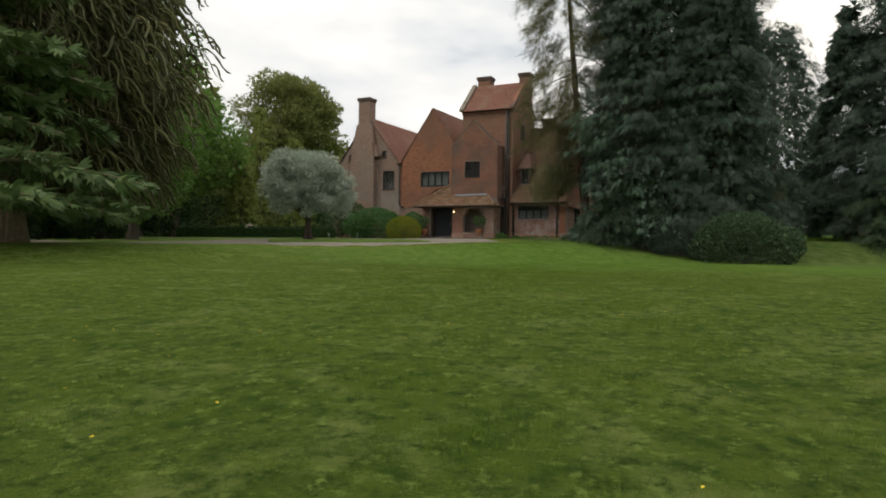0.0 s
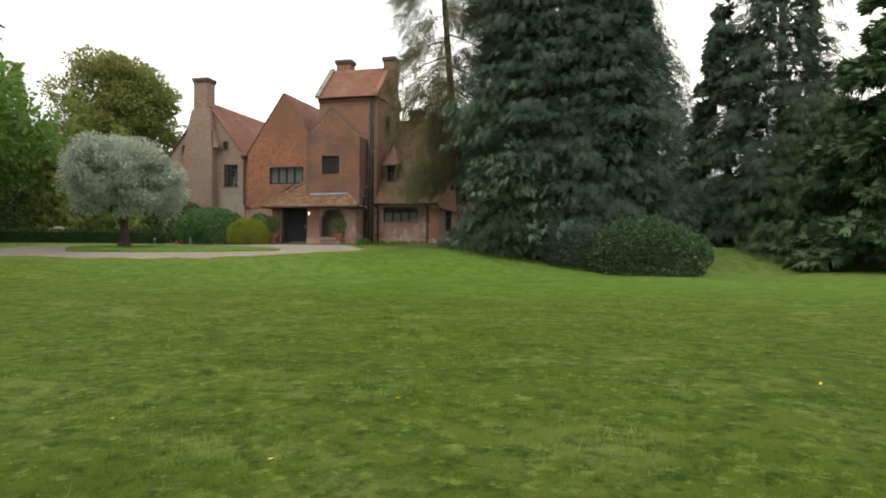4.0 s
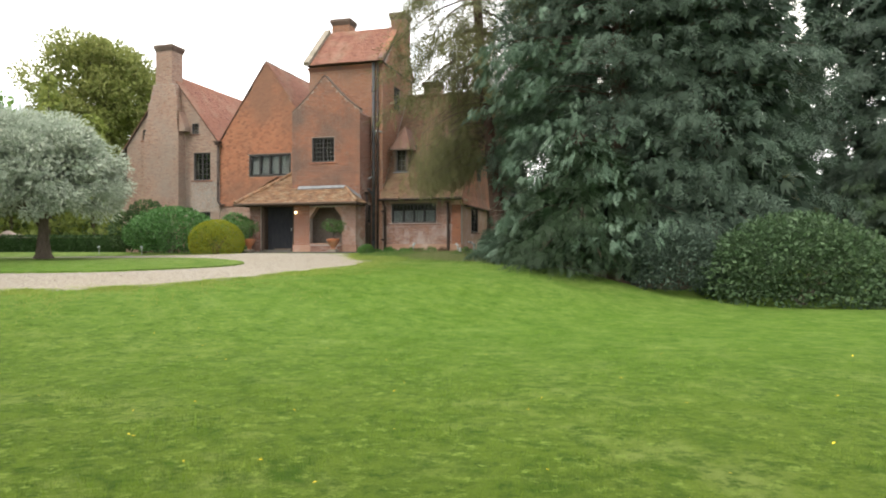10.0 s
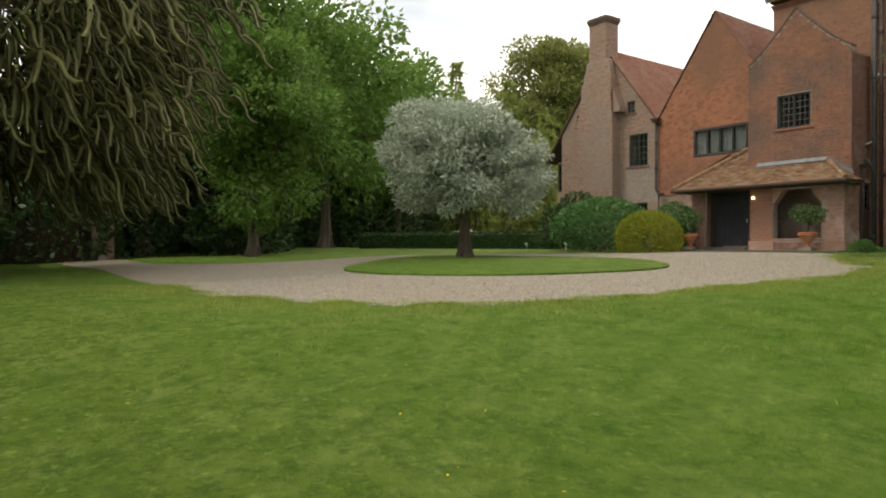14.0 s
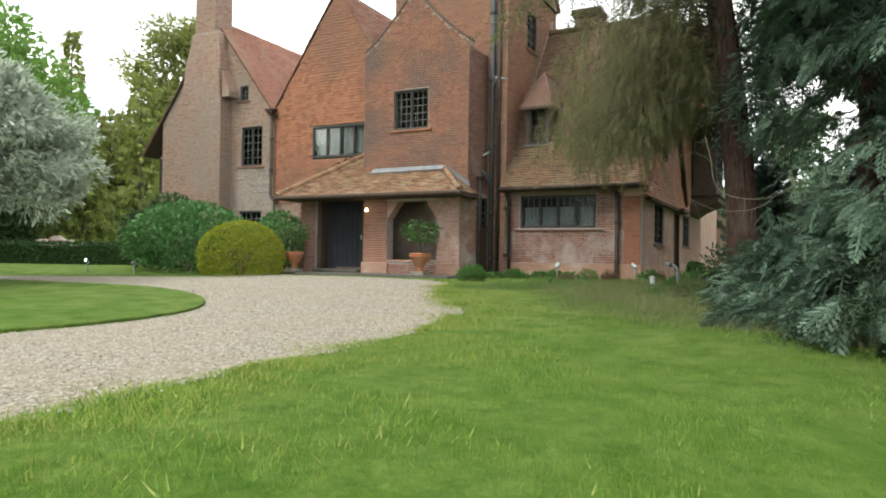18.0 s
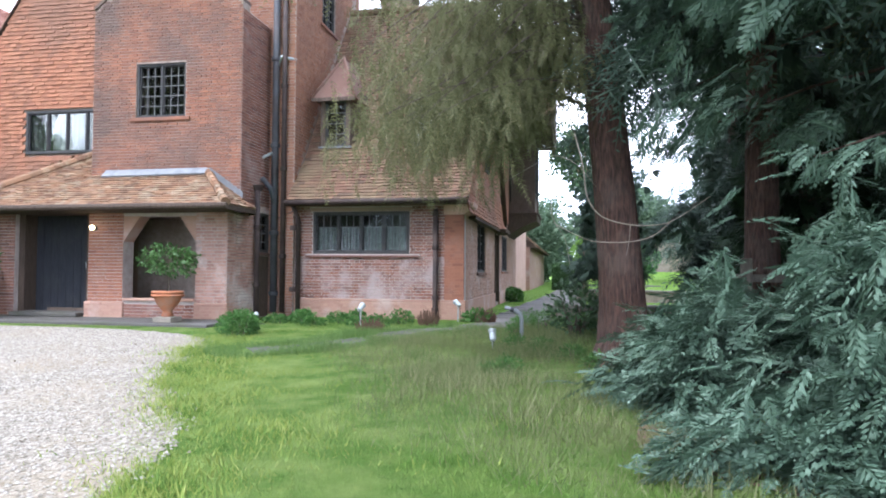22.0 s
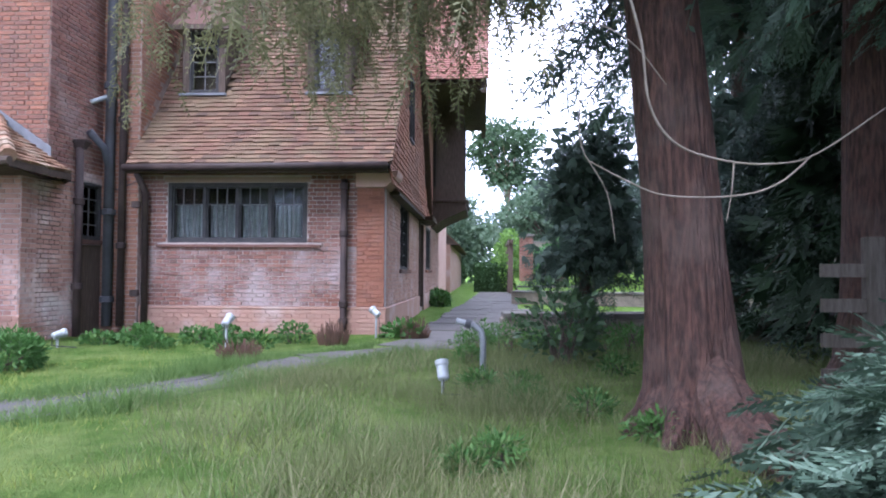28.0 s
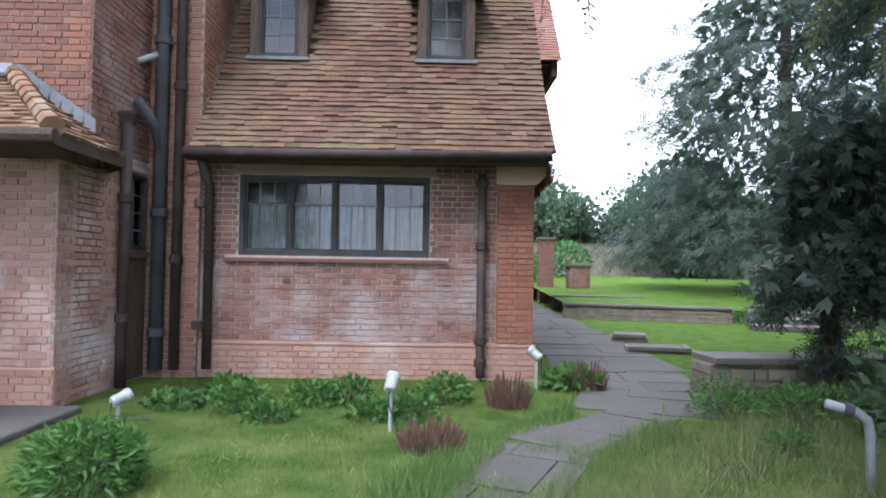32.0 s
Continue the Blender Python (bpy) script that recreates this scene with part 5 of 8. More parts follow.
def hopper(x, y, z, s, material):
    g = Geo()
    g.add([(x - s * .5, y - s * .45, z - s * .9), (x + s * .5, y - s * .45, z - s * .9), (x + s * .5, y + s * .35, z - s * .9), (x - s * .5, y + s * .35, z - s * .9), (x - s, y - s * .8, z), (x + s, y - s * .8, z), (x + s, y + s * .6, z), (x - s, y + s * .6, z)],
          [(0, 1, 5, 4), (1, 2, 6, 5), (2, 3, 7, 6), (3, 0, 4, 7), (0, 3, 2, 1)])
    g.box(x - s * 1.1, x + s * 1.1, y - s * .9, y + s * .7, z, z + s * .25)
    return part("hopper", g, material, house, "iron rainwater hopper")


downpipe("downpipe", [(-0.58, -0.11, 2.3), (-0.58, -0.11, 0.2), (-0.58, -0.16, 0.05)], 0.05, M_PIPE, "dark brown iron downpipe", (2.2, 1.5, 0.45, 0.2))
downpipe("downpipe", [(-3.62, -0.36, 2.36), (-3.60, -0.13, 2.1), (-3.60, -0.11, 0.1)], 0.05, M_PIPE, "dark iron downpipe", (1.9, 0.6))
downpipe("downpipe", [(-4.12, -0.21, 8.9), (-4.12, -0.21, 0.1)], 0.075, M_PIPE_GREY, "tall grey soil pipe", (7.5, 5.6, 3.7, 1.8, 0.5))
downpipe("downpipe", [(-3.93, -0.19, 8.9), (-3.93, -0.19, 0.1)], 0.055, M_PIPE, "tall brown rainwater pipe", (7.0, 5.0, 3.2, 1.3))
hopper(-4.22, -0.78, 2.74, 0.11, M_PIPE)
downpipe("downpipe", [(-4.22, -0.80, 2.66), (-4.22, -0.80, 0.0)], 0.055, M_PIPE, "iron downpipe below a hopper", (1.9, 0.7))
downpipe("waste_pipe", [(-4.24, -0.55, 2.95), (-4.16, -0.3, 2.75), (-4.12, -0.22, 2.45)], 0.055, M_PIPE_GREY, "curved waste pipe")
downpipe("waste_pipe", [(-4.3, -0.45, 3.4), (-4.15, -0.22, 3.55)], 0.035, M_METAL, "pale overflow pipe")
downpipe("waste_pipe", [(-3.72, -0.05, 5.6), (-4.0, -0.2, 5.65), (-4.1, -0.2, 5.4)], 0.04, M_METAL, "short pale pipe")
downpipe("gutter", [(WX0 - 0.05, -0.48, 2.43), (0.12, -0.48, 2.45)], 0.055, M_PIPE, "iron eaves gutter")
downpipe("downpipe", [(-12.88, 0.52, 5.4), (-12.88, 0.52, 2.6), (-12.7, 0.5, 2.4), (-12.5, 0.5, 2.4)], 0.055, M_PIPE, "iron downpipe between gables", (4.6, 3.5))
hopper(-12.88, 0.5, 5.6, 0.17, M_PIPE)

# ---- trees and shrubs ----
LEAF_V = np.array([(0, 0, 0), (0.5, -0.28, 0.05), (1, 0, -0.06), (0.5, 0.28, 0.05)])
LEAF_F = np.array([(0, 1, 2), (0, 2, 3)])
NARROW_V = np.array([(0, 0, 0), (0.5, -0.14, 0.04), (1, 0, -0.05), (0.5, 0.14, 0.04)])


def spray_template(shoots, droop, wide=0.5, fan=0, thick=0.03, seed=1):
    """A drooping spray: a spine with alternate side shoots, each ending in a small fan of tips."""
    v, f, rr = [], [], random.Random(seed)

    def leaf(p, q, w, slim=False):
        k = len(v)
        p, q = np.array(p, float), np.array(q, float)
        d = q - p
        s = np.array((-d[1], d[0], 0)) * w / max(np.linalg.norm(d), 1e-6)
        if slim:
            v.extend([p + s, q, p - s])
            f.append((k, k + 1, k + 2))
        else:
            v.extend([p, p + d * 0.5 + s, q, p + d * 0.5 - s])
            f.extend([(k, k + 1, k + 2), (k, k + 2, k + 3)])

    for i in range(shoots):
        t = (i + rr.uniform(0.1, 0.9)) / shoots
        s = 1 if i % 2 else -1
        reach = (wide * (1 - t) ** 0.8 + 0.06) * rr.uniform(0.6, 1.15)
        base = np.array((t, 0, -droop * t * t))
        tip = base + np.array((reach * rr.uniform(0.45, 0.8), s * reach, -droop * reach * rr.uniform(0.5, 1.6)))
        leaf(base, tip, thick)
        for k in range(fan):
            m = base + (tip - base) * rr.uniform(0.35, 0.9)
            leaf(m, m + np.array((rr.uniform(0.08, 0.18), s * rr.uniform(-0.06, 0.12), -rr.uniform(0.0, 0.09))), thick * 0.8, True)
    leaf((0, 0, 0), (1.05, 0, -droop * 1.1), thick * 0.7)
    return np.array(v), np.array(f)


SPRAY = spray_template(8, 0.3, 0.42, 0, 0.045, 1)
SPRAY_FINE = spray_template(4, 0.3, 0.42, 0, 0.04, 2)
SPRAY_HANG = spray_template(8, 0.12, 0.22, 0, 0.02, 3)
SPRAY_VEIL = spray_template(13, 0.08, 0.17, 0, 0.022, 9)


def frond_template(n=7, droop=0.3, wide=0.36, seed=4):
    """A flat feathery frond: a spine with narrow side shoots, each with a smaller tip of its own."""
    rr = random.Random(seed)
    v, f = [], []

    def lance(p, q, w):
        k, d = len(v), q - p
        s = np.array((-d[1], d[0], 0)) * w / max(np.linalg.norm(d), 1e-6)
        v.extend([p, p + d * 0.45 + s, q, p + d * 0.45 - s])
        f.extend([(k, k + 1, k + 2), (k, k + 2, k + 3)])

    for i in range(2 * n):
        t, s = (i + rr.uniform(0.3, 0.9)) / (2 * n), 1 if i % 2 else -1
        reach = (wide * (1 - t) ** 0.7 + 0.05) * rr.uniform(0.75, 1.15) * (0.6 if i < 2 else 1)
        a = np.array((t, 0, -droop * t * t))
        tip = a + np.array((reach * 0.8, s * reach * 0.85, -reach * rr.uniform(0.15, 0.5)))
        lance(a, tip, 0.042)
        m = a + (tip - a) * rr.uniform(0.35, 0.5)
        k = len(v)
        v.extend([m, m + np.array((0.03, -s * 0.03, 0.0)), m + np.array((reach * 0.62, s * reach * 0.22, -0.04))])
        f.append((k, k + 1, k + 2))
    lance(np.zeros(3), np.array((1.08, 0, -droop * 1.15)), 0.035)
    return np.array(v), np.array(f)


FROND = frond_template()
SPRAY_FAR = (np.array([(0, 0, 0), (0.4, -0.3, -0.03), (1.0, -0.34, -0.2), (0.62, -0.08, -0.1), (1.1, 0.02, -0.3), (0.62, 0.1, -0.1), (0.95, 0.36, -0.18), (0.4, 0.3, -0.03)]),
             np.array([(0, 1, 3), (1, 2, 3), (0, 3, 5), (3, 4, 5), (0, 5, 7), (5, 6, 7)]))


HAND = spray_template(6, 0.34, 0.44, 0, 0.036, 7)


def bough(geo, p, q, r, sag, n=6, sides=6):
    p, q = Vector(p), Vector(q)
    pts = [p.lerp(q, i / n) + Vector((0, 0, sag * math.sin(math.pi * i / n))) for i in range(n + 1)]
    geo.tube(pts, [r * (1 - 0.85 * i / n) for i in range(n + 1)], sides)
    return pts


def trunk_geo(x, y, z0, h, r, rng, lean=(0, 0), flare=1.8, sides=14, n=12):
    geo, pts, rad = Geo(), [], []
    for i in range(n + 1):
        t = i / n
        bow = 0.45 + 0.55 * min(1, t * h / 5)
        pts.append((x + lean[0] * t * h * bow + 0.04 * math.sin(3 * t + x), y + lean[1] * t * h, z0 - 0.15 + t * h))
        rad.append(r * ((1 - 0.75 * t) + (flare - 1) * math.exp(-t * h * 2.2)))
    geo.tube(pts, rad, sides)
    k = sides
    for i in range(len(geo.v)):
        px, py, pz = geo.v[i]
        cx, cy = pts[min(i // k, n)][0], pts[min(i // k, n)][1]
        w = 1 + 0.10 * math.sin((i % k) * 2.4 + pz * 0.6) * (0.25 if k > 20 else 1) + 0.09 * math.exp(-3 * (pz - z0)) * math.sin((i % k) * 6.283 * 5 / k) * 2 + rng.uniform(-0.05, 0.05) * (0.6 if k > 20 else 1)
        geo.v[i] = (cx + (px - cx) * w, cy + (py - cy) * w, pz)
    return geo


def crown(name, tree, material, tmpl, pos, way, size, rng, spread=0.5, label=""):
    ax, ay, az = frames_of(rng, way, spread)
    s = (size * rng.uniform(0.65, 1.3, len(pos)))[:, None]
    v, f = scatter(tmpl[0], tmpl[1], pos, ax * s, ay * s, az * s)
    ob = new(name, fast_mesh(name, v, f, material))
    ob.parent = tree
    return tagged(ob, label, kind="stuff")


def flat_frames(rng, way, tilt):
    """Axes for sprays that lie flat: along way, across level."""
    ax = unit(way + rng.normal(0, tilt, way.shape))
    ay = unit(np.cross(np.array([[0, 0, 1.0]]) + rng.normal(0, tilt, way.shape), ax))
    return ax, ay, np.cross(ax, ay)


def crown_flat(name, tree, material, tmpl, pos, way, size, rng, tilt=0.25, label=""):
    ax, ay, az = flat_frames(rng, way, tilt)
    s = (size * rng.uniform(0.65, 1.3, len(pos)))[:, None]
    v, f = scatter(tmpl[0], tmpl[1], pos, ax * s, ay * s, az * s)
    ob = new(name, fast_mesh(name, v, f, material))
    ob.parent = tree
    return tagged(ob, label, kind="stuff")


def lumps(rng, n, centre, radii, inner=0.55, lobes=9, low=-1.0):
    """Points in the outer layer of an uneven, lobed crown, with their outward directions."""
    d = unit(rng.normal(0, 1, (n * 2, 3)))
    d = d[d[:, 2] > low][:n]
    ld = unit(rng.normal(0, 1, (lobes, 3)))
    k = np.max(d @ ld.T, axis=1)
    r = (0.72 + 0.34 * step(0.55, 0.98, k)) * (inner + (1 - inner) * rng.uniform(0, 1, len(d)) ** 0.45)
    return np.array(centre) + d * np.array(radii) * r[:, None], d


def broadleaf(name, label, x, y, h, rad, material, seed, n=9000, leaf=0.3, trunk_r=0.3, bark=None, crown_low=0.3, group="", spread=0.3, tmpl=None, clumps=70, cat="tree", low=-1.0):
    """A tree of trunk, limbs, and leaves gathered in clumps, with gaps between."""
    rng = np.random.default_rng(seed)
    rr = random.Random(seed)
    z0 = gz(x, y)
    tree = thing(name, label, cat, group, at=(0, 0, 0))
    part("trunk", trunk_geo(x, y, z0, h * 0.75, trunk_r, rr), bark or M_BARK, tree)
    cz, rz = z0 + h * (1 + crown_low) / 2, h * (1 - crown_low) / 2
    cp, cd = lumps(rng, clumps, (x, y, cz), (rad, rad, rz), 0.45, low=low)
    limbs = Geo()
    for p in cp[:: max(1, clumps // 16)]:
        s = (x, y, z0 + h * rr.uniform(crown_low * 0.9, 0.55))
        bough(limbs, s, p, trunk_r * 0.35, 0.3)
    tagged(part("branchwood", limbs, bark or M_BARK, tree), kind="stuff")
    k = n // clumps
    pos = np.repeat(cp, k, 0)
    off = unit(rng.normal(0, 1, pos.shape)) * (rng.uniform(0.2, 1, len(pos)) ** 0.5)[:, None]
    cs = rng.uniform(0.6, 1.25, len(cp)).repeat(k)[:, None] * rad * spread
    pos = pos + off * cs * np.array((1, 1, 0.7))
    way = unit(off + 0.5 * np.repeat(cd, k, 0) + np.array((0, 0, -0.25)))
    crown("crown", tree, material, tmpl or (LEAF_V, LEAF_F), pos, way, leaf, rng, 0.6)
    fp, fd = lumps(rng, n // 3, (x, y, cz), (rad * 0.74, rad * 0.74, rz * 0.78), 0.15, low=low)
    crown("inner_leaves", tree, material, (LEAF_V, LEAF_F), fp, fd, leaf * 1.35, rng, 0.8)
    return tree


def shrub(name, label, x, y, rx, ry, h, material, seed, n=5000, leaf=0.09, category="shrub", inner=0.8, tmpl=None, lobes=7, sink=0.0):
    rng = np.random.default_rng(seed)
    z0 = gz(x, y)
    s = thing(name, label, category)
    pos, d = lumps(rng, n, (x, y, z0 + h * 0.36 - sink), (rx, ry, h * 0.64), inner, lobes, -0.6)
    core, dd = lumps(rng, n // 4, (x, y, z0 + h * 0.34 - sink), (rx * 0.8, ry * 0.8, h * 0.52), 0.3, lobes, -0.6)
    pos, d = np.concatenate([pos, core]), np.concatenate([d, dd])
    ok = pos[:, 2] > z0 + 0.02
    crown("leaves", s, material, tmpl or (LEAF_V, LEAF_F), pos[ok], unit(d[ok] + np.array((0, 0, 0.15))), leaf, rng, 0.7)
    g = Geo()
    rr = random.Random(seed)
    for k in range(7):
        bough(g, (x + rr.uniform(-.1, .1), y + rr.uniform(-.1, .1), z0 - 0.05), (x + rr.uniform(-.6, .6) * rx, y + rr.uniform(-.6, .6) * ry, z0 + h * 0.6), min(0.03, 0.03 * h), 0.05, 4, 5)
    tagged(part("stem_mass", g, M_BARK, s), kind="stuff")
    return s


def fans(name, tree, material, pos, way, size, rng):
    """Fine sprays gathered by fours into drooping hands, with gaps between."""
    pick = np.nonzero(rng.random(len(pos)) < 0.6)[0]
    idx = np.repeat(pick, 4)
    p = pos[idx] + rng.normal(0, 0.07, (len(idx), 3))
    p[:, 2] = np.maximum(p[:, 2], ground(p[:, 0], p[:, 1]) + 0.04)
    tilt = np.repeat(rng.normal(0, 0.55, (len(pick), 3)), 4, 0)
    w = unit(way[idx] + 0.5 * tilt + rng.normal(0, 0.32, p.shape))
    ay = unit(np.cross(np.array([[0, 0, 1.0]]) + tilt, w))
    sc = (size * np.repeat(rng.uniform(0.6, 1.25, len(pick)), 4) * rng.uniform(0.75, 1.15, len(idx)))[:, None]
    v, f = scatter(FROND[0], FROND[1], p, w * sc, ay * sc, np.cross(w, ay) * sc)
    ob = new(name, fast_mesh(name, v, f, material))
    ob.parent = tree
    return tagged(ob, kind="stuff")


def cypress(name, label, x, y, h, rad, seed, n, material, size, tmpl, low=0.0, lean=(0, 0), trunk_r=0.3, bark=None, hang=0.9, open_side=None, top_r=0.35, flare=1.8, z_from=0.0, shape=0.75, fill=0, sides=14, fine_below=0.0):
    """A conifer with drooping feathery sprays on down-swept boughs."""
    rng = np.random.default_rng(seed)
    rr = random.Random(seed)
    z0 = gz(x, y)
    tree = thing(name, label, "tree")
    part("trunk", trunk_geo(x, y, z0, h * 0.95, trunk_r, rr, lean, flare, sides, 40 if sides > 20 else 12), bark or M_BARK_RED, tree, smooth=False)
    nb = max(24, n // 130)
    t = low + (1 - low) * rng.uniform(0, 1, nb) ** 1.1
    a = rng.uniform(0, 2 * np.pi, nb)
    if open_side is not None:
        bad = np.cos(a - open_side[0]) > open_side[1]
        low_b = (t * h < open_side[2]) & bad
        t, a = t[~low_b], a[~low_b]
        nb = len(t)
    reach = rad * (1 - t) ** shape * rng.uniform(0.65, 1.08, nb) + top_r
    zz = z0 + t * h + z_from
    roots = np.stack([x + lean[0] * t * h, y + lean[1] * t * h, zz + 0.25 * min(1, h / 4)], 1)
    tips = np.stack([x + lean[0] * t * h + np.cos(a) * reach, y + lean[1] * t * h + np.sin(a) * reach, np.maximum(zz - hang * reach * 0.35, z0 + 0.12)], 1)
    limbs = Geo()
    for i in range(0, nb, 3):
        bough(limbs, roots[i], tips[i], 0.05 * min(1, h / 4), 0.35 * min(1, h / 4), 5, 5)
    tagged(part("branchwood", limbs, bark or M_BARK_RED, tree), kind="stuff")
    k = max(1, n // nb)
    q = rng.uniform(0.25, 1.0, (nb, k)) ** 0.6
    pos = roots[:, None] * (1 - q[..., None]) + tips[:, None] * q[..., None]
    pos[..., 2] += 0.35 * min(1, h / 4) * np.sin(np.pi * q)
    pos = pos.reshape(-1, 3) + rng.normal(0, 1, (nb * k, 3)) * np.array((0.16, 0.16, 0.12)) * (0.6 + rad * 0.12)
    pos[:, 2] = np.maximum(pos[:, 2], ground(pos[:, 0], pos[:, 1]) + 0.06)
    out = np.repeat(unit((tips - roots) * np.array((1, 1, 0.0))), k, 0)
    side = np.cross(out, np.array((0, 0, 1.0))) * rng.choice([-1, 1], (nb * k, 1)) * rng.uniform(0, 0.9, (nb * k, 1))
    way = unit(out + side + np.array((0, 0, -hang * 0.6)))
    if fine_below:
        near_ = ((pos[:, 2] < 3.2) & (pos[:, 0] < 8.5)) | ((pos[:, 2] < fine_below) & (pos[:, 0] < 6.3))
        fans("near_foliage", tree, material, pos[near_], way[near_], size * 0.48, rng)
        pos, way = pos[~near_], way[~near_]
    if tmpl is SPRAY_FINE:
        fans("crown", tree, material, pos, way, size, rng)
        return tree
    crown_flat("crown", tree, material, tmpl, pos, way, size, rng, 0.5)
    if fill:
        i = rng.integers(0, nb, fill)
        q = rng.uniform(0.05, 0.5, (fill, 1))
        pf = roots[i] * (1 - q) + tips[i] * q + rng.normal(0, 0.25, (fill, 3))
        pf = pf[pf[:, 2] > max(fine_below, z0 + 0.4) + 0.6]
        i = i[:len(pf)]
        crown("inner_foliage", tree, material, SPRAY_FAR, pf, unit(out[i * k] + np.array((0, 0, -hang))), min(0.42, size * 0.8), rng, 0.5)
    return tree


def cloaked(name, label, x, y, h, rad, seed, material, clumps, per=24, size=0.42, low=0.02, shape=0.4, top_r=0.4, trunk_r=0.35, bark=None, cs=0.75, open_side=None, near=None, fill=0):
    """A conifer cloaked to the ground: drooping shelves of sprays over its outer face, dark between them, and an inner filling."""
    rng = np.random.default_rng(seed)
    rr = random.Random(seed)
    z0 = gz(x, y)
    tree = thing(name, label, "tree")
    part("trunk", trunk_geo(x, y, z0, h * 0.95, trunk_r, rr), bark or M_BARK_RED, tree)
    t = rng.uniform(0, 1, clumps * 3)
    t = t[rng.random(len(t)) < (1 - t) ** shape * 0.9 + 0.1][:clumps]
    t = low + (0.985 - low) * t
    a = rng.uniform(0, 2 * np.pi, len(t))
    if open_side is not None:
        bad = (np.cos(a - open_side[0]) > open_side[1]) & (t * h < open_side[2])
        t, a = t[~bad], a[~bad]
    m = len(t)
    layer = np.where(rng.random(m) < 0.68, rng.uniform(0.84, 1.04, m), rng.uniform(0.5, 0.84, m))
    lobe = 1 + 0.10 * np.sin(a * 3 + t * 7 + seed) + 0.08 * np.sin(a * 7 - t * 17)
    R = (rad * (1 - t) ** shape + top_r) * layer * lobe
    out = np.stack([np.cos(a), np.sin(a), 0 * a], 1)
    ctr = np.stack([x + out[:, 0] * R, y + out[:, 1] * R, z0 + t * h], 1)
    ctr[:, 2] = np.maximum(ctr[:, 2], ground(ctr[:, 0], ctr[:, 1]) + 0.3)
    limbs = Geo()
    for i in range(0, m, 4):
        bough(limbs, (x, y, ctr[i, 2] + 0.3), ctr[i], 0.03, 0.3, 5, 5)
    tagged(part("branchwood", limbs, bark or M_BARK_RED, tree), kind="stuff")
    sc = np.repeat(cs * rng.uniform(0.6, 1.3, m), per)
    u, w = rng.uniform(-0.8, 1.0, m * per), rng.uniform(-0.9, 0.9, m * per)
    w = w * (1.05 - 0.5 * np.abs(u))
    o = np.repeat(out, per, 0)
    sd = np.stack([-o[:, 1], o[:, 0], 0 * u], 1)
    pos = np.repeat(ctr, per, 0) + o * (u * sc)[:, None] + sd * (w * sc)[:, None]
    pos[:, 2] += sc * (-0.42 * u * np.abs(u) - 0.35 * w * w) + rng.normal(0, 0.05, len(u))
    pos[:, 2] = np.maximum(pos[:, 2], ground(pos[:, 0], pos[:, 1]) + 0.08)
    way = unit(o * 0.8 + sd * (w * 0.9)[:, None] + np.array((0, 0, -1.0)) * (0.25 + 0.55 * np.clip(u + 0.4, 0, 1.4))[:, None])
    if near:
        nr = near(pos)
        pick = np.nonzero(nr)[0][::2]
        # near sprays take the paler tips colour in place of skylight reaching them
        fans("near_foliage", tree, M_CYPRESS_TIPS, pos[pick], way[pick], min(size, 0.3), rng)
        pos, way = pos[~nr], way[~nr]
    crown_flat("crown", tree, material, HAND, pos, way, size, rng, 0.3)
    if fill:
        t = low + (1 - low) * rng.uniform(0, 0.95, fill)
        a = rng.uniform(0, 2 * np.pi, fill)
        R = (rad * (1 - t) ** shape + top_r) * rng.uniform(0.35, 0.82, fill)
        p = np.stack([x + np.cos(a) * R, y + np.sin(a) * R, z0 + t * h], 1)
        ok = p[:, 2] > z0 + (open_side[2] if open_side is not None else 0.3)
        p, a = p[ok], a[ok]
        w = np.stack([np.cos(a), np.sin(a), -0.8 + 0 * a], 1)
        if near:
            nr = near(p - np.array((1.5, 0, 1.5)))
            crown("inner_foliage", tree, material, SPRAY, p[nr], w[nr], size, rng, 0.5)
            p, w = p[~nr], w[~nr]
        crown("inner_foliage", tree, material, SPRAY_FAR, p, w, max(0.42, size), rng, 0.4)
    return tree


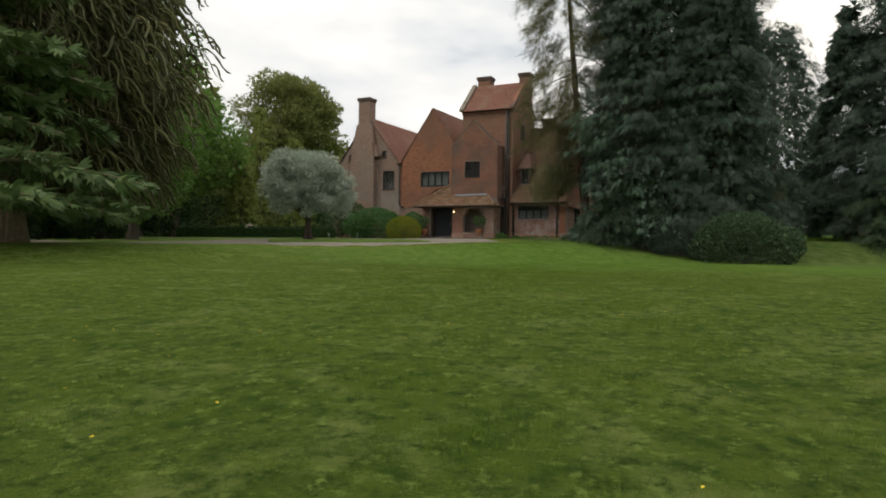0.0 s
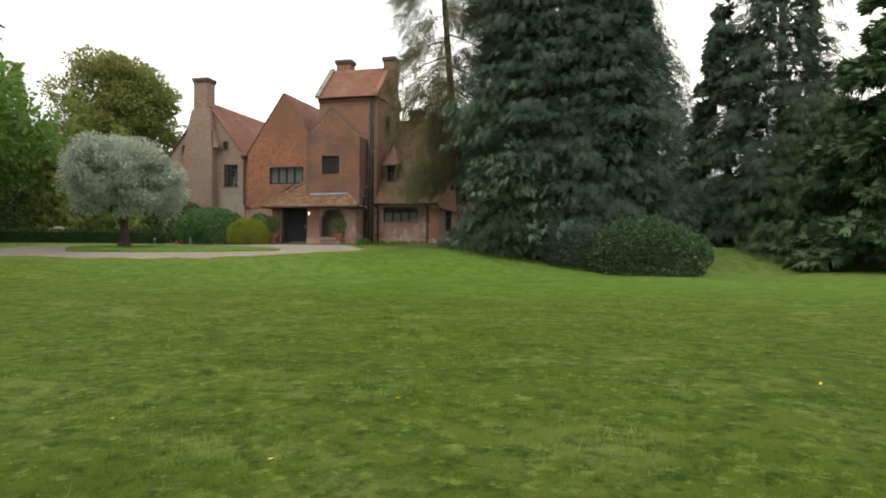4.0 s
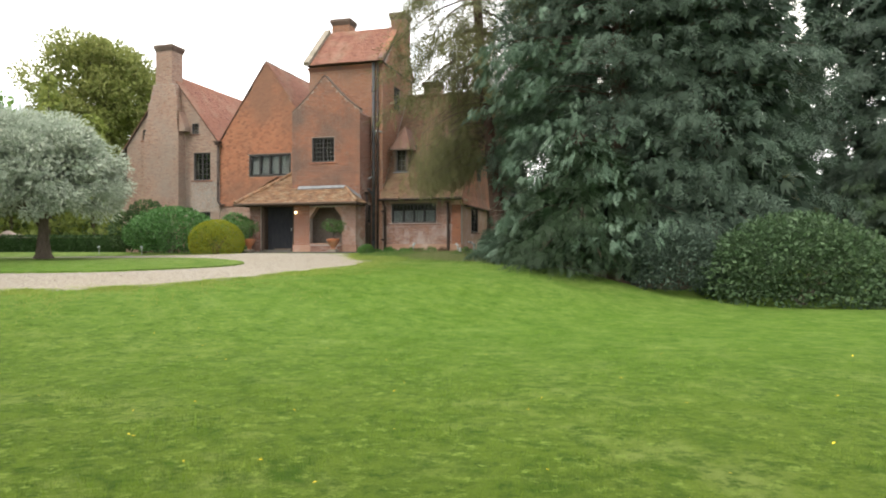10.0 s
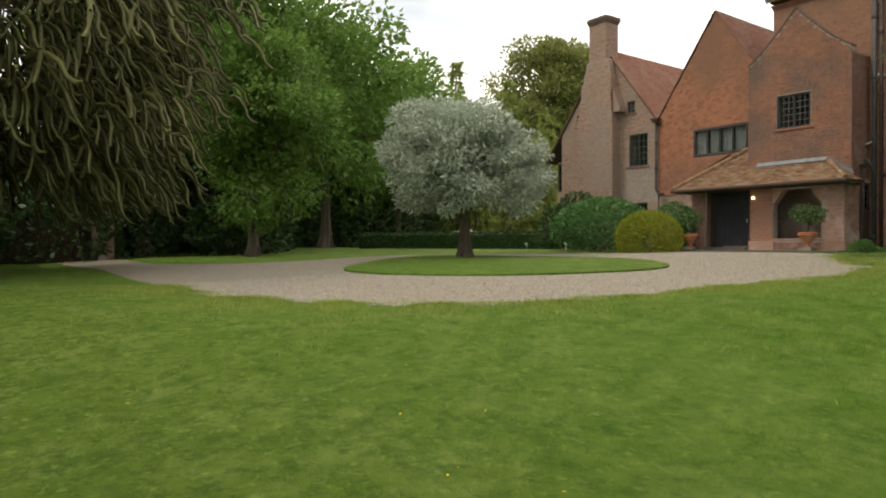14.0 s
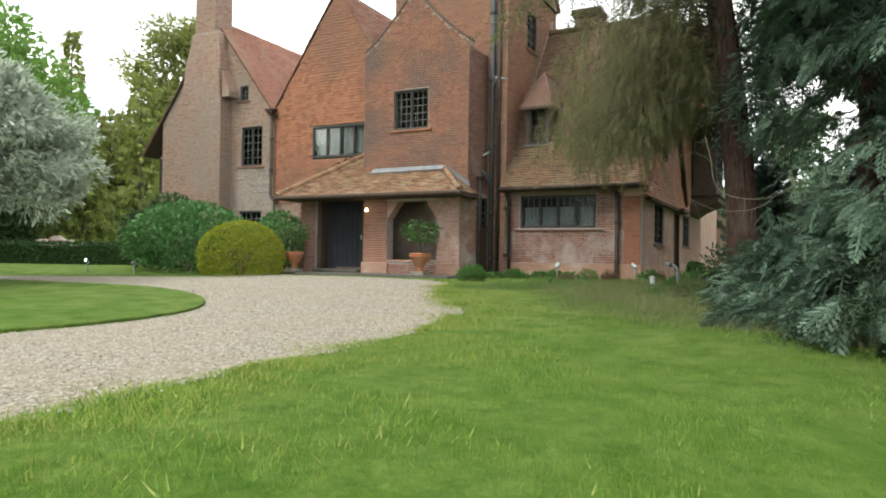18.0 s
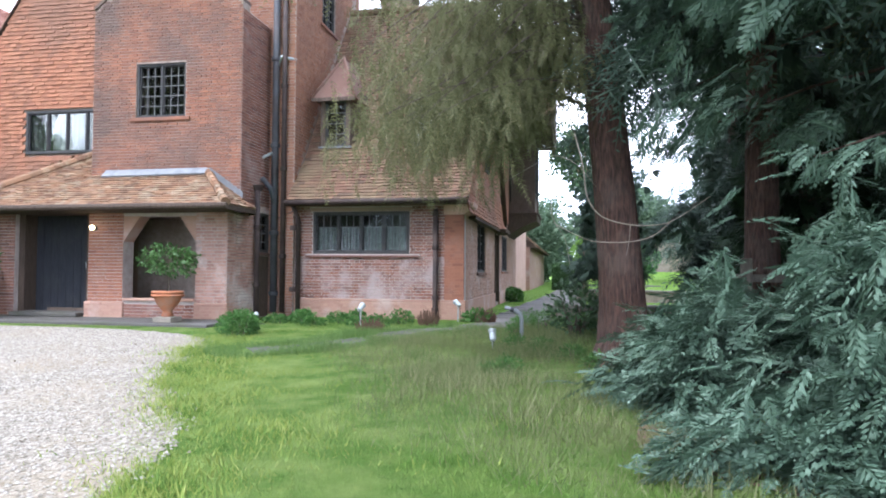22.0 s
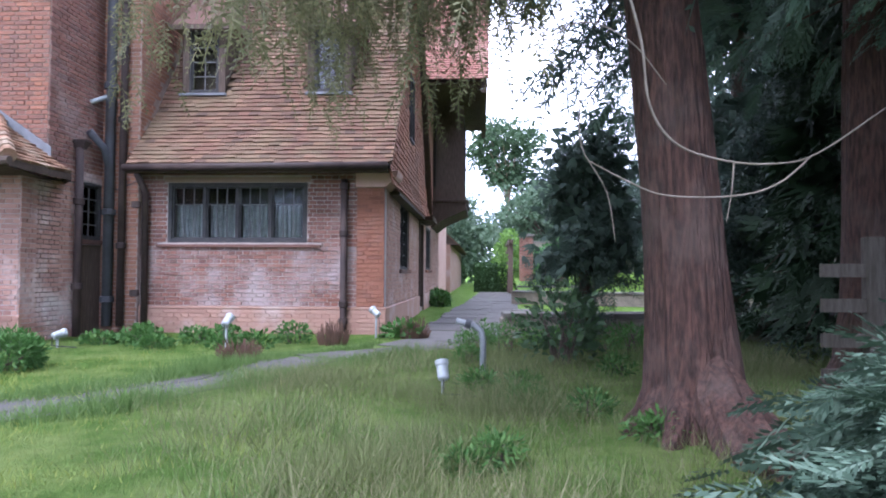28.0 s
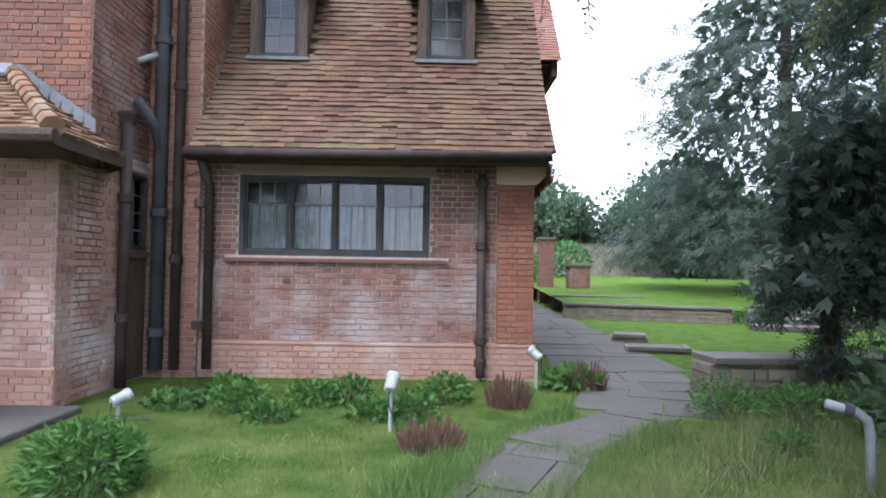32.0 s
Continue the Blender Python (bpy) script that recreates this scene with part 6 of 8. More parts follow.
def cedar(name, label, x, y, h, rad, seed, tiers, material, per=70, size=0.5, trunk_r=0.5, bark=None, low=0.16, arc=None):
    """A cedar: level tiers of flat boughs, thick with short needles."""
    rng = np.random.default_rng(seed)
    rr = random.Random(seed)
    z0 = gz(x, y)
    tree = thing(name, label, "tree")
    part("trunk", trunk_geo(x, y, z0, h * 0.97, trunk_r, rr, flare=1.35), bark or M_BARK_PALE, tree)
    limbs, P, W = Geo(), [], []
    for k in range(tiers):
        t = low + (1 - low) * ((k + rr.uniform(-0.3, 0.3)) / tiers if k else 0.0) ** 1.05
        R = rad * (1 - t) ** 0.7 + 0.6
        for j in range(8 if t < 0.75 else 5):
            a = rr.uniform(0, 2 * math.pi) if arc is None else rr.uniform(*arc)
            r = R * rr.uniform(0.55, 1.05)
            tip = Vector((x + math.cos(a) * r, y + math.sin(a) * r, z0 + t * h - r * rr.uniform(0.02, 0.16)))
            bough(limbs, (x, y, z0 + t * h - 0.2), tip, trunk_r * 0.22 * (1.1 - t), 0.35, 6, 6)
            root = np.array((x, y, z0 + t * h - 0.2))
            m = int(per * r / rad) + 12
            q = rng.uniform(0.22, 1.0, m) ** 0.75
            base = root * (1 - q[:, None]) + np.array(tip) * q[:, None]
            base[:, 2] += 0.35 * np.sin(np.pi * q)
            w = (0.12 + 0.30 * np.sin(np.pi * np.clip(q, 0, 0.93))) * r * 0.6
            s = rng.uniform(-1, 1, m)
            base[:, 0] += -math.sin(a) * s * w
            base[:, 1] += math.cos(a) * s * w
            base[:, 2] += rng.normal(0, 0.07, m) - 0.12 * np.abs(s) * w
            P.append(base)
            W.append(np.stack([math.cos(a) - math.sin(a) * s * 0.8, math.sin(a) + math.cos(a) * s * 0.8, np.full(m, -0.12)], 1))
    tagged(part("branchwood", limbs, bark or M_BARK, tree), kind="stuff")
    P, W = np.concatenate(P), unit(np.concatenate(W))
    crown_flat("crown", tree, material, SPRAY_FAR if size > 0.42 else SPRAY, P, W, size, rng, 0.5)
    return tree


# the great cypress clump beside the wing, its leaning red trunk and low skirts
def clump():
    stem = cypress("leaning_cypress", "tall cypress with a red fibrous trunk and hanging boughs", 2.84, -5.55, 18, 3.9, 11, 13000, M_CYPRESS_DULL, 0.62, SPRAY_HANG, 0.38, (-0.085, 0.005), 0.26, M_BARK_RED, 1.6, flare=1.5, shape=0.28, sides=44)
    cloaked("blue_cypress", "broad blue-green cypress sweeping to the grass", 7.1, -7.6, 19, 3.8, 12, M_CYPRESS, 780, 40, 0.36, 0.02, 0.36, 0.5, 0.4, open_side=(math.radians(148), 0.6, 2.7), near=lambda p: ((p[:, 2] < 3.2) & (p[:, 0] < 8.5)) | ((p[:, 2] < 6.5) & (p[:, 0] < 6.3)), fill=9000)
    cloaked("blue_cypress", "broad blue-green cypress sweeping to the grass", 9.7, -8.4, 17.5, 2.75, 13, M_CYPRESS, 580, 34, 0.38, 0.02, 0.5, 0.4, 0.35, fill=7000)
    cloaked("dark_yew", "dense dark green yew at the foot of the cypresses", 6.2, -10.9, 3.5, 2.1, 24, M_YEW_DARK, 260, 40, 0.22, 0.03, 0.75, 0.25, 0.12, cs=0.5, fill=1500)
    cypress("drooping_cypress", "tall cypress with olive weeping foliage", 4.75, -4.2, 17, 3.3, 14, 10500, M_CEDAR, 0.7, SPRAY_HANG, 0.27, (0, 0), 0.23, M_BARK_RED, 1.7, shape=0.35, fill=5000, sides=28)
    cypress("drooping_cypress", "tall cypress with olive weeping foliage", 9.4, -4.8, 17, 3.4, 15, 6500, M_CYPRESS_DULL, 0.65, SPRAY_HANG, 0.2, (0, 0), 0.28, M_BARK, 1.6, shape=0.35, fill=11000)
    for k, (x, y, h, r, n) in enumerate(((4.3, -8.9, 1.2, 1.4, 2600), (3.6, -7.8, 0.95, 0.85, 1300), (5.5, -9.9, 1.35, 1.6, 2200), (4.2, -6.5, 0.75, 0.6, 500))):
        cypress("low_cypress", "low spreading cypress with upturned feathery tips", x, y, h, r, 16 + k, n, M_CYPRESS_TIPS, 0.28, SPRAY_FINE, 0.04, (0, 0), 0.06, M_BARK_RED, 0.35, shape=0.6, top_r=0.3)
    part("root", Geo().tube([(3.12, -6.75, -0.5), (3.02, -6.4, -0.2), (2.95, -6.1, -0.02), (2.9, -5.85, 0.15), (2.86, -5.65, 0.42)], [0.26, 0.22, 0.20, 0.18, 0.1], 22, 0.07), M_BARK_RED, stem)
    for a, r, w in ((200, 0.55, 0.09), (238, 0.62, 0.10), (268, 0.5, 0.08), (312, 0.6, 0.10), (165, 0.5, 0.08), (20, 0.6, 0.10), (90, 0.6, 0.10)):
        cx, cy = math.cos(math.radians(a)), math.sin(math.radians(a))
        part("root", Geo().tube([(2.84 + cx * q * r, -5.55 + cy * q * r, gz(2.84 + cx * q * r, -5.55 + cy * q * r) + zz) for q, zz in ((0.15, 0.75), (0.28, 0.42), (0.45, 0.2), (0.7, 0.06), (1.0, -0.06))], [w * 0.6, w, w * 1.05, w * 0.8, w * 0.4], 10, 0.08), M_BARK_RED, stem)
    shrub("evergreen_shrub", "low dark evergreen shrub at the lawn's edge", 8.5, -11.9, 1.2, 1.0, 1.5, M_CEDAR, 21, 8000, 0.09, lobes=20)
    shrub("evergreen_shrub", "low dark evergreen shrub at the lawn's edge", 11.2, -12.2, 2.2, 1.3, 2.05, M_CEDAR_GREEN, 22, 14000, 0.105, inner=0.6, lobes=16)


clump()

# weeping sprays over the wing roof, hung from long bare boughs of the leaning cypress
rng = np.random.default_rng(31)
rr = random.Random(31)
veil = thing("weeping_boughs", "weeping olive cypress boughs hanging before the roof", "tree")
lg, P = Geo(), []
for k in range(92):
    a = rr.uniform(math.radians(180), math.radians(238))
    z = 2.45 + 4.4 * rr.random() ** 1.9
    r = rr.uniform(1.4, 3.3 - 0.3 * (z - 2.45))
    tip = Vector((2.5 + math.cos(a) * r, -5.5 + math.sin(a) * r, z))
    pts = bough(lg, (2.5, -5.5, z + rr.uniform(0.5, 1.6)), tip, 0.02, rr.uniform(0.2, 0.6), 8, 5)
    for p in pts[3:]:
        for j in range(5 if p.z < 4.2 else 3):
            sx, sy, ln = rr.gauss(0, 0.17), rr.gauss(0, 0.17), rr.uniform(0.15, 0.75)
            for q in np.arange(0.0, ln, 0.11):
                P.append((p.x + sx + rr.gauss(0, 0.03), p.y + sy + rr.gauss(0, 0.03), p.z - q))
tagged(part("branchwood", lg, M_BARK, veil), kind="stuff")
P = np.array(P)
crown("sprays", veil, M_CYPRESS_DULL, SPRAY_VEIL, P, np.tile(np.array((0, 0, -1.0)), (len(P), 1)) + rng.normal(0, 0.22, P.shape), 0.25, rng, 0.2)

# bare looping twigs by the trunk
tw = thing("bare_branch", "bare grey branch looping beside the trunk", "branch")

def twig(points, r0, r1):
    """A smooth thin branch through a few points."""
    q = [Vector(p) for p in points]
    q = [q[0] * 2 - q[1]] + q + [q[-1] * 2 - q[-2]]
    path = []
    for k in range(1, len(q) - 2):
        for s in range(5):
            u = s / 5
            path.append(0.5 * (2 * q[k] + (q[k + 1] - q[k - 1]) * u + (2 * q[k - 1] - 5 * q[k] + 4 * q[k + 1] - q[k + 2]) * u * u + (3 * q[k] - q[k - 1] - 3 * q[k + 1] + q[k + 2]) * u ** 3))
    path.append(q[-2])
    m = len(path) - 1
    return Geo().tube(path, [r0 + (r1 - r0) * k / m for k in range(m + 1)], 6)


for points, r0, r1 in (([(2.24, -6.3, 2.55), (2.33, -6.3, 2.19), (2.38, -6.28, 1.84), (2.53, -6.27, 1.63), (2.81, -6.25, 1.54), (3.09, -6.23, 1.53), (3.31, -6.22, 1.59), (3.68, -6.21, 1.84)], 0.016, 0.008),
                       ([(2.04, -6.29, 1.54), (2.25, -6.28, 1.43), (2.47, -6.26, 1.35), (2.85, -6.24, 1.35), (3.09, -6.23, 1.42), (3.28, -6.22, 1.58)], 0.007, 0.011),
                       ([(2.84, -6.25, 1.53), (2.83, -6.24, 1.37), (2.8, -6.24, 1.2)], 0.009, 0.004),
                       ([(1.86, -6.33, 2.27), (2.06, -6.32, 2.3), (2.28, -6.3, 2.19), (2.47, -6.28, 1.96)], 0.008, 0.005),
                       ([(1.47, -6.34, 2.02), (1.72, -6.33, 2.16), (1.91, -6.33, 2.27)], 0.006, 0.008),
                       ([(1.99, -6.31, 1.87), (2.0, -6.3, 1.62), (2.14, -6.28, 1.37), (2.19, -6.27, 1.09)], 0.008, 0.004)):
    part("twig", twig(points, r0 * 0.55, r1 * 0.55), M_TWIG, tw, smooth=True)

# silver pear on the island
broadleaf("silver_pear_tree", "round silver-leaved weeping pear on the grass island", -13.68, -9.28, 6.0, 2.75, M_SILVER, 41, 40000, 0.18, 0.2, M_BARK, 0.17, tmpl=(NARROW_V, LEAF_F), clumps=230, low=-0.75, spread=0.17)

# left of the drive
cedar("cedar", "old cedar with level sweeping green boughs", -12.8, -31.3, 15, 8.5, 51, 11, M_CEDAR_BRIGHT, 150, 0.5, 0.5, M_BARK_PALE, 0.12)


def monkey_puzzle(x, y, h, rad, seed):
    rr = random.Random(seed)
    z0 = gz(x, y)
    tree = thing("monkey_puzzle_tree", "monkey puzzle tree with drooping rope-like branches", "tree")
    part("trunk", trunk_geo(x, y, z0, h, 0.5, rr, flare=1.25), M_BARK_PALE, tree)
    limbs = Geo()
    for k in range(90):
        t, a = 0.2 + 0.78 * rr.random(), rr.uniform(0, 2 * math.pi)
        R = rad * mp_width(t) * 0.85
        bough(limbs, (x, y, z0 + t * h), (x + math.cos(a) * R, y + math.sin(a) * R, z0 + t * h - 0.9), 0.09, 0.3, 6, 5)
    tagged(part("branchwood", limbs, M_BARK_PALE, tree), kind="stuff")
    # rope-like branchlets: out, down, and up again at the tip
    rope = Geo().tube([(0, 0, 0), (0.22, 0, 0.02), (0.45, 0.03, -0.1), (0.6, 0.05, -0.34), (0.7, 0.04, -0.62), (0.84, 0.0, -0.82), (1.02, -0.03, -0.86)], [0.035, 0.05, 0.055, 0.055, 0.052, 0.045, 0.012], 3, 0.4)
    tv = np.array(rope.v)
    tf = np.array([q for f in rope.f if len(f) == 4 for q in ((f[0], f[1], f[2]), (f[0], f[2], f[3]))])
    rng = np.random.default_rng(seed)
    m = 11500
    t = 0.13 + 0.87 * rng.random(m) ** 1.05
    a = rng.uniform(0, 2 * np.pi, m)
    R = rad * np.array([mp_width(q) for q in t]) * (0.80 + 0.08 * np.sin(a * 5 + t * 19) + 0.14 * np.sin(a * 11 - t * 31)) * rng.uniform(0.3, 1.0, m) ** 0.45
    pos = np.stack([x + np.cos(a) * R, y + np.sin(a) * R, z0 + t * h + rng.normal(0, 0.3, m)], 1)
    a2 = a + rng.normal(0, 0.6, m)
    ax = np.stack([np.cos(a2), np.sin(a2), rng.normal(-0.1, 0.22, m)], 1)
    az = np.stack([rng.normal(0, 0.15, m), rng.normal(0, 0.15, m), np.ones(m)], 1)
    sc = rng.uniform(0.6, 1.25, m)[:, None]
    v, f = scatter(tv, tf, pos, ax * sc, np.cross(az, ax) * sc, az * sc)
    ob = new("foliage", fast_mesh("foliage", v, f, M_MONKEY))
    ob.parent = tree
    tagged(ob, kind="stuff")


def mp_width(t):
    """The crown's half width over its height: a skirted dome."""
    return (0.72 + 0.28 * min(1.0, (t - 0.1) / 0.2)) * (1.0 if t < 0.45 else max(0.12, 1 - ((t - 0.45) / 0.58) ** 1.7))


monkey_puzzle(-18.7, -24.4, 21, 8.6, 61)
broadleaf("lime_tree", "leafy green tree at the edge of the drive", -25.5, -12.5, 11.5, 3.7, M_BROAD, 71, 18000, 0.25, 0.22, None, 0.16, "trees by the drive")
broadleaf("lime_tree", "leafy green tree at the edge of the drive", -33, -15.5, 18.5, 5.6, M_BROAD, 72, 14000, 0.32, 0.3, None, 0.2, "trees by the drive")
broadleaf("lime_tree", "leafy green tree at the edge of the drive", -32, -9.5, 18.5, 5.8, M_BROAD, 73, 14000, 0.34, 0.35, None, 0.2, "trees by the drive")
broadleaf("lime_tree", "leafy green tree at the edge of the drive", -37, -3, 17, 6, M_BROAD, 74, 8000, 0.45, 0.35, None, 0.2, "trees by the drive")
broadleaf("lime_tree", "leafy green tree at the edge of the drive", -42, 6, 16, 6, M_BROAD, 75, 7000, 0.5, 0.35, None, 0.15, "trees by the drive")
broadleaf("oak_tree", "tall golden-green oak behind the house", -45.6, 29, 23.8, 7.4, M_OAKLEAF, 76, 30000, 0.36, 0.5, None, 0.28, clumps=100, spread=0.21)
for k, (x, y, h, r) in enumerate(((-47.3, 16.2, 19, 2.2), (-42.3, 18.7, 16.5, 2.6), (-38, 11, 9, 2.0), (-36, 17, 12, 2.2))):
    cloaked("golden_conifer", "slim upright golden-green conifer", x, y, h, r, 80 + k, M_GOLD, 150, 18, 0.5, 0.03, 0.8, 0.15, 0.15, M_BARK, cs=0.7, fill=900)
for k, (x, y, r, h) in enumerate(((-23.5, -24.6, 1.9, 2.7), (-27, -23.5, 1.6, 2.5), (-33, -16, 3, 4.2), (-29.5, -12, 2.2, 3.0), (-30, -20, 3, 4), (-27, -26, 3, 4), (-38, -14, 4, 6), (-43, -4, 4, 6), (-35, -25, 4, 6), (-40, -8, 4, 6), (-36, -19, 4, 6), (-42, 4, 4, 6), (-41, 11, 4, 5), (-30, -31, 4, 6), (-26, -34, 4, 6), (-34, -10, 3, 4.5), (-48, 14, 4, 6), (-52, 22, 4, 6), (-44, 22, 4, 6), (-38, 22, 4, 6), (-57, 30, 5, 7))):
    shrub("dark_evergreen", "dark evergreen bush under the trees", x, y, r, r, h, M_BROAD_DARK, 90 + k, 1500, 0.34)

# far right: cedars and woods
cloaked("cedar", "dark blue cedar with drooping level boughs", 12.0, 17.5, 18, 6.0, 101, M_CEDAR, 460, 40, 0.5, 0.09, 0.65, 0.5, 0.35, M_BARK, cs=1.2, fill=3500)
cloaked("dark_conifer", "broad dark yew-like conifer sweeping to the lawn", 20.6, 1.2, 9.0, 4.4, 102, M_CEDAR_GREEN, 520, 28, 0.36, 0.03, 0.55, 0.4, 0.35, fill=4000)
cloaked("cedar", "dark blue cedar with drooping level boughs", 19.2, 4.0, 19, 4.5, 105, M_CEDAR, 400, 40, 0.55, 0.05, 0.85, 0.5, 0.4, M_BARK, cs=1.15, fill=3000)
cedar("cedar", "dark blue cedar with drooping level boughs", 22.8, -5.2, 15, 5.2, 103, 17, M_CEDAR_GREEN, 150, 0.5, 0.4, M_BARK, 0.06)
cypress("dark_conifer", "dark feathery conifer behind the lawn", 16.6, 5, 14.5, 3.2, 104, 6500, M_CEDAR, 0.6, SPRAY_FAR, 0.03, trunk_r=0.25)
for k in range(26):
    a = k / 26
    x, y = 44 - 66 * a + (k % 3) * 3, 44 + 12 * math.sin(a * 9) + (k % 2) * 6
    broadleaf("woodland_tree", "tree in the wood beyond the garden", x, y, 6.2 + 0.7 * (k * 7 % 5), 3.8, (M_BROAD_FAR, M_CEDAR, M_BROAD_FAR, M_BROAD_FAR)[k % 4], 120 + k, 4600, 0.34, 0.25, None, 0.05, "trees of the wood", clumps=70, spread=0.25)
for k in range(16):
    a = k / 16
    x, y = 46 + 6 * math.sin(k * 2.1), -46 + 92 * a
    broadleaf("woodland_tree", "tree in the wood beyond the garden", x, y, 12 + (k * 7 % 5), 5, (M_BROAD, M_CEDAR_GREEN, M_BROAD_DARK)[k % 3], 160 + k, 2400, 0.7, 0.3, None, 0.1, "trees of the wood", clumps=45)
for k in range(14):
    a = k / 14
    x, y = -55 + 6 * math.sin(k * 2.1), -45 + 95 * a
    broadleaf("woodland_tree", "tree in the wood beyond the garden", x, y, 13 + (k * 7 % 5), 5.5, (M_BROAD, M_OAKLEAF, M_BROAD_DARK)[k % 3], 190 + k, 2400, 0.7, 0.3, None, 0.1, "trees of the wood", clumps=45)
broadleaf("scots_pine", "tall pine with a bare stem beyond the path", 3.6, 44, 13.5, 3.0, M_CEDAR_GREEN, 210, 3600, 0.36, 0.22, M_BARK_PALE, 0.5, clumps=34, spread=0.34)

# by the house
shrub("rhododendron", "rounded dark green rhododendron by the drive", -12.7, -3.3, 2.2, 1.4, 2.0, M_RHODO, 221, 7000, 0.13, lobes=14)
shrub("rhododendron", "rounded green rhododendron by the drive", -10.4, -2.1, 1.2, 1.0, 1.75, M_RHODO, 222, 3000, 0.13)
shrub("dark_evergreen", "tall dark holly beside the wing", -15.6, -1.6, 1.6, 1.2, 2.5, M_BROAD_DARK, 223, 3600, 0.15)
shrub("clipped_yew", "clipped yellow-green yew dome beside the door", -9.92, -3.95, 1.1, 1.05, 1.4, M_YEW, 224, 11000, 0.075, inner=0.93, lobes=60, tmpl=(NARROW_V, LEAF_F))
shrub("garden_shrub", "small leafy shrub at the foot of the bay", -3.0, -3.8, 0.36, 0.34, 0.4, M_PLANT, 225, 1700, 0.07, inner=0.5, tmpl=(NARROW_V, LEAF_F))
for k in range(9):
    shrub("garden_plant", "low leafy plant in the border", -3.3 + k * 0.29, -1.75 + 0.45 * math.sin(k * 1.7), 0.24, 0.22, 0.15 + 0.06 * (k % 3), M_PLANT, 230 + k, 260, 0.065, "plant", 0.5)
shrub("garden_plant", "clump of broad-leaved plants", 0.35, -0.55, 0.25, 0.2, 0.2, M_PLANT, 246, 120, 0.12, "plant")


def hedge(name, label, x0, y0, x1, y1, w, h, seed, n, leaf=0.12):
    rng = np.random.default_rng(seed)
    hd = thing(name, label, "hedge")
    d = np.array((x1 - x0, y1 - y0))
    L = np.linalg.norm(d)
    d = d / L
    t, s, z = rng.uniform(0, L, n), rng.uniform(-1, 1, n), rng.uniform(0, 1, n)
    face = rng.random(n)
    s = np.where(face < 0.6, np.sign(s) * (0.93 + 0.09 * rng.random(n)), s)
    z = np.where(face >= 0.6, 0.93 + 0.1 * rng.random(n), z)
    x, y = x0 + d[0] * t - d[1] * s * w / 2, y0 + d[1] * t + d[0] * s * w / 2
    pos = np.stack([x, y, ground(x, y) + z * h], 1)
    way = np.stack([-d[1] * s, d[0] * s, 0.3 + 0 * s], 1)
    crown("leaves", hd, M_HEDGE, (LEAF_V, LEAF_F), pos, unit(way), leaf, rng, 0.7)
    k = Geo()
    p, q = Vector((x0, y0, gz(x0, y0) - 0.1)), Vector((x1, y1, gz(x1, y1) - 0.1))
    c = Vector((-d[1], d[0], 0)) * (w * 0.42)
    k.add([p - c, q - c, q + c, p + c, p - c + Vector((0, 0, h)), q - c + Vector((0, 0, h)), q + c + Vector((0, 0, h)), p + c + Vector((0, 0, h))], [(4, 5, 6, 7), (0, 1, 5, 4), (1, 2, 6, 5), (2, 3, 7, 6), (3, 0, 4, 7)])
    part("core", k, M_HEDGE, hd)


hedge("clipped_hedge", "low clipped dark hedge beyond the drive", -31.5, -3.2, -19.2, 1.6, 1.0, 0.85, 251, 9000)
for k in range(12):
    a = k / 12
    hedge("woodland_thicket", "dense dark thicket at the edge of the wood", -50 - 6 * math.sin(a * 3), -52 + 98 * a, -50 - 6 * math.sin(a * 3 + 0.25), -44 + 98 * a, 4, 7.5 + (k % 3), 400 + k, 2600, 0.8)
    hedge("woodland_thicket", "dense dark thicket at the edge of the wood", 41, -52 + 98 * a, 41, -44 + 98 * a, 4, 6.5 + (k % 3), 420 + k, 2200, 0.8)
for k in range(5):
    hedge("woodland_thicket", "dense dark thicket behind the trees of the drive", -30 - 3.2 * k, -30 + 6.8 * k, -33.4 - 3.2 * k, -23 + 6.8 * k, 3, 4.5 + (k % 3), 440 + k, 2600, 0.5)
hedge("clipped_hedge", "bright clipped hedge block on the garden path", 1.1, 24.0, 3.0, 24.0, 1.6, 1.35, 252, 2500)

# a heap of pale stones beyond the hedge
rock = thing("rockery", "low heap of pale garden stones behind the hedge", "rockery")
rk = random.Random(91)
for k in range(22):
    a, q = rk.uniform(0, 6.28), rk.random() ** 0.6
    x, y, r = -31.5 + math.cos(a) * 2.6 * q, 4.8 + math.sin(a) * 1.3 * q, rk.uniform(0.28, 0.55)
    z = gz(x, y) + 1.25 * (1 - q)
    g = Geo().lathe(x, y, [(r * 0.5, z - 1.4), (r * 1.05, z - 0.1), (r * 0.95, z + r * 0.3), (r * 0.5, z + r * 0.55), (r * 0.1, z + r * 0.6)], 7)
    g.v = [(p[0] + rk.uniform(-0.07, 0.07), p[1] + rk.uniform(-0.07, 0.07), p[2] + rk.uniform(-0.05, 0.05)) for p in g.v]
    part("boulder", g, M_MORTAR, rock)

# brick gate pier and dark fence
pr = thing("gate_pier", "square brick gate pier with a stone cap", "pier")
zp = gz(-29.8, -18.1)
part("shaft", Geo().box(-30.2, -29.4, -18.5, -17.7, zp - 0.1, zp + 2.4), M_MORTAR, pr)
for P_, a_, c_ in ((front(-18.5), -30.2, -29.4), (flank(-29.4), -18.5, -17.7)):
    bricks_on(brickwork(P_, a_, c_, zp, zp + 2.4), M_BRICK_ROSE, pr)
part("cap", Geo().box(-30.3, -29.3, -18.6, -17.6, zp + 2.4, zp + 2.54), M_STONE, pr, bevel=0.02)
fe = thing("paling_fence", "dark weathered paling fence behind the pier", "fence")
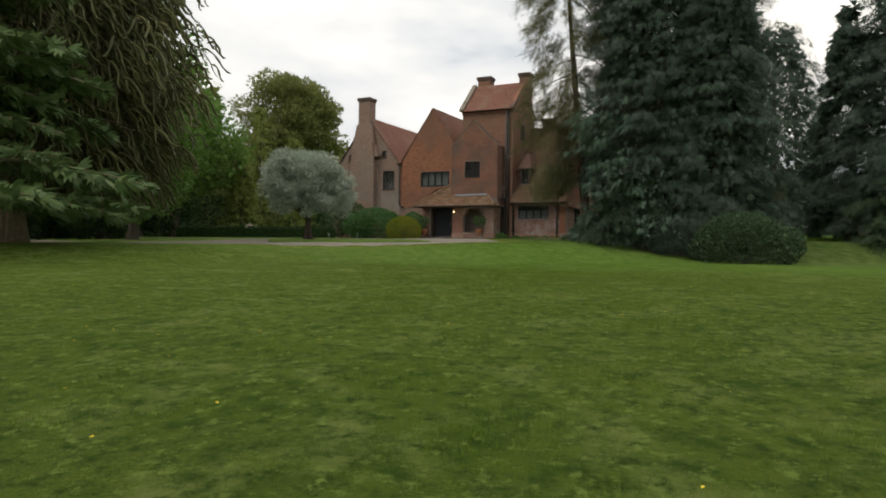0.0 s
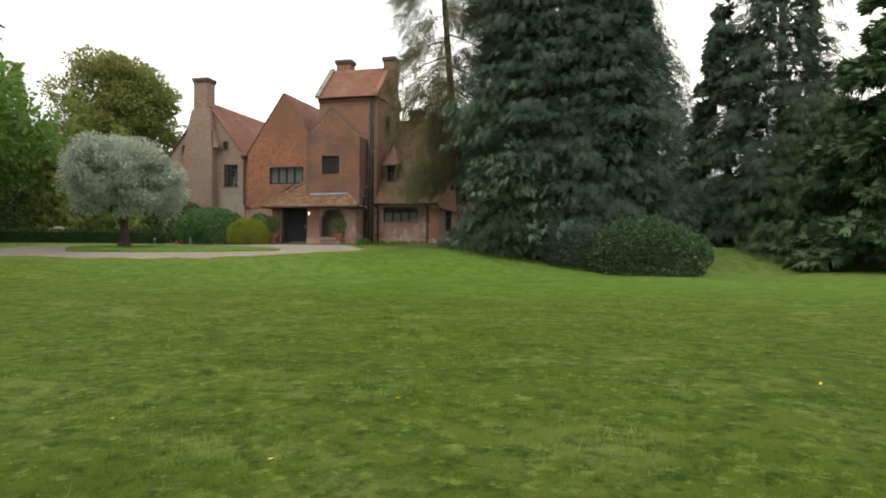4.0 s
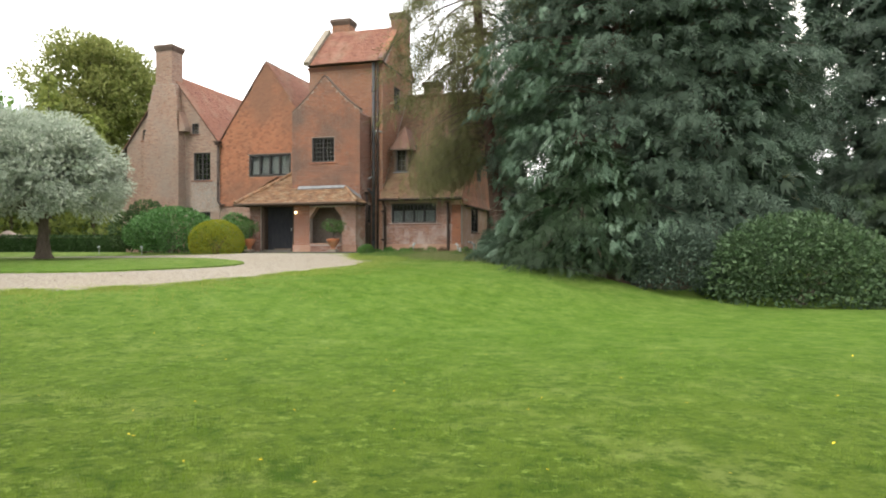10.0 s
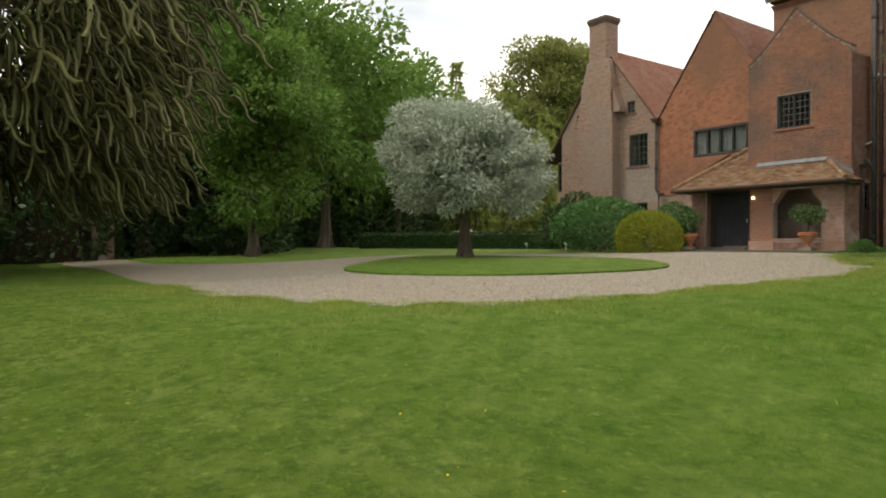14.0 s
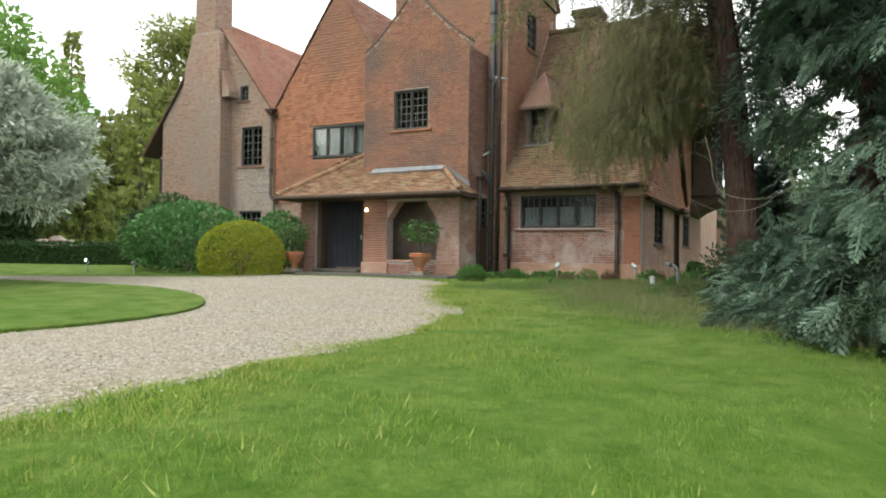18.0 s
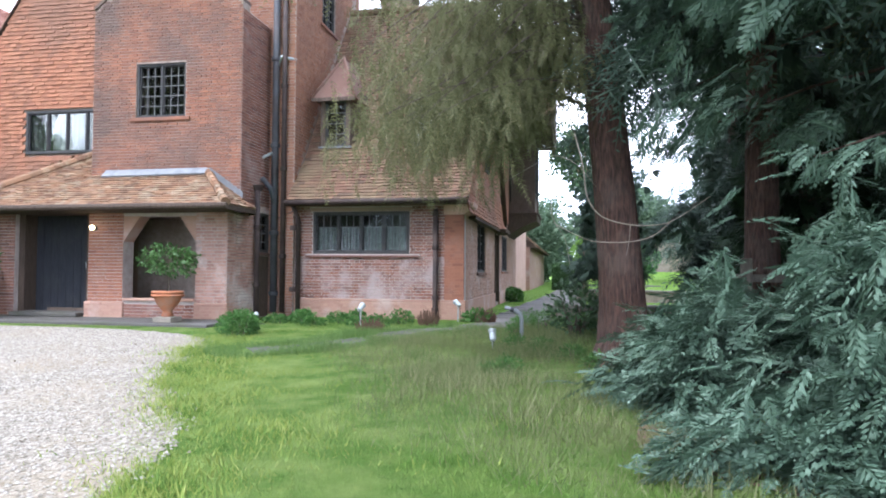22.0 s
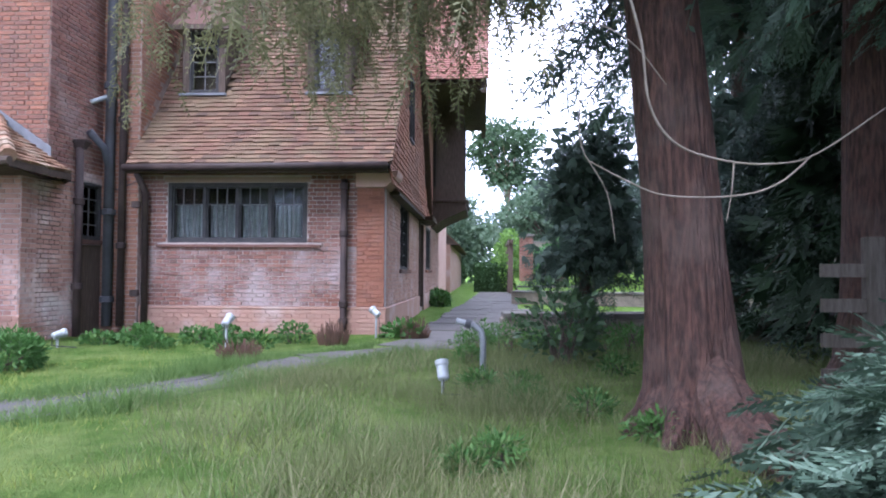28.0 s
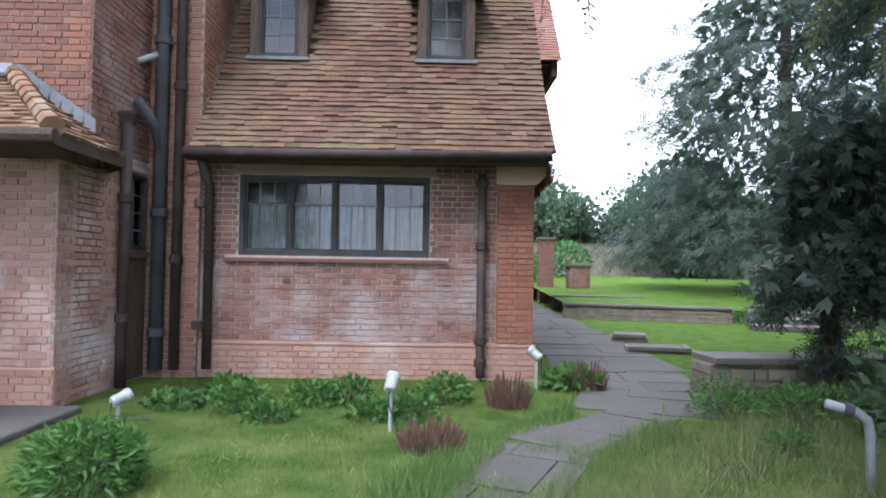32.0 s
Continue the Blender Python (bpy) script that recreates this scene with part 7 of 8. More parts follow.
for k in range(26):
    t = k / 25
    x, y = -30.0 + 1.5 * t, -18.8 - 6 * t
    part("board", Geo().box(x - 0.02, x + 0.02, y - 0.11, y + 0.11, gz(x, y) - 0.05, gz(x, y) + 1.9), M_OAK, fe)

# ---- garden terrace ----
def dry_wall(name, label, x0, y0, x1, y1, h, thick=0.42, cap=True, seed=0):
    """A low wall of coursed rubble under flat coping stones."""
    rr = random.Random(seed)
    w = thing(name, label, "wall")
    p, q = Vector((x0, y0, 0)), Vector((x1, y1, 0))
    d = (q - p).normalized()
    nn = Vector((-d.y, d.x, 0))
    L = (q - p).length
    zb = min(gz(x0, y0), gz(x1, y1))
    core = Geo().slab(p - nn * (thick / 2 - 0.03) + Vector((0, 0, zb - 0.1)), d * L, nn * (thick - 0.06), (0, 0, h + 0.1))
    part("core", core, M_MORTAR, w)
    st = Geo()
    for sgn in (-1, 1):
        z = zb
        while z < zb + h - 0.02:
            c = rr.uniform(0.06, 0.12)
            u = -rr.uniform(0, 0.1)
            while u < L:
                e = rr.uniform(0.14, 0.34)
                a, b_ = max(u, 0) + 0.005, min(u + e, L) - 0.005
                if b_ - a > 0.04:
                    j = rr.uniform(0.015, 0.045)
                    st.slab(p + d * a + nn * sgn * (thick / 2 - 0.03) + Vector((0, 0, z + 0.006)), d * (b_ - a), nn * sgn * j, (0, 0, min(c, zb + h - z) - 0.012))
                u += e
            z += c
    for t_, s_ in ((0, -1), (L, 1)):
        z = zb
        while z < zb + h - 0.02:
            st.slab(p + d * t_ - nn * (thick / 2 - 0.02) + Vector((0, 0, z + 0.006)), nn * (thick - 0.04), d * (s_ * rr.uniform(0.01, 0.03)), (0, 0, 0.085))
            z += 0.1
    tagged(part("stones", st, M_STONE, w), kind="stuff")
    if cap:
        u = 0.0
        while u < L - 0.05:
            e = min(rr.uniform(0.6, 0.95), L - u)
            part("coping_stone", Geo().slab(p + d * (u + 0.004) - nn * (thick / 2 + 0.04) + Vector((0, 0, zb + h)), d * (e - 0.008), nn * (thick + 0.08), (0, 0, 0.06 + rr.uniform(0, 0.008))), M_CAP, w, bevel=0.008)
            u += e
    return w


wr = random.Random(44)
for k in range(9):
    shrub("weed_clump", "rank green weeds in the long grass", wr.uniform(1.2, 2.7), wr.uniform(-6.6, -2.4), 0.17, 0.15, 0.13 + 0.04 * (k % 3), M_PLANT, 630 + k, 240, 0.06, "plant", 0.4, (NARROW_V, LEAF_F))
LITTER = rounded([(3.0, -7.2), (2.75, -8.4), (2.7, -9.3), (3.4, -9.9), (4.4, -10.5), (6.0, -11.6), (8.0, -12.3), (9.0, -11.0), (8.0, -7.5), (5.0, -5.6), (3.6, -6.2)])
tagged(part("bare_earth", draped(LITTER, 0.006), M_SOIL), "brown needle litter under the low cypresses", "ground", kind="structure")
dry_wall("terrace_wall", "low rubble wall with flat coping stones", 1.75, -0.5, 6.5, -0.3, 0.31, 0.5, seed=1)
dry_wall("terrace_wall", "low rubble wall with flat coping stones", 2.45, 10.6, 6.3, 9.1, 0.34, seed=2)
dry_wall("terrace_wall", "low rubble wall with flat coping stones", 7.9, 8.6, 11.5, 7.4, 0.36, seed=3)
dry_wall("terrace_wall", "low rubble wall with flat coping stones", 2.75, 14.2, 5.6, 13.7, 0.42, seed=4)
dry_wall("terrace_wall", "short low kerb wall by the path", 1.95, 3.0, 2.85, 2.8, 0.04, seed=5)
dry_wall("terrace_wall", "short low kerb wall by the path", 2.15, 4.6, 2.7, 4.45, 0.08, seed=6)
for k in range(3):
    st = thing("garden_step", "worn stone garden step", "step", "steps to the upper lawn")
    part("tread", Geo().slab((5.9 + 0.22 * k, 7.1 + 0.6 * k, 0.0), (1.75, -0.42, 0), (0.24, 0.62, 0), (0, 0, 0.12 * (k + 1))), M_CAP, st, bevel=0.015)
ul = Geo()
ul.add([(2.6, 10.8, -0.1), (6.4, 9.3, -0.1), (8.0, 8.8, -0.1), (40, -2, -0.1), (2.6, 10.8, 0.33), (6.4, 9.3, 0.33), (8.0, 8.8, 0.33), (40, -2, 0.33)], [(0, 1, 5, 4), (1, 2, 6, 5), (2, 3, 7, 6)])
ul.add([(2.6, 10.8, 0.33), (6.4, 9.3, 0.33), (8.0, 8.8, 0.33), (40, -2, 0.33), (40, 34, 1.05), (3.4, 34, 1.05)], [(0, 1, 2, 3, 4, 5)])
tagged(part("upper_lawn", ul, M_LAWN), "level upper lawn behind the low walls", "lawn", kind="structure")
gw = thing("garden_wall", "long old brick garden boundary wall", "wall")
part("wall", Geo().box(3.8, 42, 33.0, 33.3, 0.0, 2.85), M_STONE, gw)
bricks_on(brickwork(front(33.0), 3.8, 24, 1.0, 2.84, course=0.15, skip=0.25), M_STONE, gw)
part("coping", Geo().box(3.7, 42, 32.95, 33.35, 2.852, 2.95), M_CAP, gw)
gw = thing("garden_wall", "low dark brick boundary wall beyond the lawn", "wall")
part("wall", Geo().slab((17.5, 3.5, -1.2), (28, -6, 0), (0.1, 0.3, 0), (0, 0, 1.4)), M_BRICK_SOOT, gw)
part("coping", Geo().slab((17.5, 3.5, 0.2), (28, -6, 0), (0.1, 0.3, 0), (0, 0, 0.08)), M_CAP, gw)
for x, y, h, s in ((3.4, 19.5, 2.4, 0.55), (4.6, 19.0, 1.35, 0.8)):
    zb = 0.1
    p = thing("brick_pier", "square red brick garden pier with stone cap", "pier", "garden piers")
    part("shaft", Geo().box(x - s / 2, x + s / 2, y - s / 2, y + s / 2, zb - 0.2, zb + h), M_MORTAR, p)
    bricks_on(brickwork(front(y - s / 2), x - s / 2, x + s / 2, zb, zb + h) + brickwork(lambda u, d, z: (x - s / 2 + d, u, z), y - s / 2, y + s / 2, zb, zb + h), M_BRICK, p)
    part("cap", Geo().box(x - s / 2 - 0.06, x + s / 2 + 0.06, y - s / 2 - 0.06, y + s / 2 + 0.06, zb + h, zb + h + 0.09), M_CAP, p, bevel=0.015)
per = thing("pergola", "old timber pergola wreathed in leaves", "pergola")
for k in range(5):
    part("post", Geo().box(2.7, 2.9, 21 + k * 1.6, 21.2 + k * 1.6, 0, 2.3), M_OAK_GREY, per)
part("beam", Geo().box(2.7, 2.9, 20.8, 28.0, 2.302, 2.45), M_OAK_GREY, per)
shrub("climbing_plant", "bright green climber over the pergola", 2.9, 25.0, 0.8, 2.6, 3.1, M_BROAD, 261, 1500, 0.2)
shrub("garden_shrub", "dark shrub by the garden wall", 5.5, 29, 2.2, 1.6, 2.8, M_RHODO, 262, 1600, 0.25)
for k in range(9):
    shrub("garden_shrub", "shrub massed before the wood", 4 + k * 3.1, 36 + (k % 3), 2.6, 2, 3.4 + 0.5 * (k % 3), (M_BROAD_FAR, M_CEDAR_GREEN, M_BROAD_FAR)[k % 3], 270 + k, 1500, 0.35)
shrub("garden_shrub", "green shrub against the house", 0.35, 8.6, 0.3, 0.5, 0.5, M_PLANT, 281, 500, 0.12)
cloaked("dark_conifer", "dark feathery conifer beyond the leaning trunk", 9.6, 1.2, 9.5, 2.5, 289, M_CEDAR, 230, 30, 0.36, 0.03, 0.5, 0.3, 0.2, cs=0.7, fill=2500)
cloaked("dark_yew", "dark yew thicket behind the leaning trunk", 5.9, -1.9, 4.6, 1.2, 288, M_YEW_DARK, 120, 34, 0.26, 0.04, 0.5, 0.2, 0.1, cs=0.5, fill=900)
cypress("terrace_yew", "dark spreading yew on the terrace", 7.0, 1.4, 8.5, 1.7, 283, 4500, M_CEDAR, 0.3, SPRAY, 0.24, trunk_r=0.16, hang=0.9, shape=0.4)
cypress("dark_conifer", "dark feathery conifer behind the leaning trunk", 5.4, 0.6, 12.5, 1.5, 287, 5200, M_CEDAR, 0.34, SPRAY, 0.10, trunk_r=0.12, bark=M_BARK, hang=1.0, shape=0.35, fill=5000)
yew = cypress("young_yew", "dark ragged yew standing before the low wall", 2.85, -0.95, 2.6, 0.5, 285, 2200, M_CEDAR, 0.22, SPRAY, 0.33, trunk_r=0.09, hang=0.7, shape=0.5, top_r=0.2, fill=1500)
rng = np.random.default_rng(286)
pos = np.stack([2.85 + rng.normal(0, 0.13, 700), -0.95 + rng.normal(0, 0.13, 700), rng.uniform(0.1, 1.6, 700)], 1)
crown("lower_foliage", yew, M_CEDAR, SPRAY, pos, unit(rng.normal(0, 1, (700, 3)) + np.array((0, 0, -0.3))), 0.16, rng, 0.4)
shrub("rose_bush", "straggly rose bush at the path", 2.3, -3.05, 0.5, 0.4, 0.9, M_CEDAR_GREEN, 284, 420, 0.10, inner=0.3)
for k in range(12):
    shrub("weed_clump", "rank green weeds in the long grass", 1.35 + 0.22 * k + 0.1 * math.sin(k * 5), -1.9 + 0.42 * math.sin(k * 2.3), 0.3, 0.26, 0.24 + 0.08 * (k % 3), M_PLANT, 600 + k, 330, 0.06, "plant", 0.5, (NARROW_V, LEAF_F))

# flagged path from the lawn round the corner
PATHWAY = [(-2.0, -5.45), (-1.5, -5.05), (-0.9, -4.2), (-0.3, -2.9), (0.75, -1.75), (1.15, -0.6), (1.25, 0.8), (1.35, 2.6), (1.45, 5.0), (1.6, 8.0), (1.8, 12.0), (2.0, 17.0), (2.2, 24.0)]
pw = thing("flagged_path", "worn grey flagstone path curving round the house", "path", kind="structure")
rf = random.Random(77)
for i in range(len(PATHWAY) - 1):
    p, q = Vector((*PATHWAY[i], 0)), Vector((*PATHWAY[i + 1], 0))
    d = (q - p).normalized()
    nn = Vector((-d.y, d.x, 0))
    L, u = (q - p).length, 0.0
    half = 0.33 if i < 4 else (0.62 if i < 6 else 0.8)
    while u < L - 0.1:
        e = min(rf.uniform(0.45, 0.8), L - u)
        cut = rf.uniform(-0.2, 0.2)
        for a, b_ in ((-half + rf.uniform(-0.06, 0.03), cut - 0.006), (cut + 0.006, half + rf.uniform(-0.03, 0.06))):
            cs = [p + d * (u + 0.006 + rf.uniform(0, 0.02)) + nn * a, p + d * (u + e - 0.006) + nn * a, p + d * (u + e - 0.006 - rf.uniform(0, 0.02)) + nn * b_, p + d * (u + 0.006) + nn * b_]
            zf = 0.006 + rf.uniform(0, 0.008)
            cs = [Vector((c_.x, c_.y, gz(c_.x, c_.y) + zf)) for c_ in cs]
            part("flagstone", Geo().prism([c_ - Vector((0, 0, 0.05)) for c_ in cs], (0, 0, 0.05)), M_FLAG, pw)
        u += e


# ---- small things ----
def pot_tree(x, y, z):
    """A clipped bay in a terracotta urn on a foot."""
    p = thing("potted_bay_tree", "clipped bay tree in a terracotta urn", "potted plant", "bay trees by the door", at=(0, 0, 0))
    part("urn", Geo().lathe(x, y, [(0.10, z), (0.14, z + 0.02), (0.09, z + 0.10), (0.13, z + 0.16), (0.24, z + 0.30), (0.29, z + 0.42), (0.31, z + 0.50), (0.34, z + 0.51), (0.34, z + 0.56), (0.29, z + 0.565), (0.28, z + 0.5)], 28), M_TERRACOTTA, p, "round terracotta urn", smooth=True)
    part("rim", Geo().lathe(x, y, [(0.325, z + 0.44), (0.345, z + 0.455), (0.345, z + 0.475), (0.325, z + 0.49)], 40, 0.03), M_TERRACOTTA, p)
    part("soil", Geo().lathe(x, y, [(0.02, z + 0.52), (0.27, z + 0.52), (0.26, z + 0.535)], 20), M_SOIL, p)
    part("stem", Geo().tube([(x, y, z + 0.5), (x + 0.02, y, z + 0.8), (x, y, z + 1.15)], [0.03, 0.025, 0.02], 7), M_BARK, p)
    part("plinth", Geo().box(x - 0.22, x + 0.22, y - 0.22, y + 0.22, z - 0.12, z), M_STONE, p, bevel=0.012)
    rng = np.random.default_rng(int(1000 + x * 10))
    pos, d = lumps(rng, 620, (x, y, z + 1.22), (0.6, 0.6, 0.36), 0.2, 14)
    crown("leaves", p, M_BAYLEAF, (LEAF_V, LEAF_F), pos, d, 0.11, rng, 0.7)
    p.scale = (0.82, 0.82, 0.82)
    p.location = (x * 0.18, y * 0.18, (z - 0.12) * 0.18)


pot_tree(-4.95, -2.8, 0.178)
pot_tree(-8.98, -2.85, 0.178)


def spot_lamp(x, y, h, yaw, up=35):
    """A garden spotlight: spike, knuckle, cylindrical head and glass."""
    z = gz(x, y)
    s = thing("garden_spotlight", "galvanised garden spotlight on a ground spike", "lamp", "garden spotlights")
    part("spike", Geo().tube([(x, y, z - 0.05), (x, y, z + h)], 0.016, 8), M_METAL, s)
    d = Vector((math.cos(radians(yaw)) * math.cos(radians(up)), math.sin(radians(yaw)) * math.cos(radians(up)), math.sin(radians(up))))
    c = Vector((x, y, z + h + 0.03))
    part("knuckle", Geo().tube([c - Vector((0, 0, 0.04)), c], 0.028, 8), M_METAL, s)
    part("head", Geo().tube([c - d * 0.06, c - d * 0.045, c + d * 0.05, c + d * 0.065, c + d * 0.10], [0.034, 0.046, 0.046, 0.055, 0.055], 14), M_METAL, s)
    part("glass", Geo().tube([c + d * 0.101, c + d * 0.104], 0.048, 14), M_GLASS, s)
    part("cable", Geo().tube([c - d * 0.06, c - d * 0.07 - Vector((0, 0, 0.1)), Vector((x + 0.06, y - 0.05, z + 0.02)), Vector((x + 0.3, y - 0.1, z + 0.015))], 0.006, 5), M_FRAME, s)


spot_lamp(-1.42, -2.5, 0.32, 80)
spot_lamp(-0.02, -0.55, 0.32, 150)
spot_lamp(-3.62, -2.15, 0.12, 60, 15)
spot_lamp(1.15, -4.65, 0.15, 110, 65)
for x, y in ((-12.9, -5.0), (-15.5, -4.6)):
    spot_lamp(x, y, 0.25, -60)


def cut_stump(x, y, r, h, seed):
    """A plant cut down to a bundle of dry stems."""
    rr = random.Random(seed)
    s = thing("cut_stump", "bundle of dry brown stems cut near the ground", "stump", "cut-down shrubs")
    g, z = Geo(), gz(x, y)
    for k in range(170):
        a, q = rr.uniform(0, 6.28), r * rr.random() ** 0.5
        px, py = x + math.cos(a) * q, y + math.sin(a) * q
        g.tube([(px, py, z - 0.03), (px + math.cos(a) * 0.05 + rr.gauss(0, .02), py + math.sin(a) * 0.05 + rr.gauss(0, .02), z + h * (1 - 0.5 * (q / r) ** 2) * rr.uniform(0.35, 0.95))], [0.011, 0.005], 4)
    tagged(part("dry_stem_mass", g, M_STUMP, s), kind="stuff")


cut_stump(-0.42, -1.5, 0.17, 0.36, 1)
cut_stump(0.5, -0.5, 0.2, 0.36, 2)
cut_stump(-1.12, -2.95, 0.2, 0.26, 3)
vp = thing("vent_pipe", "bent grey plastic pipe standing in the grass", "pipe")
part("pipe", Geo().tube([(1.47, -3.68, -0.15), (1.47, -3.68, 0.3), (1.45, -3.68, 0.38), (1.38, -3.68, 0.43), (1.22, -3.66, 0.47)], 0.03, 12), M_PLASTIC, vp, smooth=True)
part("collar", Geo().tube([(1.36, -3.68, 0.435), (1.31, -3.675, 0.447)], 0.042, 12), M_PIPE_GREY, vp)
gt = thing("field_gate", "old grey wooden gate under the trees", "gate")
for x in (4.3, 5.65):
    part("post", Geo().box(x, x + 0.12, -4.9, -4.78, -0.3, 1.2), M_DEADWOOD, gt, bevel=0.01)
for k in range(4):
    part("rail", Geo().box(3.98, 5.65, -4.86, -4.82, 0.12 + k * 0.26, 0.22 + k * 0.26), M_DEADWOOD, gt)
cb = thing("wall_cable", "thin cable clipped along the house front", "cable")
part("cable", Geo().tube([(-4.5, BY - 0.62, 2.18), (-4.33, -1.95, 2.12), (-4.26, -1.2, 2.14), (-4.26, -0.5, 2.2), (-4.0, -0.2, 2.14), (-3.7, -0.15, 2.28)], 0.008, 5), M_FRAME, cb)

# ---- grass ----
BL_V = np.array([(-0.06, 0, 0), (0.06, 0, 0), (0.0, 0.35, 1.0)])
BL_F = np.array([(0, 1, 2)])


def grass(name, label, n, box, keep, size, material, seed, lean=0.45, wide=1.0):
    rng = np.random.default_rng(seed)
    x, y = rng.uniform(box[0], box[1], n), rng.uniform(box[2], box[3], n)
    ok = keep(x, y, rng)
    grass_at(name, label, x[ok], y[ok], rng, size, material, lean, wide)


def grass_at(name, label, x, y, rng, size, material, lean=0.45, wide=1.0):
    """Grass blades standing at the given places."""
    m = len(x)
    pos = np.stack([x, y, ground(x, y) - 0.005], 1)
    a = rng.uniform(0, 2 * np.pi, m)
    s = (size * rng.uniform(0.5, 1.35, m) * (1 + 0.45 * np.sin(x * 3.1 + 2 * np.sin(y * 1.3)) * np.cos(y * 2.7 - x)))[:, None]
    az = unit(np.stack([rng.normal(0, lean, m), rng.normal(0, lean, m), np.ones(m)], 1)) * s
    ax = np.stack([np.cos(a), np.sin(a), 0 * a], 1) * s * wide
    ay = np.stack([-np.sin(a), np.cos(a), 0 * a], 1) * s
    v, f = scatter(BL_V, BL_F, pos, ax, ay, az)
    tagged(new(name, fast_mesh(name, v, f, material)), label, "grass", kind="stuff")


WALK = ((12.6, -43.4), (9.3, -35.3), (7.1, -28.1), (5.4, -25.0), (4.6, -20.6), (3.0, -16.8), (2.1, -13.0), (1.5, -10.2), (-1.1, -7.7), (-1.8, -4.5))


def off_walk(x, y):
    best = np.full(x.shape, 1e9)
    for (x0, y0), (x1, y1) in zip(WALK, WALK[1:]):
        t = np.clip(((x - x0) * (x1 - x0) + (y - y0) * (y1 - y0)) / ((x1 - x0) ** 2 + (y1 - y0) ** 2), 0, 1)
        best = np.minimum(best, np.hypot(x - x0 - t * (x1 - x0), y - y0 - t * (y1 - y0)))
    return best


def in_loop(loop, x, y):
    hit = np.zeros(x.shape, bool)
    for i in range(len(loop)):
        (x0, y0), (x1, y1) = loop[i - 1], loop[i]
        c = (y0 > y) != (y1 > y)
        hit ^= c & (x < (x1 - x0) * (y - y0) / (y1 - y0 + 1e-12) + x0)
    return hit


def on_path(x, y):
    best = np.zeros(x.shape, bool)
    for i, ((x0, y0), (x1, y1)) in enumerate(zip(PATHWAY, PATHWAY[1:])):
        t = np.clip(((x - x0) * (x1 - x0) + (y - y0) * (y1 - y0)) / ((x1 - x0) ** 2 + (y1 - y0) ** 2), 0, 1)
        best |= np.hypot(x - x0 - t * (x1 - x0), y - y0 - t * (y1 - y0)) < ((0.20, 0.22, 0.23, 0.30)[i] if i < 4 else 0.62)
    return best


def lawn_keep(x, y, rng):
    d = off_walk(x, y)
    return (rng.random(len(x)) < np.clip(1.25 * np.exp(-d / 3.2), 0, 1)) & ~in_loop(DRIVE, x, y) & ~on_path(x, y) & (y < -0.1) & ~((x < -3.8) & (y > -3.3)) & ~(in_loop(LITTER, x, y) & (rng.random(len(x)) < 0.45))


grass("lawn_grass", "short mown grass blades", 1000000, (-8, 20, -46, -17), lawn_keep, 0.038, M_BLADE, 301)
grass("pale_grass", "paler worn grass before the house", 800000, (-4, 12, -20, -0.05), lambda x, y, rng: lawn_keep(x, y, rng) & (rng.random(len(x)) < step(-20, -15, y)), 0.038, M_BLADE, 304)


def long_keep(x, y, rng):
    w = step(-9.6, -7.8, y + 0.4 * x) * step(-0.9, 0.9, x + 0.45 * (y + 6.5)) * (1 - step(4.5, 6.5, x)) * (0.35 + 0.65 * step(-0.3, 0.5, np.sin(x * 2.1 + y) * np.cos(y * 1.7 - x)))
    edge = np.interp(y, [q[1] for q in PATHWAY[:6]], [q[0] for q in PATHWAY[:6]])
    return (rng.random(len(x)) < w) & ~on_path(x, y) & ((y < -5.2) | (x > edge)) & (y < -0.7) & ~(in_loop(LITTER, x, y) & (rng.random(len(x)) < 0.35))


grass("long_grass", "long seeding meadow grass under the cypress", 300000, (-2.5, 6.5, -11.5, -0.8), long_keep, 0.15, M_BLADE_LONG, 302, 0.6, 0.26)
grass("grass_tufts", "lush green tufts in the long grass", 260000, (-3.0, 6.5, -11.5, -0.8), lambda x, y, rng: long_keep(x, y, rng) & (np.sin(x * 1.7 + 1.3 * np.sin(y * 1.1)) * np.cos(y * 2.3 + x) > 0.35), 0.085, M_BLADE_TUFT, 306, 0.5, 0.6)
grass("drive_edge_grass", "ragged grass along the gravel's edge", 60000, (-24, 0, -22, -3), lambda x, y, rng: in_loop(ISLAND, x, y), 0.06, M_BLADE, 303)


def along_drive(n, rng, inward, outward):
    """Places strewn along the drive's house-side edge, thinning out to either side."""
    e = np.array(DRIVE)
    e0, e1 = e, np.roll(e, -1, 0)
    ok = (e0[:, 0] > -9) & (e0[:, 1] < -4.1)
    e0, e1 = e0[ok], e1[ok]
    ln = np.hypot(*(e1 - e0).T)
    k = rng.choice(len(e0), n, p=ln / ln.sum())
    d = (e1 - e0)[k] / ln[k][:, None]
    h = rng.exponential(1.0, n) * np.where(rng.random(n) < 0.72, outward, -inward)
    p = e0[k] + (e1 - e0)[k] * rng.random((n, 1))
    h = h * (0.75 + 0.5 * np.sin(p[:, 0] * 4.1 + p[:, 1] * 2.3) + 0.3 * np.sin(p[:, 1] * 9.7 - p[:, 0] * 3))
    p = p + np.stack([-d[:, 1], d[:, 0]], 1) * h[:, None] * EDGE_SIDE
    return p[:, 0], p[:, 1]


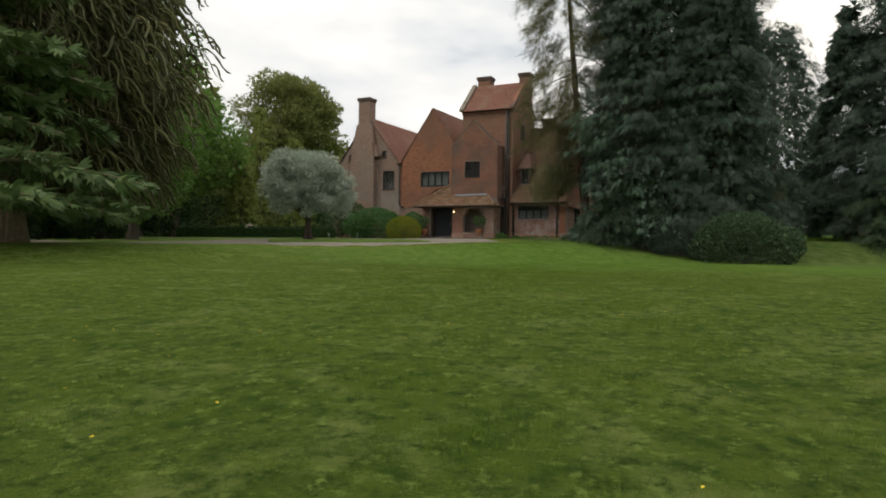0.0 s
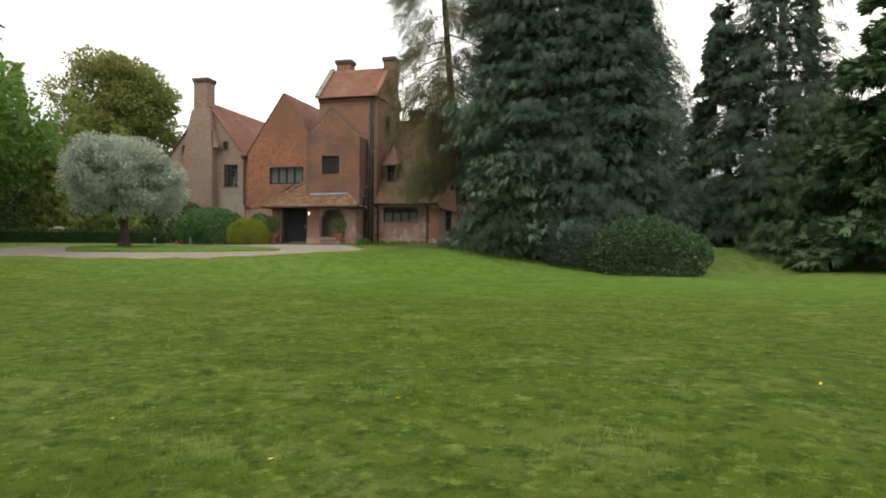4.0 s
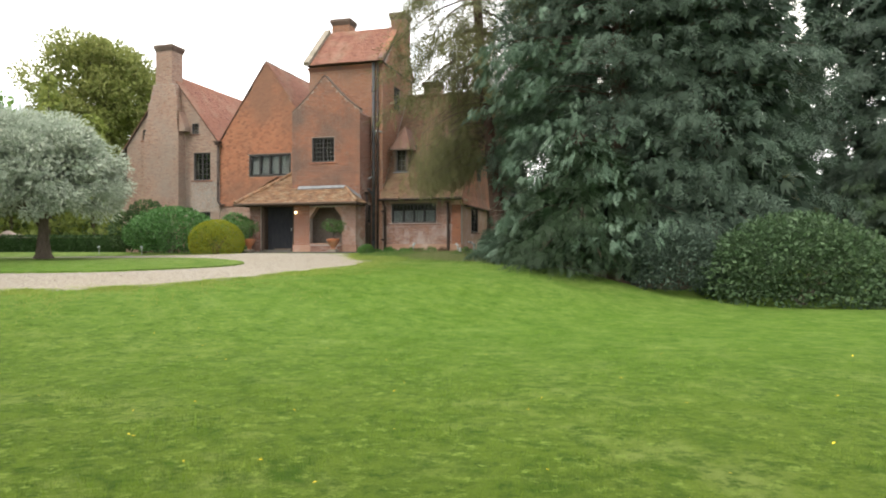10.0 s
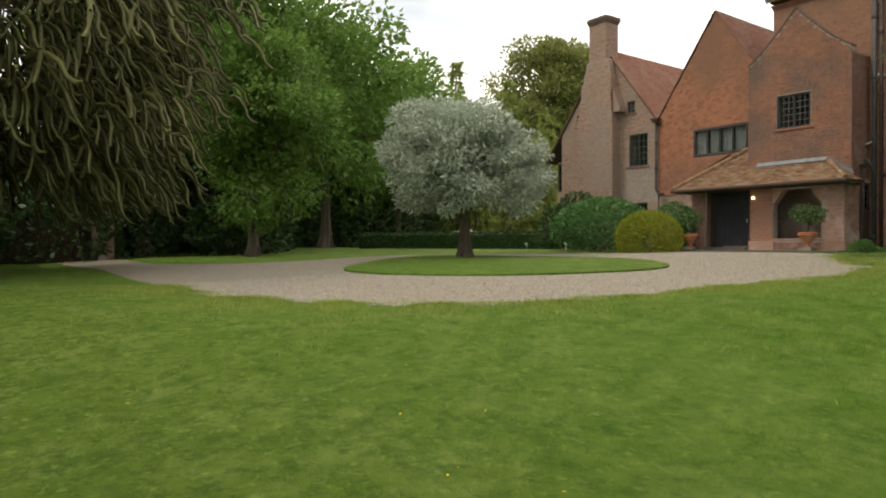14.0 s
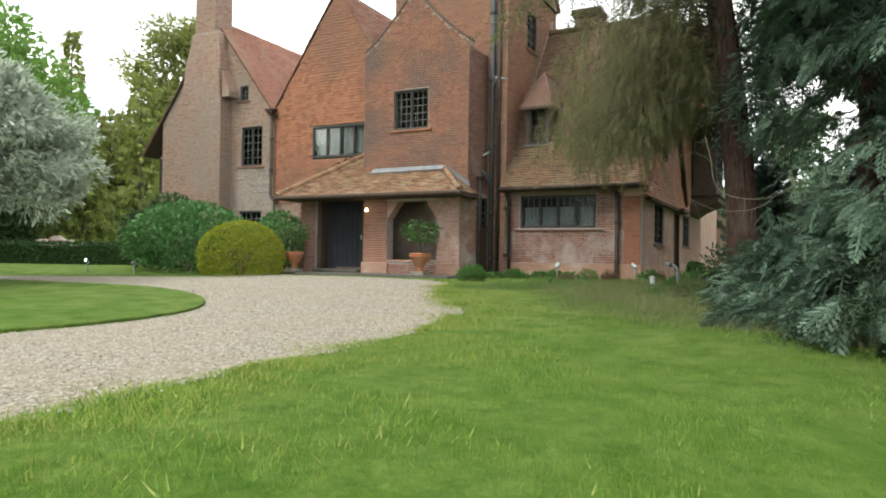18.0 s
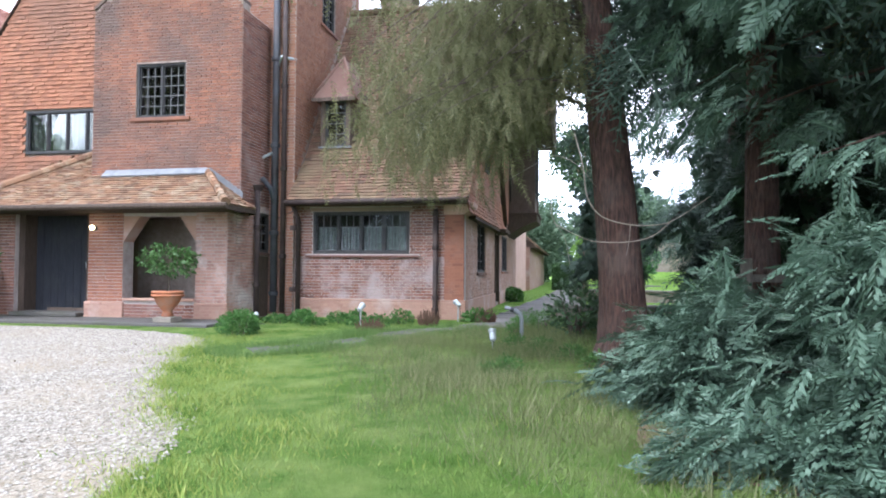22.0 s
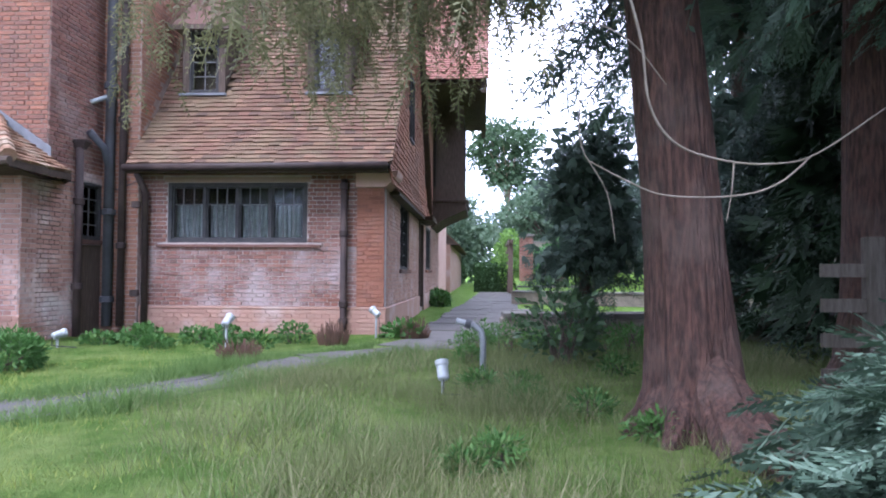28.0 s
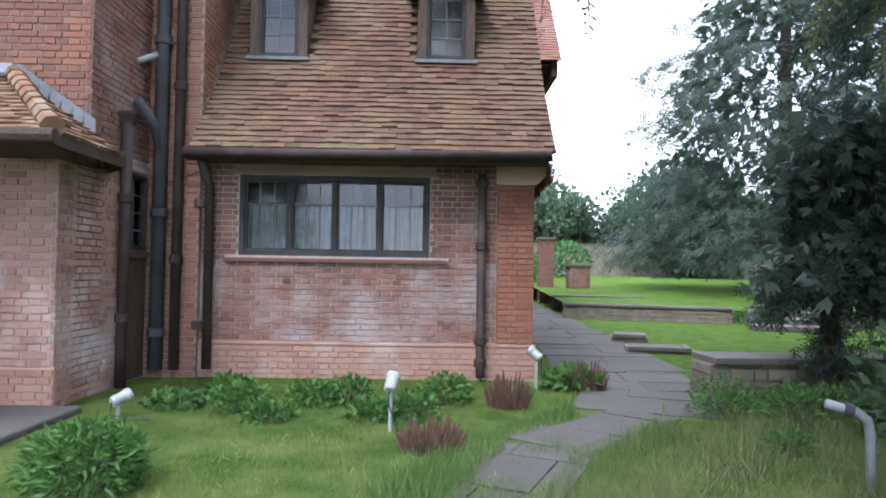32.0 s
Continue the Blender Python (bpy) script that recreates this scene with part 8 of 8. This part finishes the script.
EDGE_SIDE = 1.0 if sum(p[0] * q[1] - q[0] * p[1] for p, q in zip(DRIVE, DRIVE[1:] + DRIVE[:1])) < 0 else -1.0
rng = np.random.default_rng(308)
grass_at("drive_fringe", "ragged grass creeping over the gravel's edge", *along_drive(34000, rng, 0.10, 0.16), rng, 0.05, M_BLADE, 0.6, 1.2)
grass_at("drive_verge", "dry yellowish grass beside the gravel", *along_drive(60000, rng, 0.12, 0.75), rng, 0.055, M_BLADE_DRY, 0.7, 1.2)


def by_path(x, y, rng):
    near_ = np.zeros(x.shape, bool)
    for (x0, y0), (x1, y1) in zip(PATHWAY[:5], PATHWAY[1:5]):
        t = np.clip(((x - x0) * (x1 - x0) + (y - y0) * (y1 - y0)) / ((x1 - x0) ** 2 + (y1 - y0) ** 2), 0, 1)
        d = np.hypot(x - x0 - t * (x1 - x0), y - y0 - t * (y1 - y0))
        near_ |= (d > 0.22) & (d < 0.6)
    return near_ & ~on_path(x, y)


grass("path_edge_grass", "ragged grass leaning over the flagstones", 90000, (-3.2, 1.8, -6.4, -1.4), by_path, 0.125, M_BLADE_TUFT, 307, 0.5, 0.4)


def over_path(x, y, rng):
    d = np.abs((x + 0.9) * 0.78 - (y + 4.2) * 0.62)
    along = (x + 0.9) * 0.62 + (y + 4.2) * 0.78
    return (d < 0.42) & (along > -0.1) & (along < 1.5) & (rng.random(len(x)) < 0.12 + 0.75 * step(-0.2, 0.5, np.sin(along * 5.3) + 0.4 * np.sin(x * 9)))


grass("path_overgrowth", "tousled grass grown over the flagstones", 40000, (-2.2, 0.8, -5.6, -2.4), over_path, 0.07, M_BLADE_TUFT, 311, 0.6, 0.4)
rng = np.random.default_rng(305)
fl = rng.uniform((-4, -42), (16, -20), (260, 2))
tv, tf = scatter(LEAF_V * np.array((1, 1, 1)), LEAF_F, np.stack([fl[:, 0], fl[:, 1], ground(fl[:, 0], fl[:, 1]) + 0.05], 1), *[q * 0.035 for q in flat_frames(rng, unit(rng.normal(0, 1, (260, 3)) * np.array((1, 1, 0.1))), 0.1)])
tagged(new("buttercups", fast_mesh("buttercups", tv, tf, M_YELLOW)), "small yellow flowers dotted in the lawn", "flowers", kind="stuff")

# loose stones and fallen leaves on the gravel
rng = np.random.default_rng(309)
q = rng.uniform((-9, -20.6), (-0.4, -3.6), (60000, 2))
q = q[in_loop(DRIVE, q[:, 0], q[:, 1]) & ~in_loop(ISLAND, q[:, 0], q[:, 1])]
q = np.concatenate([q, np.stack(along_drive(2500, rng, 0.2, 0.035), 1)])
m = len(q)
PEB_V = np.array([(-1, -0.7, 0), (0.9, -0.8, 0), (1, 0.8, 0), (-0.8, 0.9, 0), (0.1, 0, 0.8)])
PEB_F = np.array([(0, 1, 4), (1, 2, 4), (2, 3, 4), (3, 0, 4)])
a, sc = rng.uniform(0, 6.28, m), rng.uniform(0.006, 0.017, m)[:, None]
ax, up_ = np.stack([np.cos(a), np.sin(a), 0 * a], 1), np.tile(np.array((0, 0, 1.0)), (m, 1))
v, f = scatter(PEB_V, PEB_F, np.stack([q[:, 0], q[:, 1], ground(q[:, 0], q[:, 1]) + 0.010], 1), ax * sc, np.cross(up_, ax) * sc, up_ * sc)
tagged(new("loose_gravel", fast_mesh("loose_gravel", v, f, M_PEBBLE)), "loose pale and tan stones lying on the drive", "gravel", kind="stuff")
q = rng.uniform((-9, -20.6), (-0.4, -3.6), (1500, 2))
q = q[in_loop(DRIVE, q[:, 0], q[:, 1]) & (np.sin(q[:, 0] * 1.3) * np.cos(q[:, 1] * 1.1) + rng.normal(0, 0.5, len(q)) > 0.2)]
v, f = scatter(LEAF_V, LEAF_F, np.stack([q[:, 0], q[:, 1], ground(q[:, 0], q[:, 1]) + 0.022], 1), *[k * 0.045 for k in flat_frames(rng, unit(rng.normal(0, 1, (len(q), 3)) * np.array((1, 1, 0.15))), 0.15)])
tagged(new("fallen_leaves", fast_mesh("fallen_leaves", v, f, M_SOIL)), "brown fallen leaves scattered over the gravel", "leaves", kind="stuff")

# ---- bricks and tiles of the wing, one by one ----
wing_pieces = brickwork(F0, WX0, WX1 - 0.4, 0.41, 2.46, [wing_hole, (-3.46, -0.95, 1.28, 1.34), (-3.36, -1.11, 2.27, 2.36)])
low_course = [p for p in wing_pieces if p[0][0][2] < 1.28]
singles = [p for p in low_course if p[0][0][0] > -3.0][:300]
chosen = {id(p) for p in singles}
bricks_on([p for p in low_course if id(p) not in chosen], M_BRICK_CHALK, holed_wing)
bricks_on([p for p in wing_pieces if p[0][0][2] >= 1.28], M_BRICK, holed_wing)
for v0, f0 in singles:
    me = Geo().add(v0, f0).mesh("brick", M_BRICK_CHALK)
    new("brick", me).parent = holed_wing
near = wing_tiles[:300]
tiles_on(wing_tiles[300:], M_TILE, roof_core)
for v0, f0 in near:
    new("tile", Geo().add(v0, f0).mesh("tile", M_TILE)).parent = roof_core
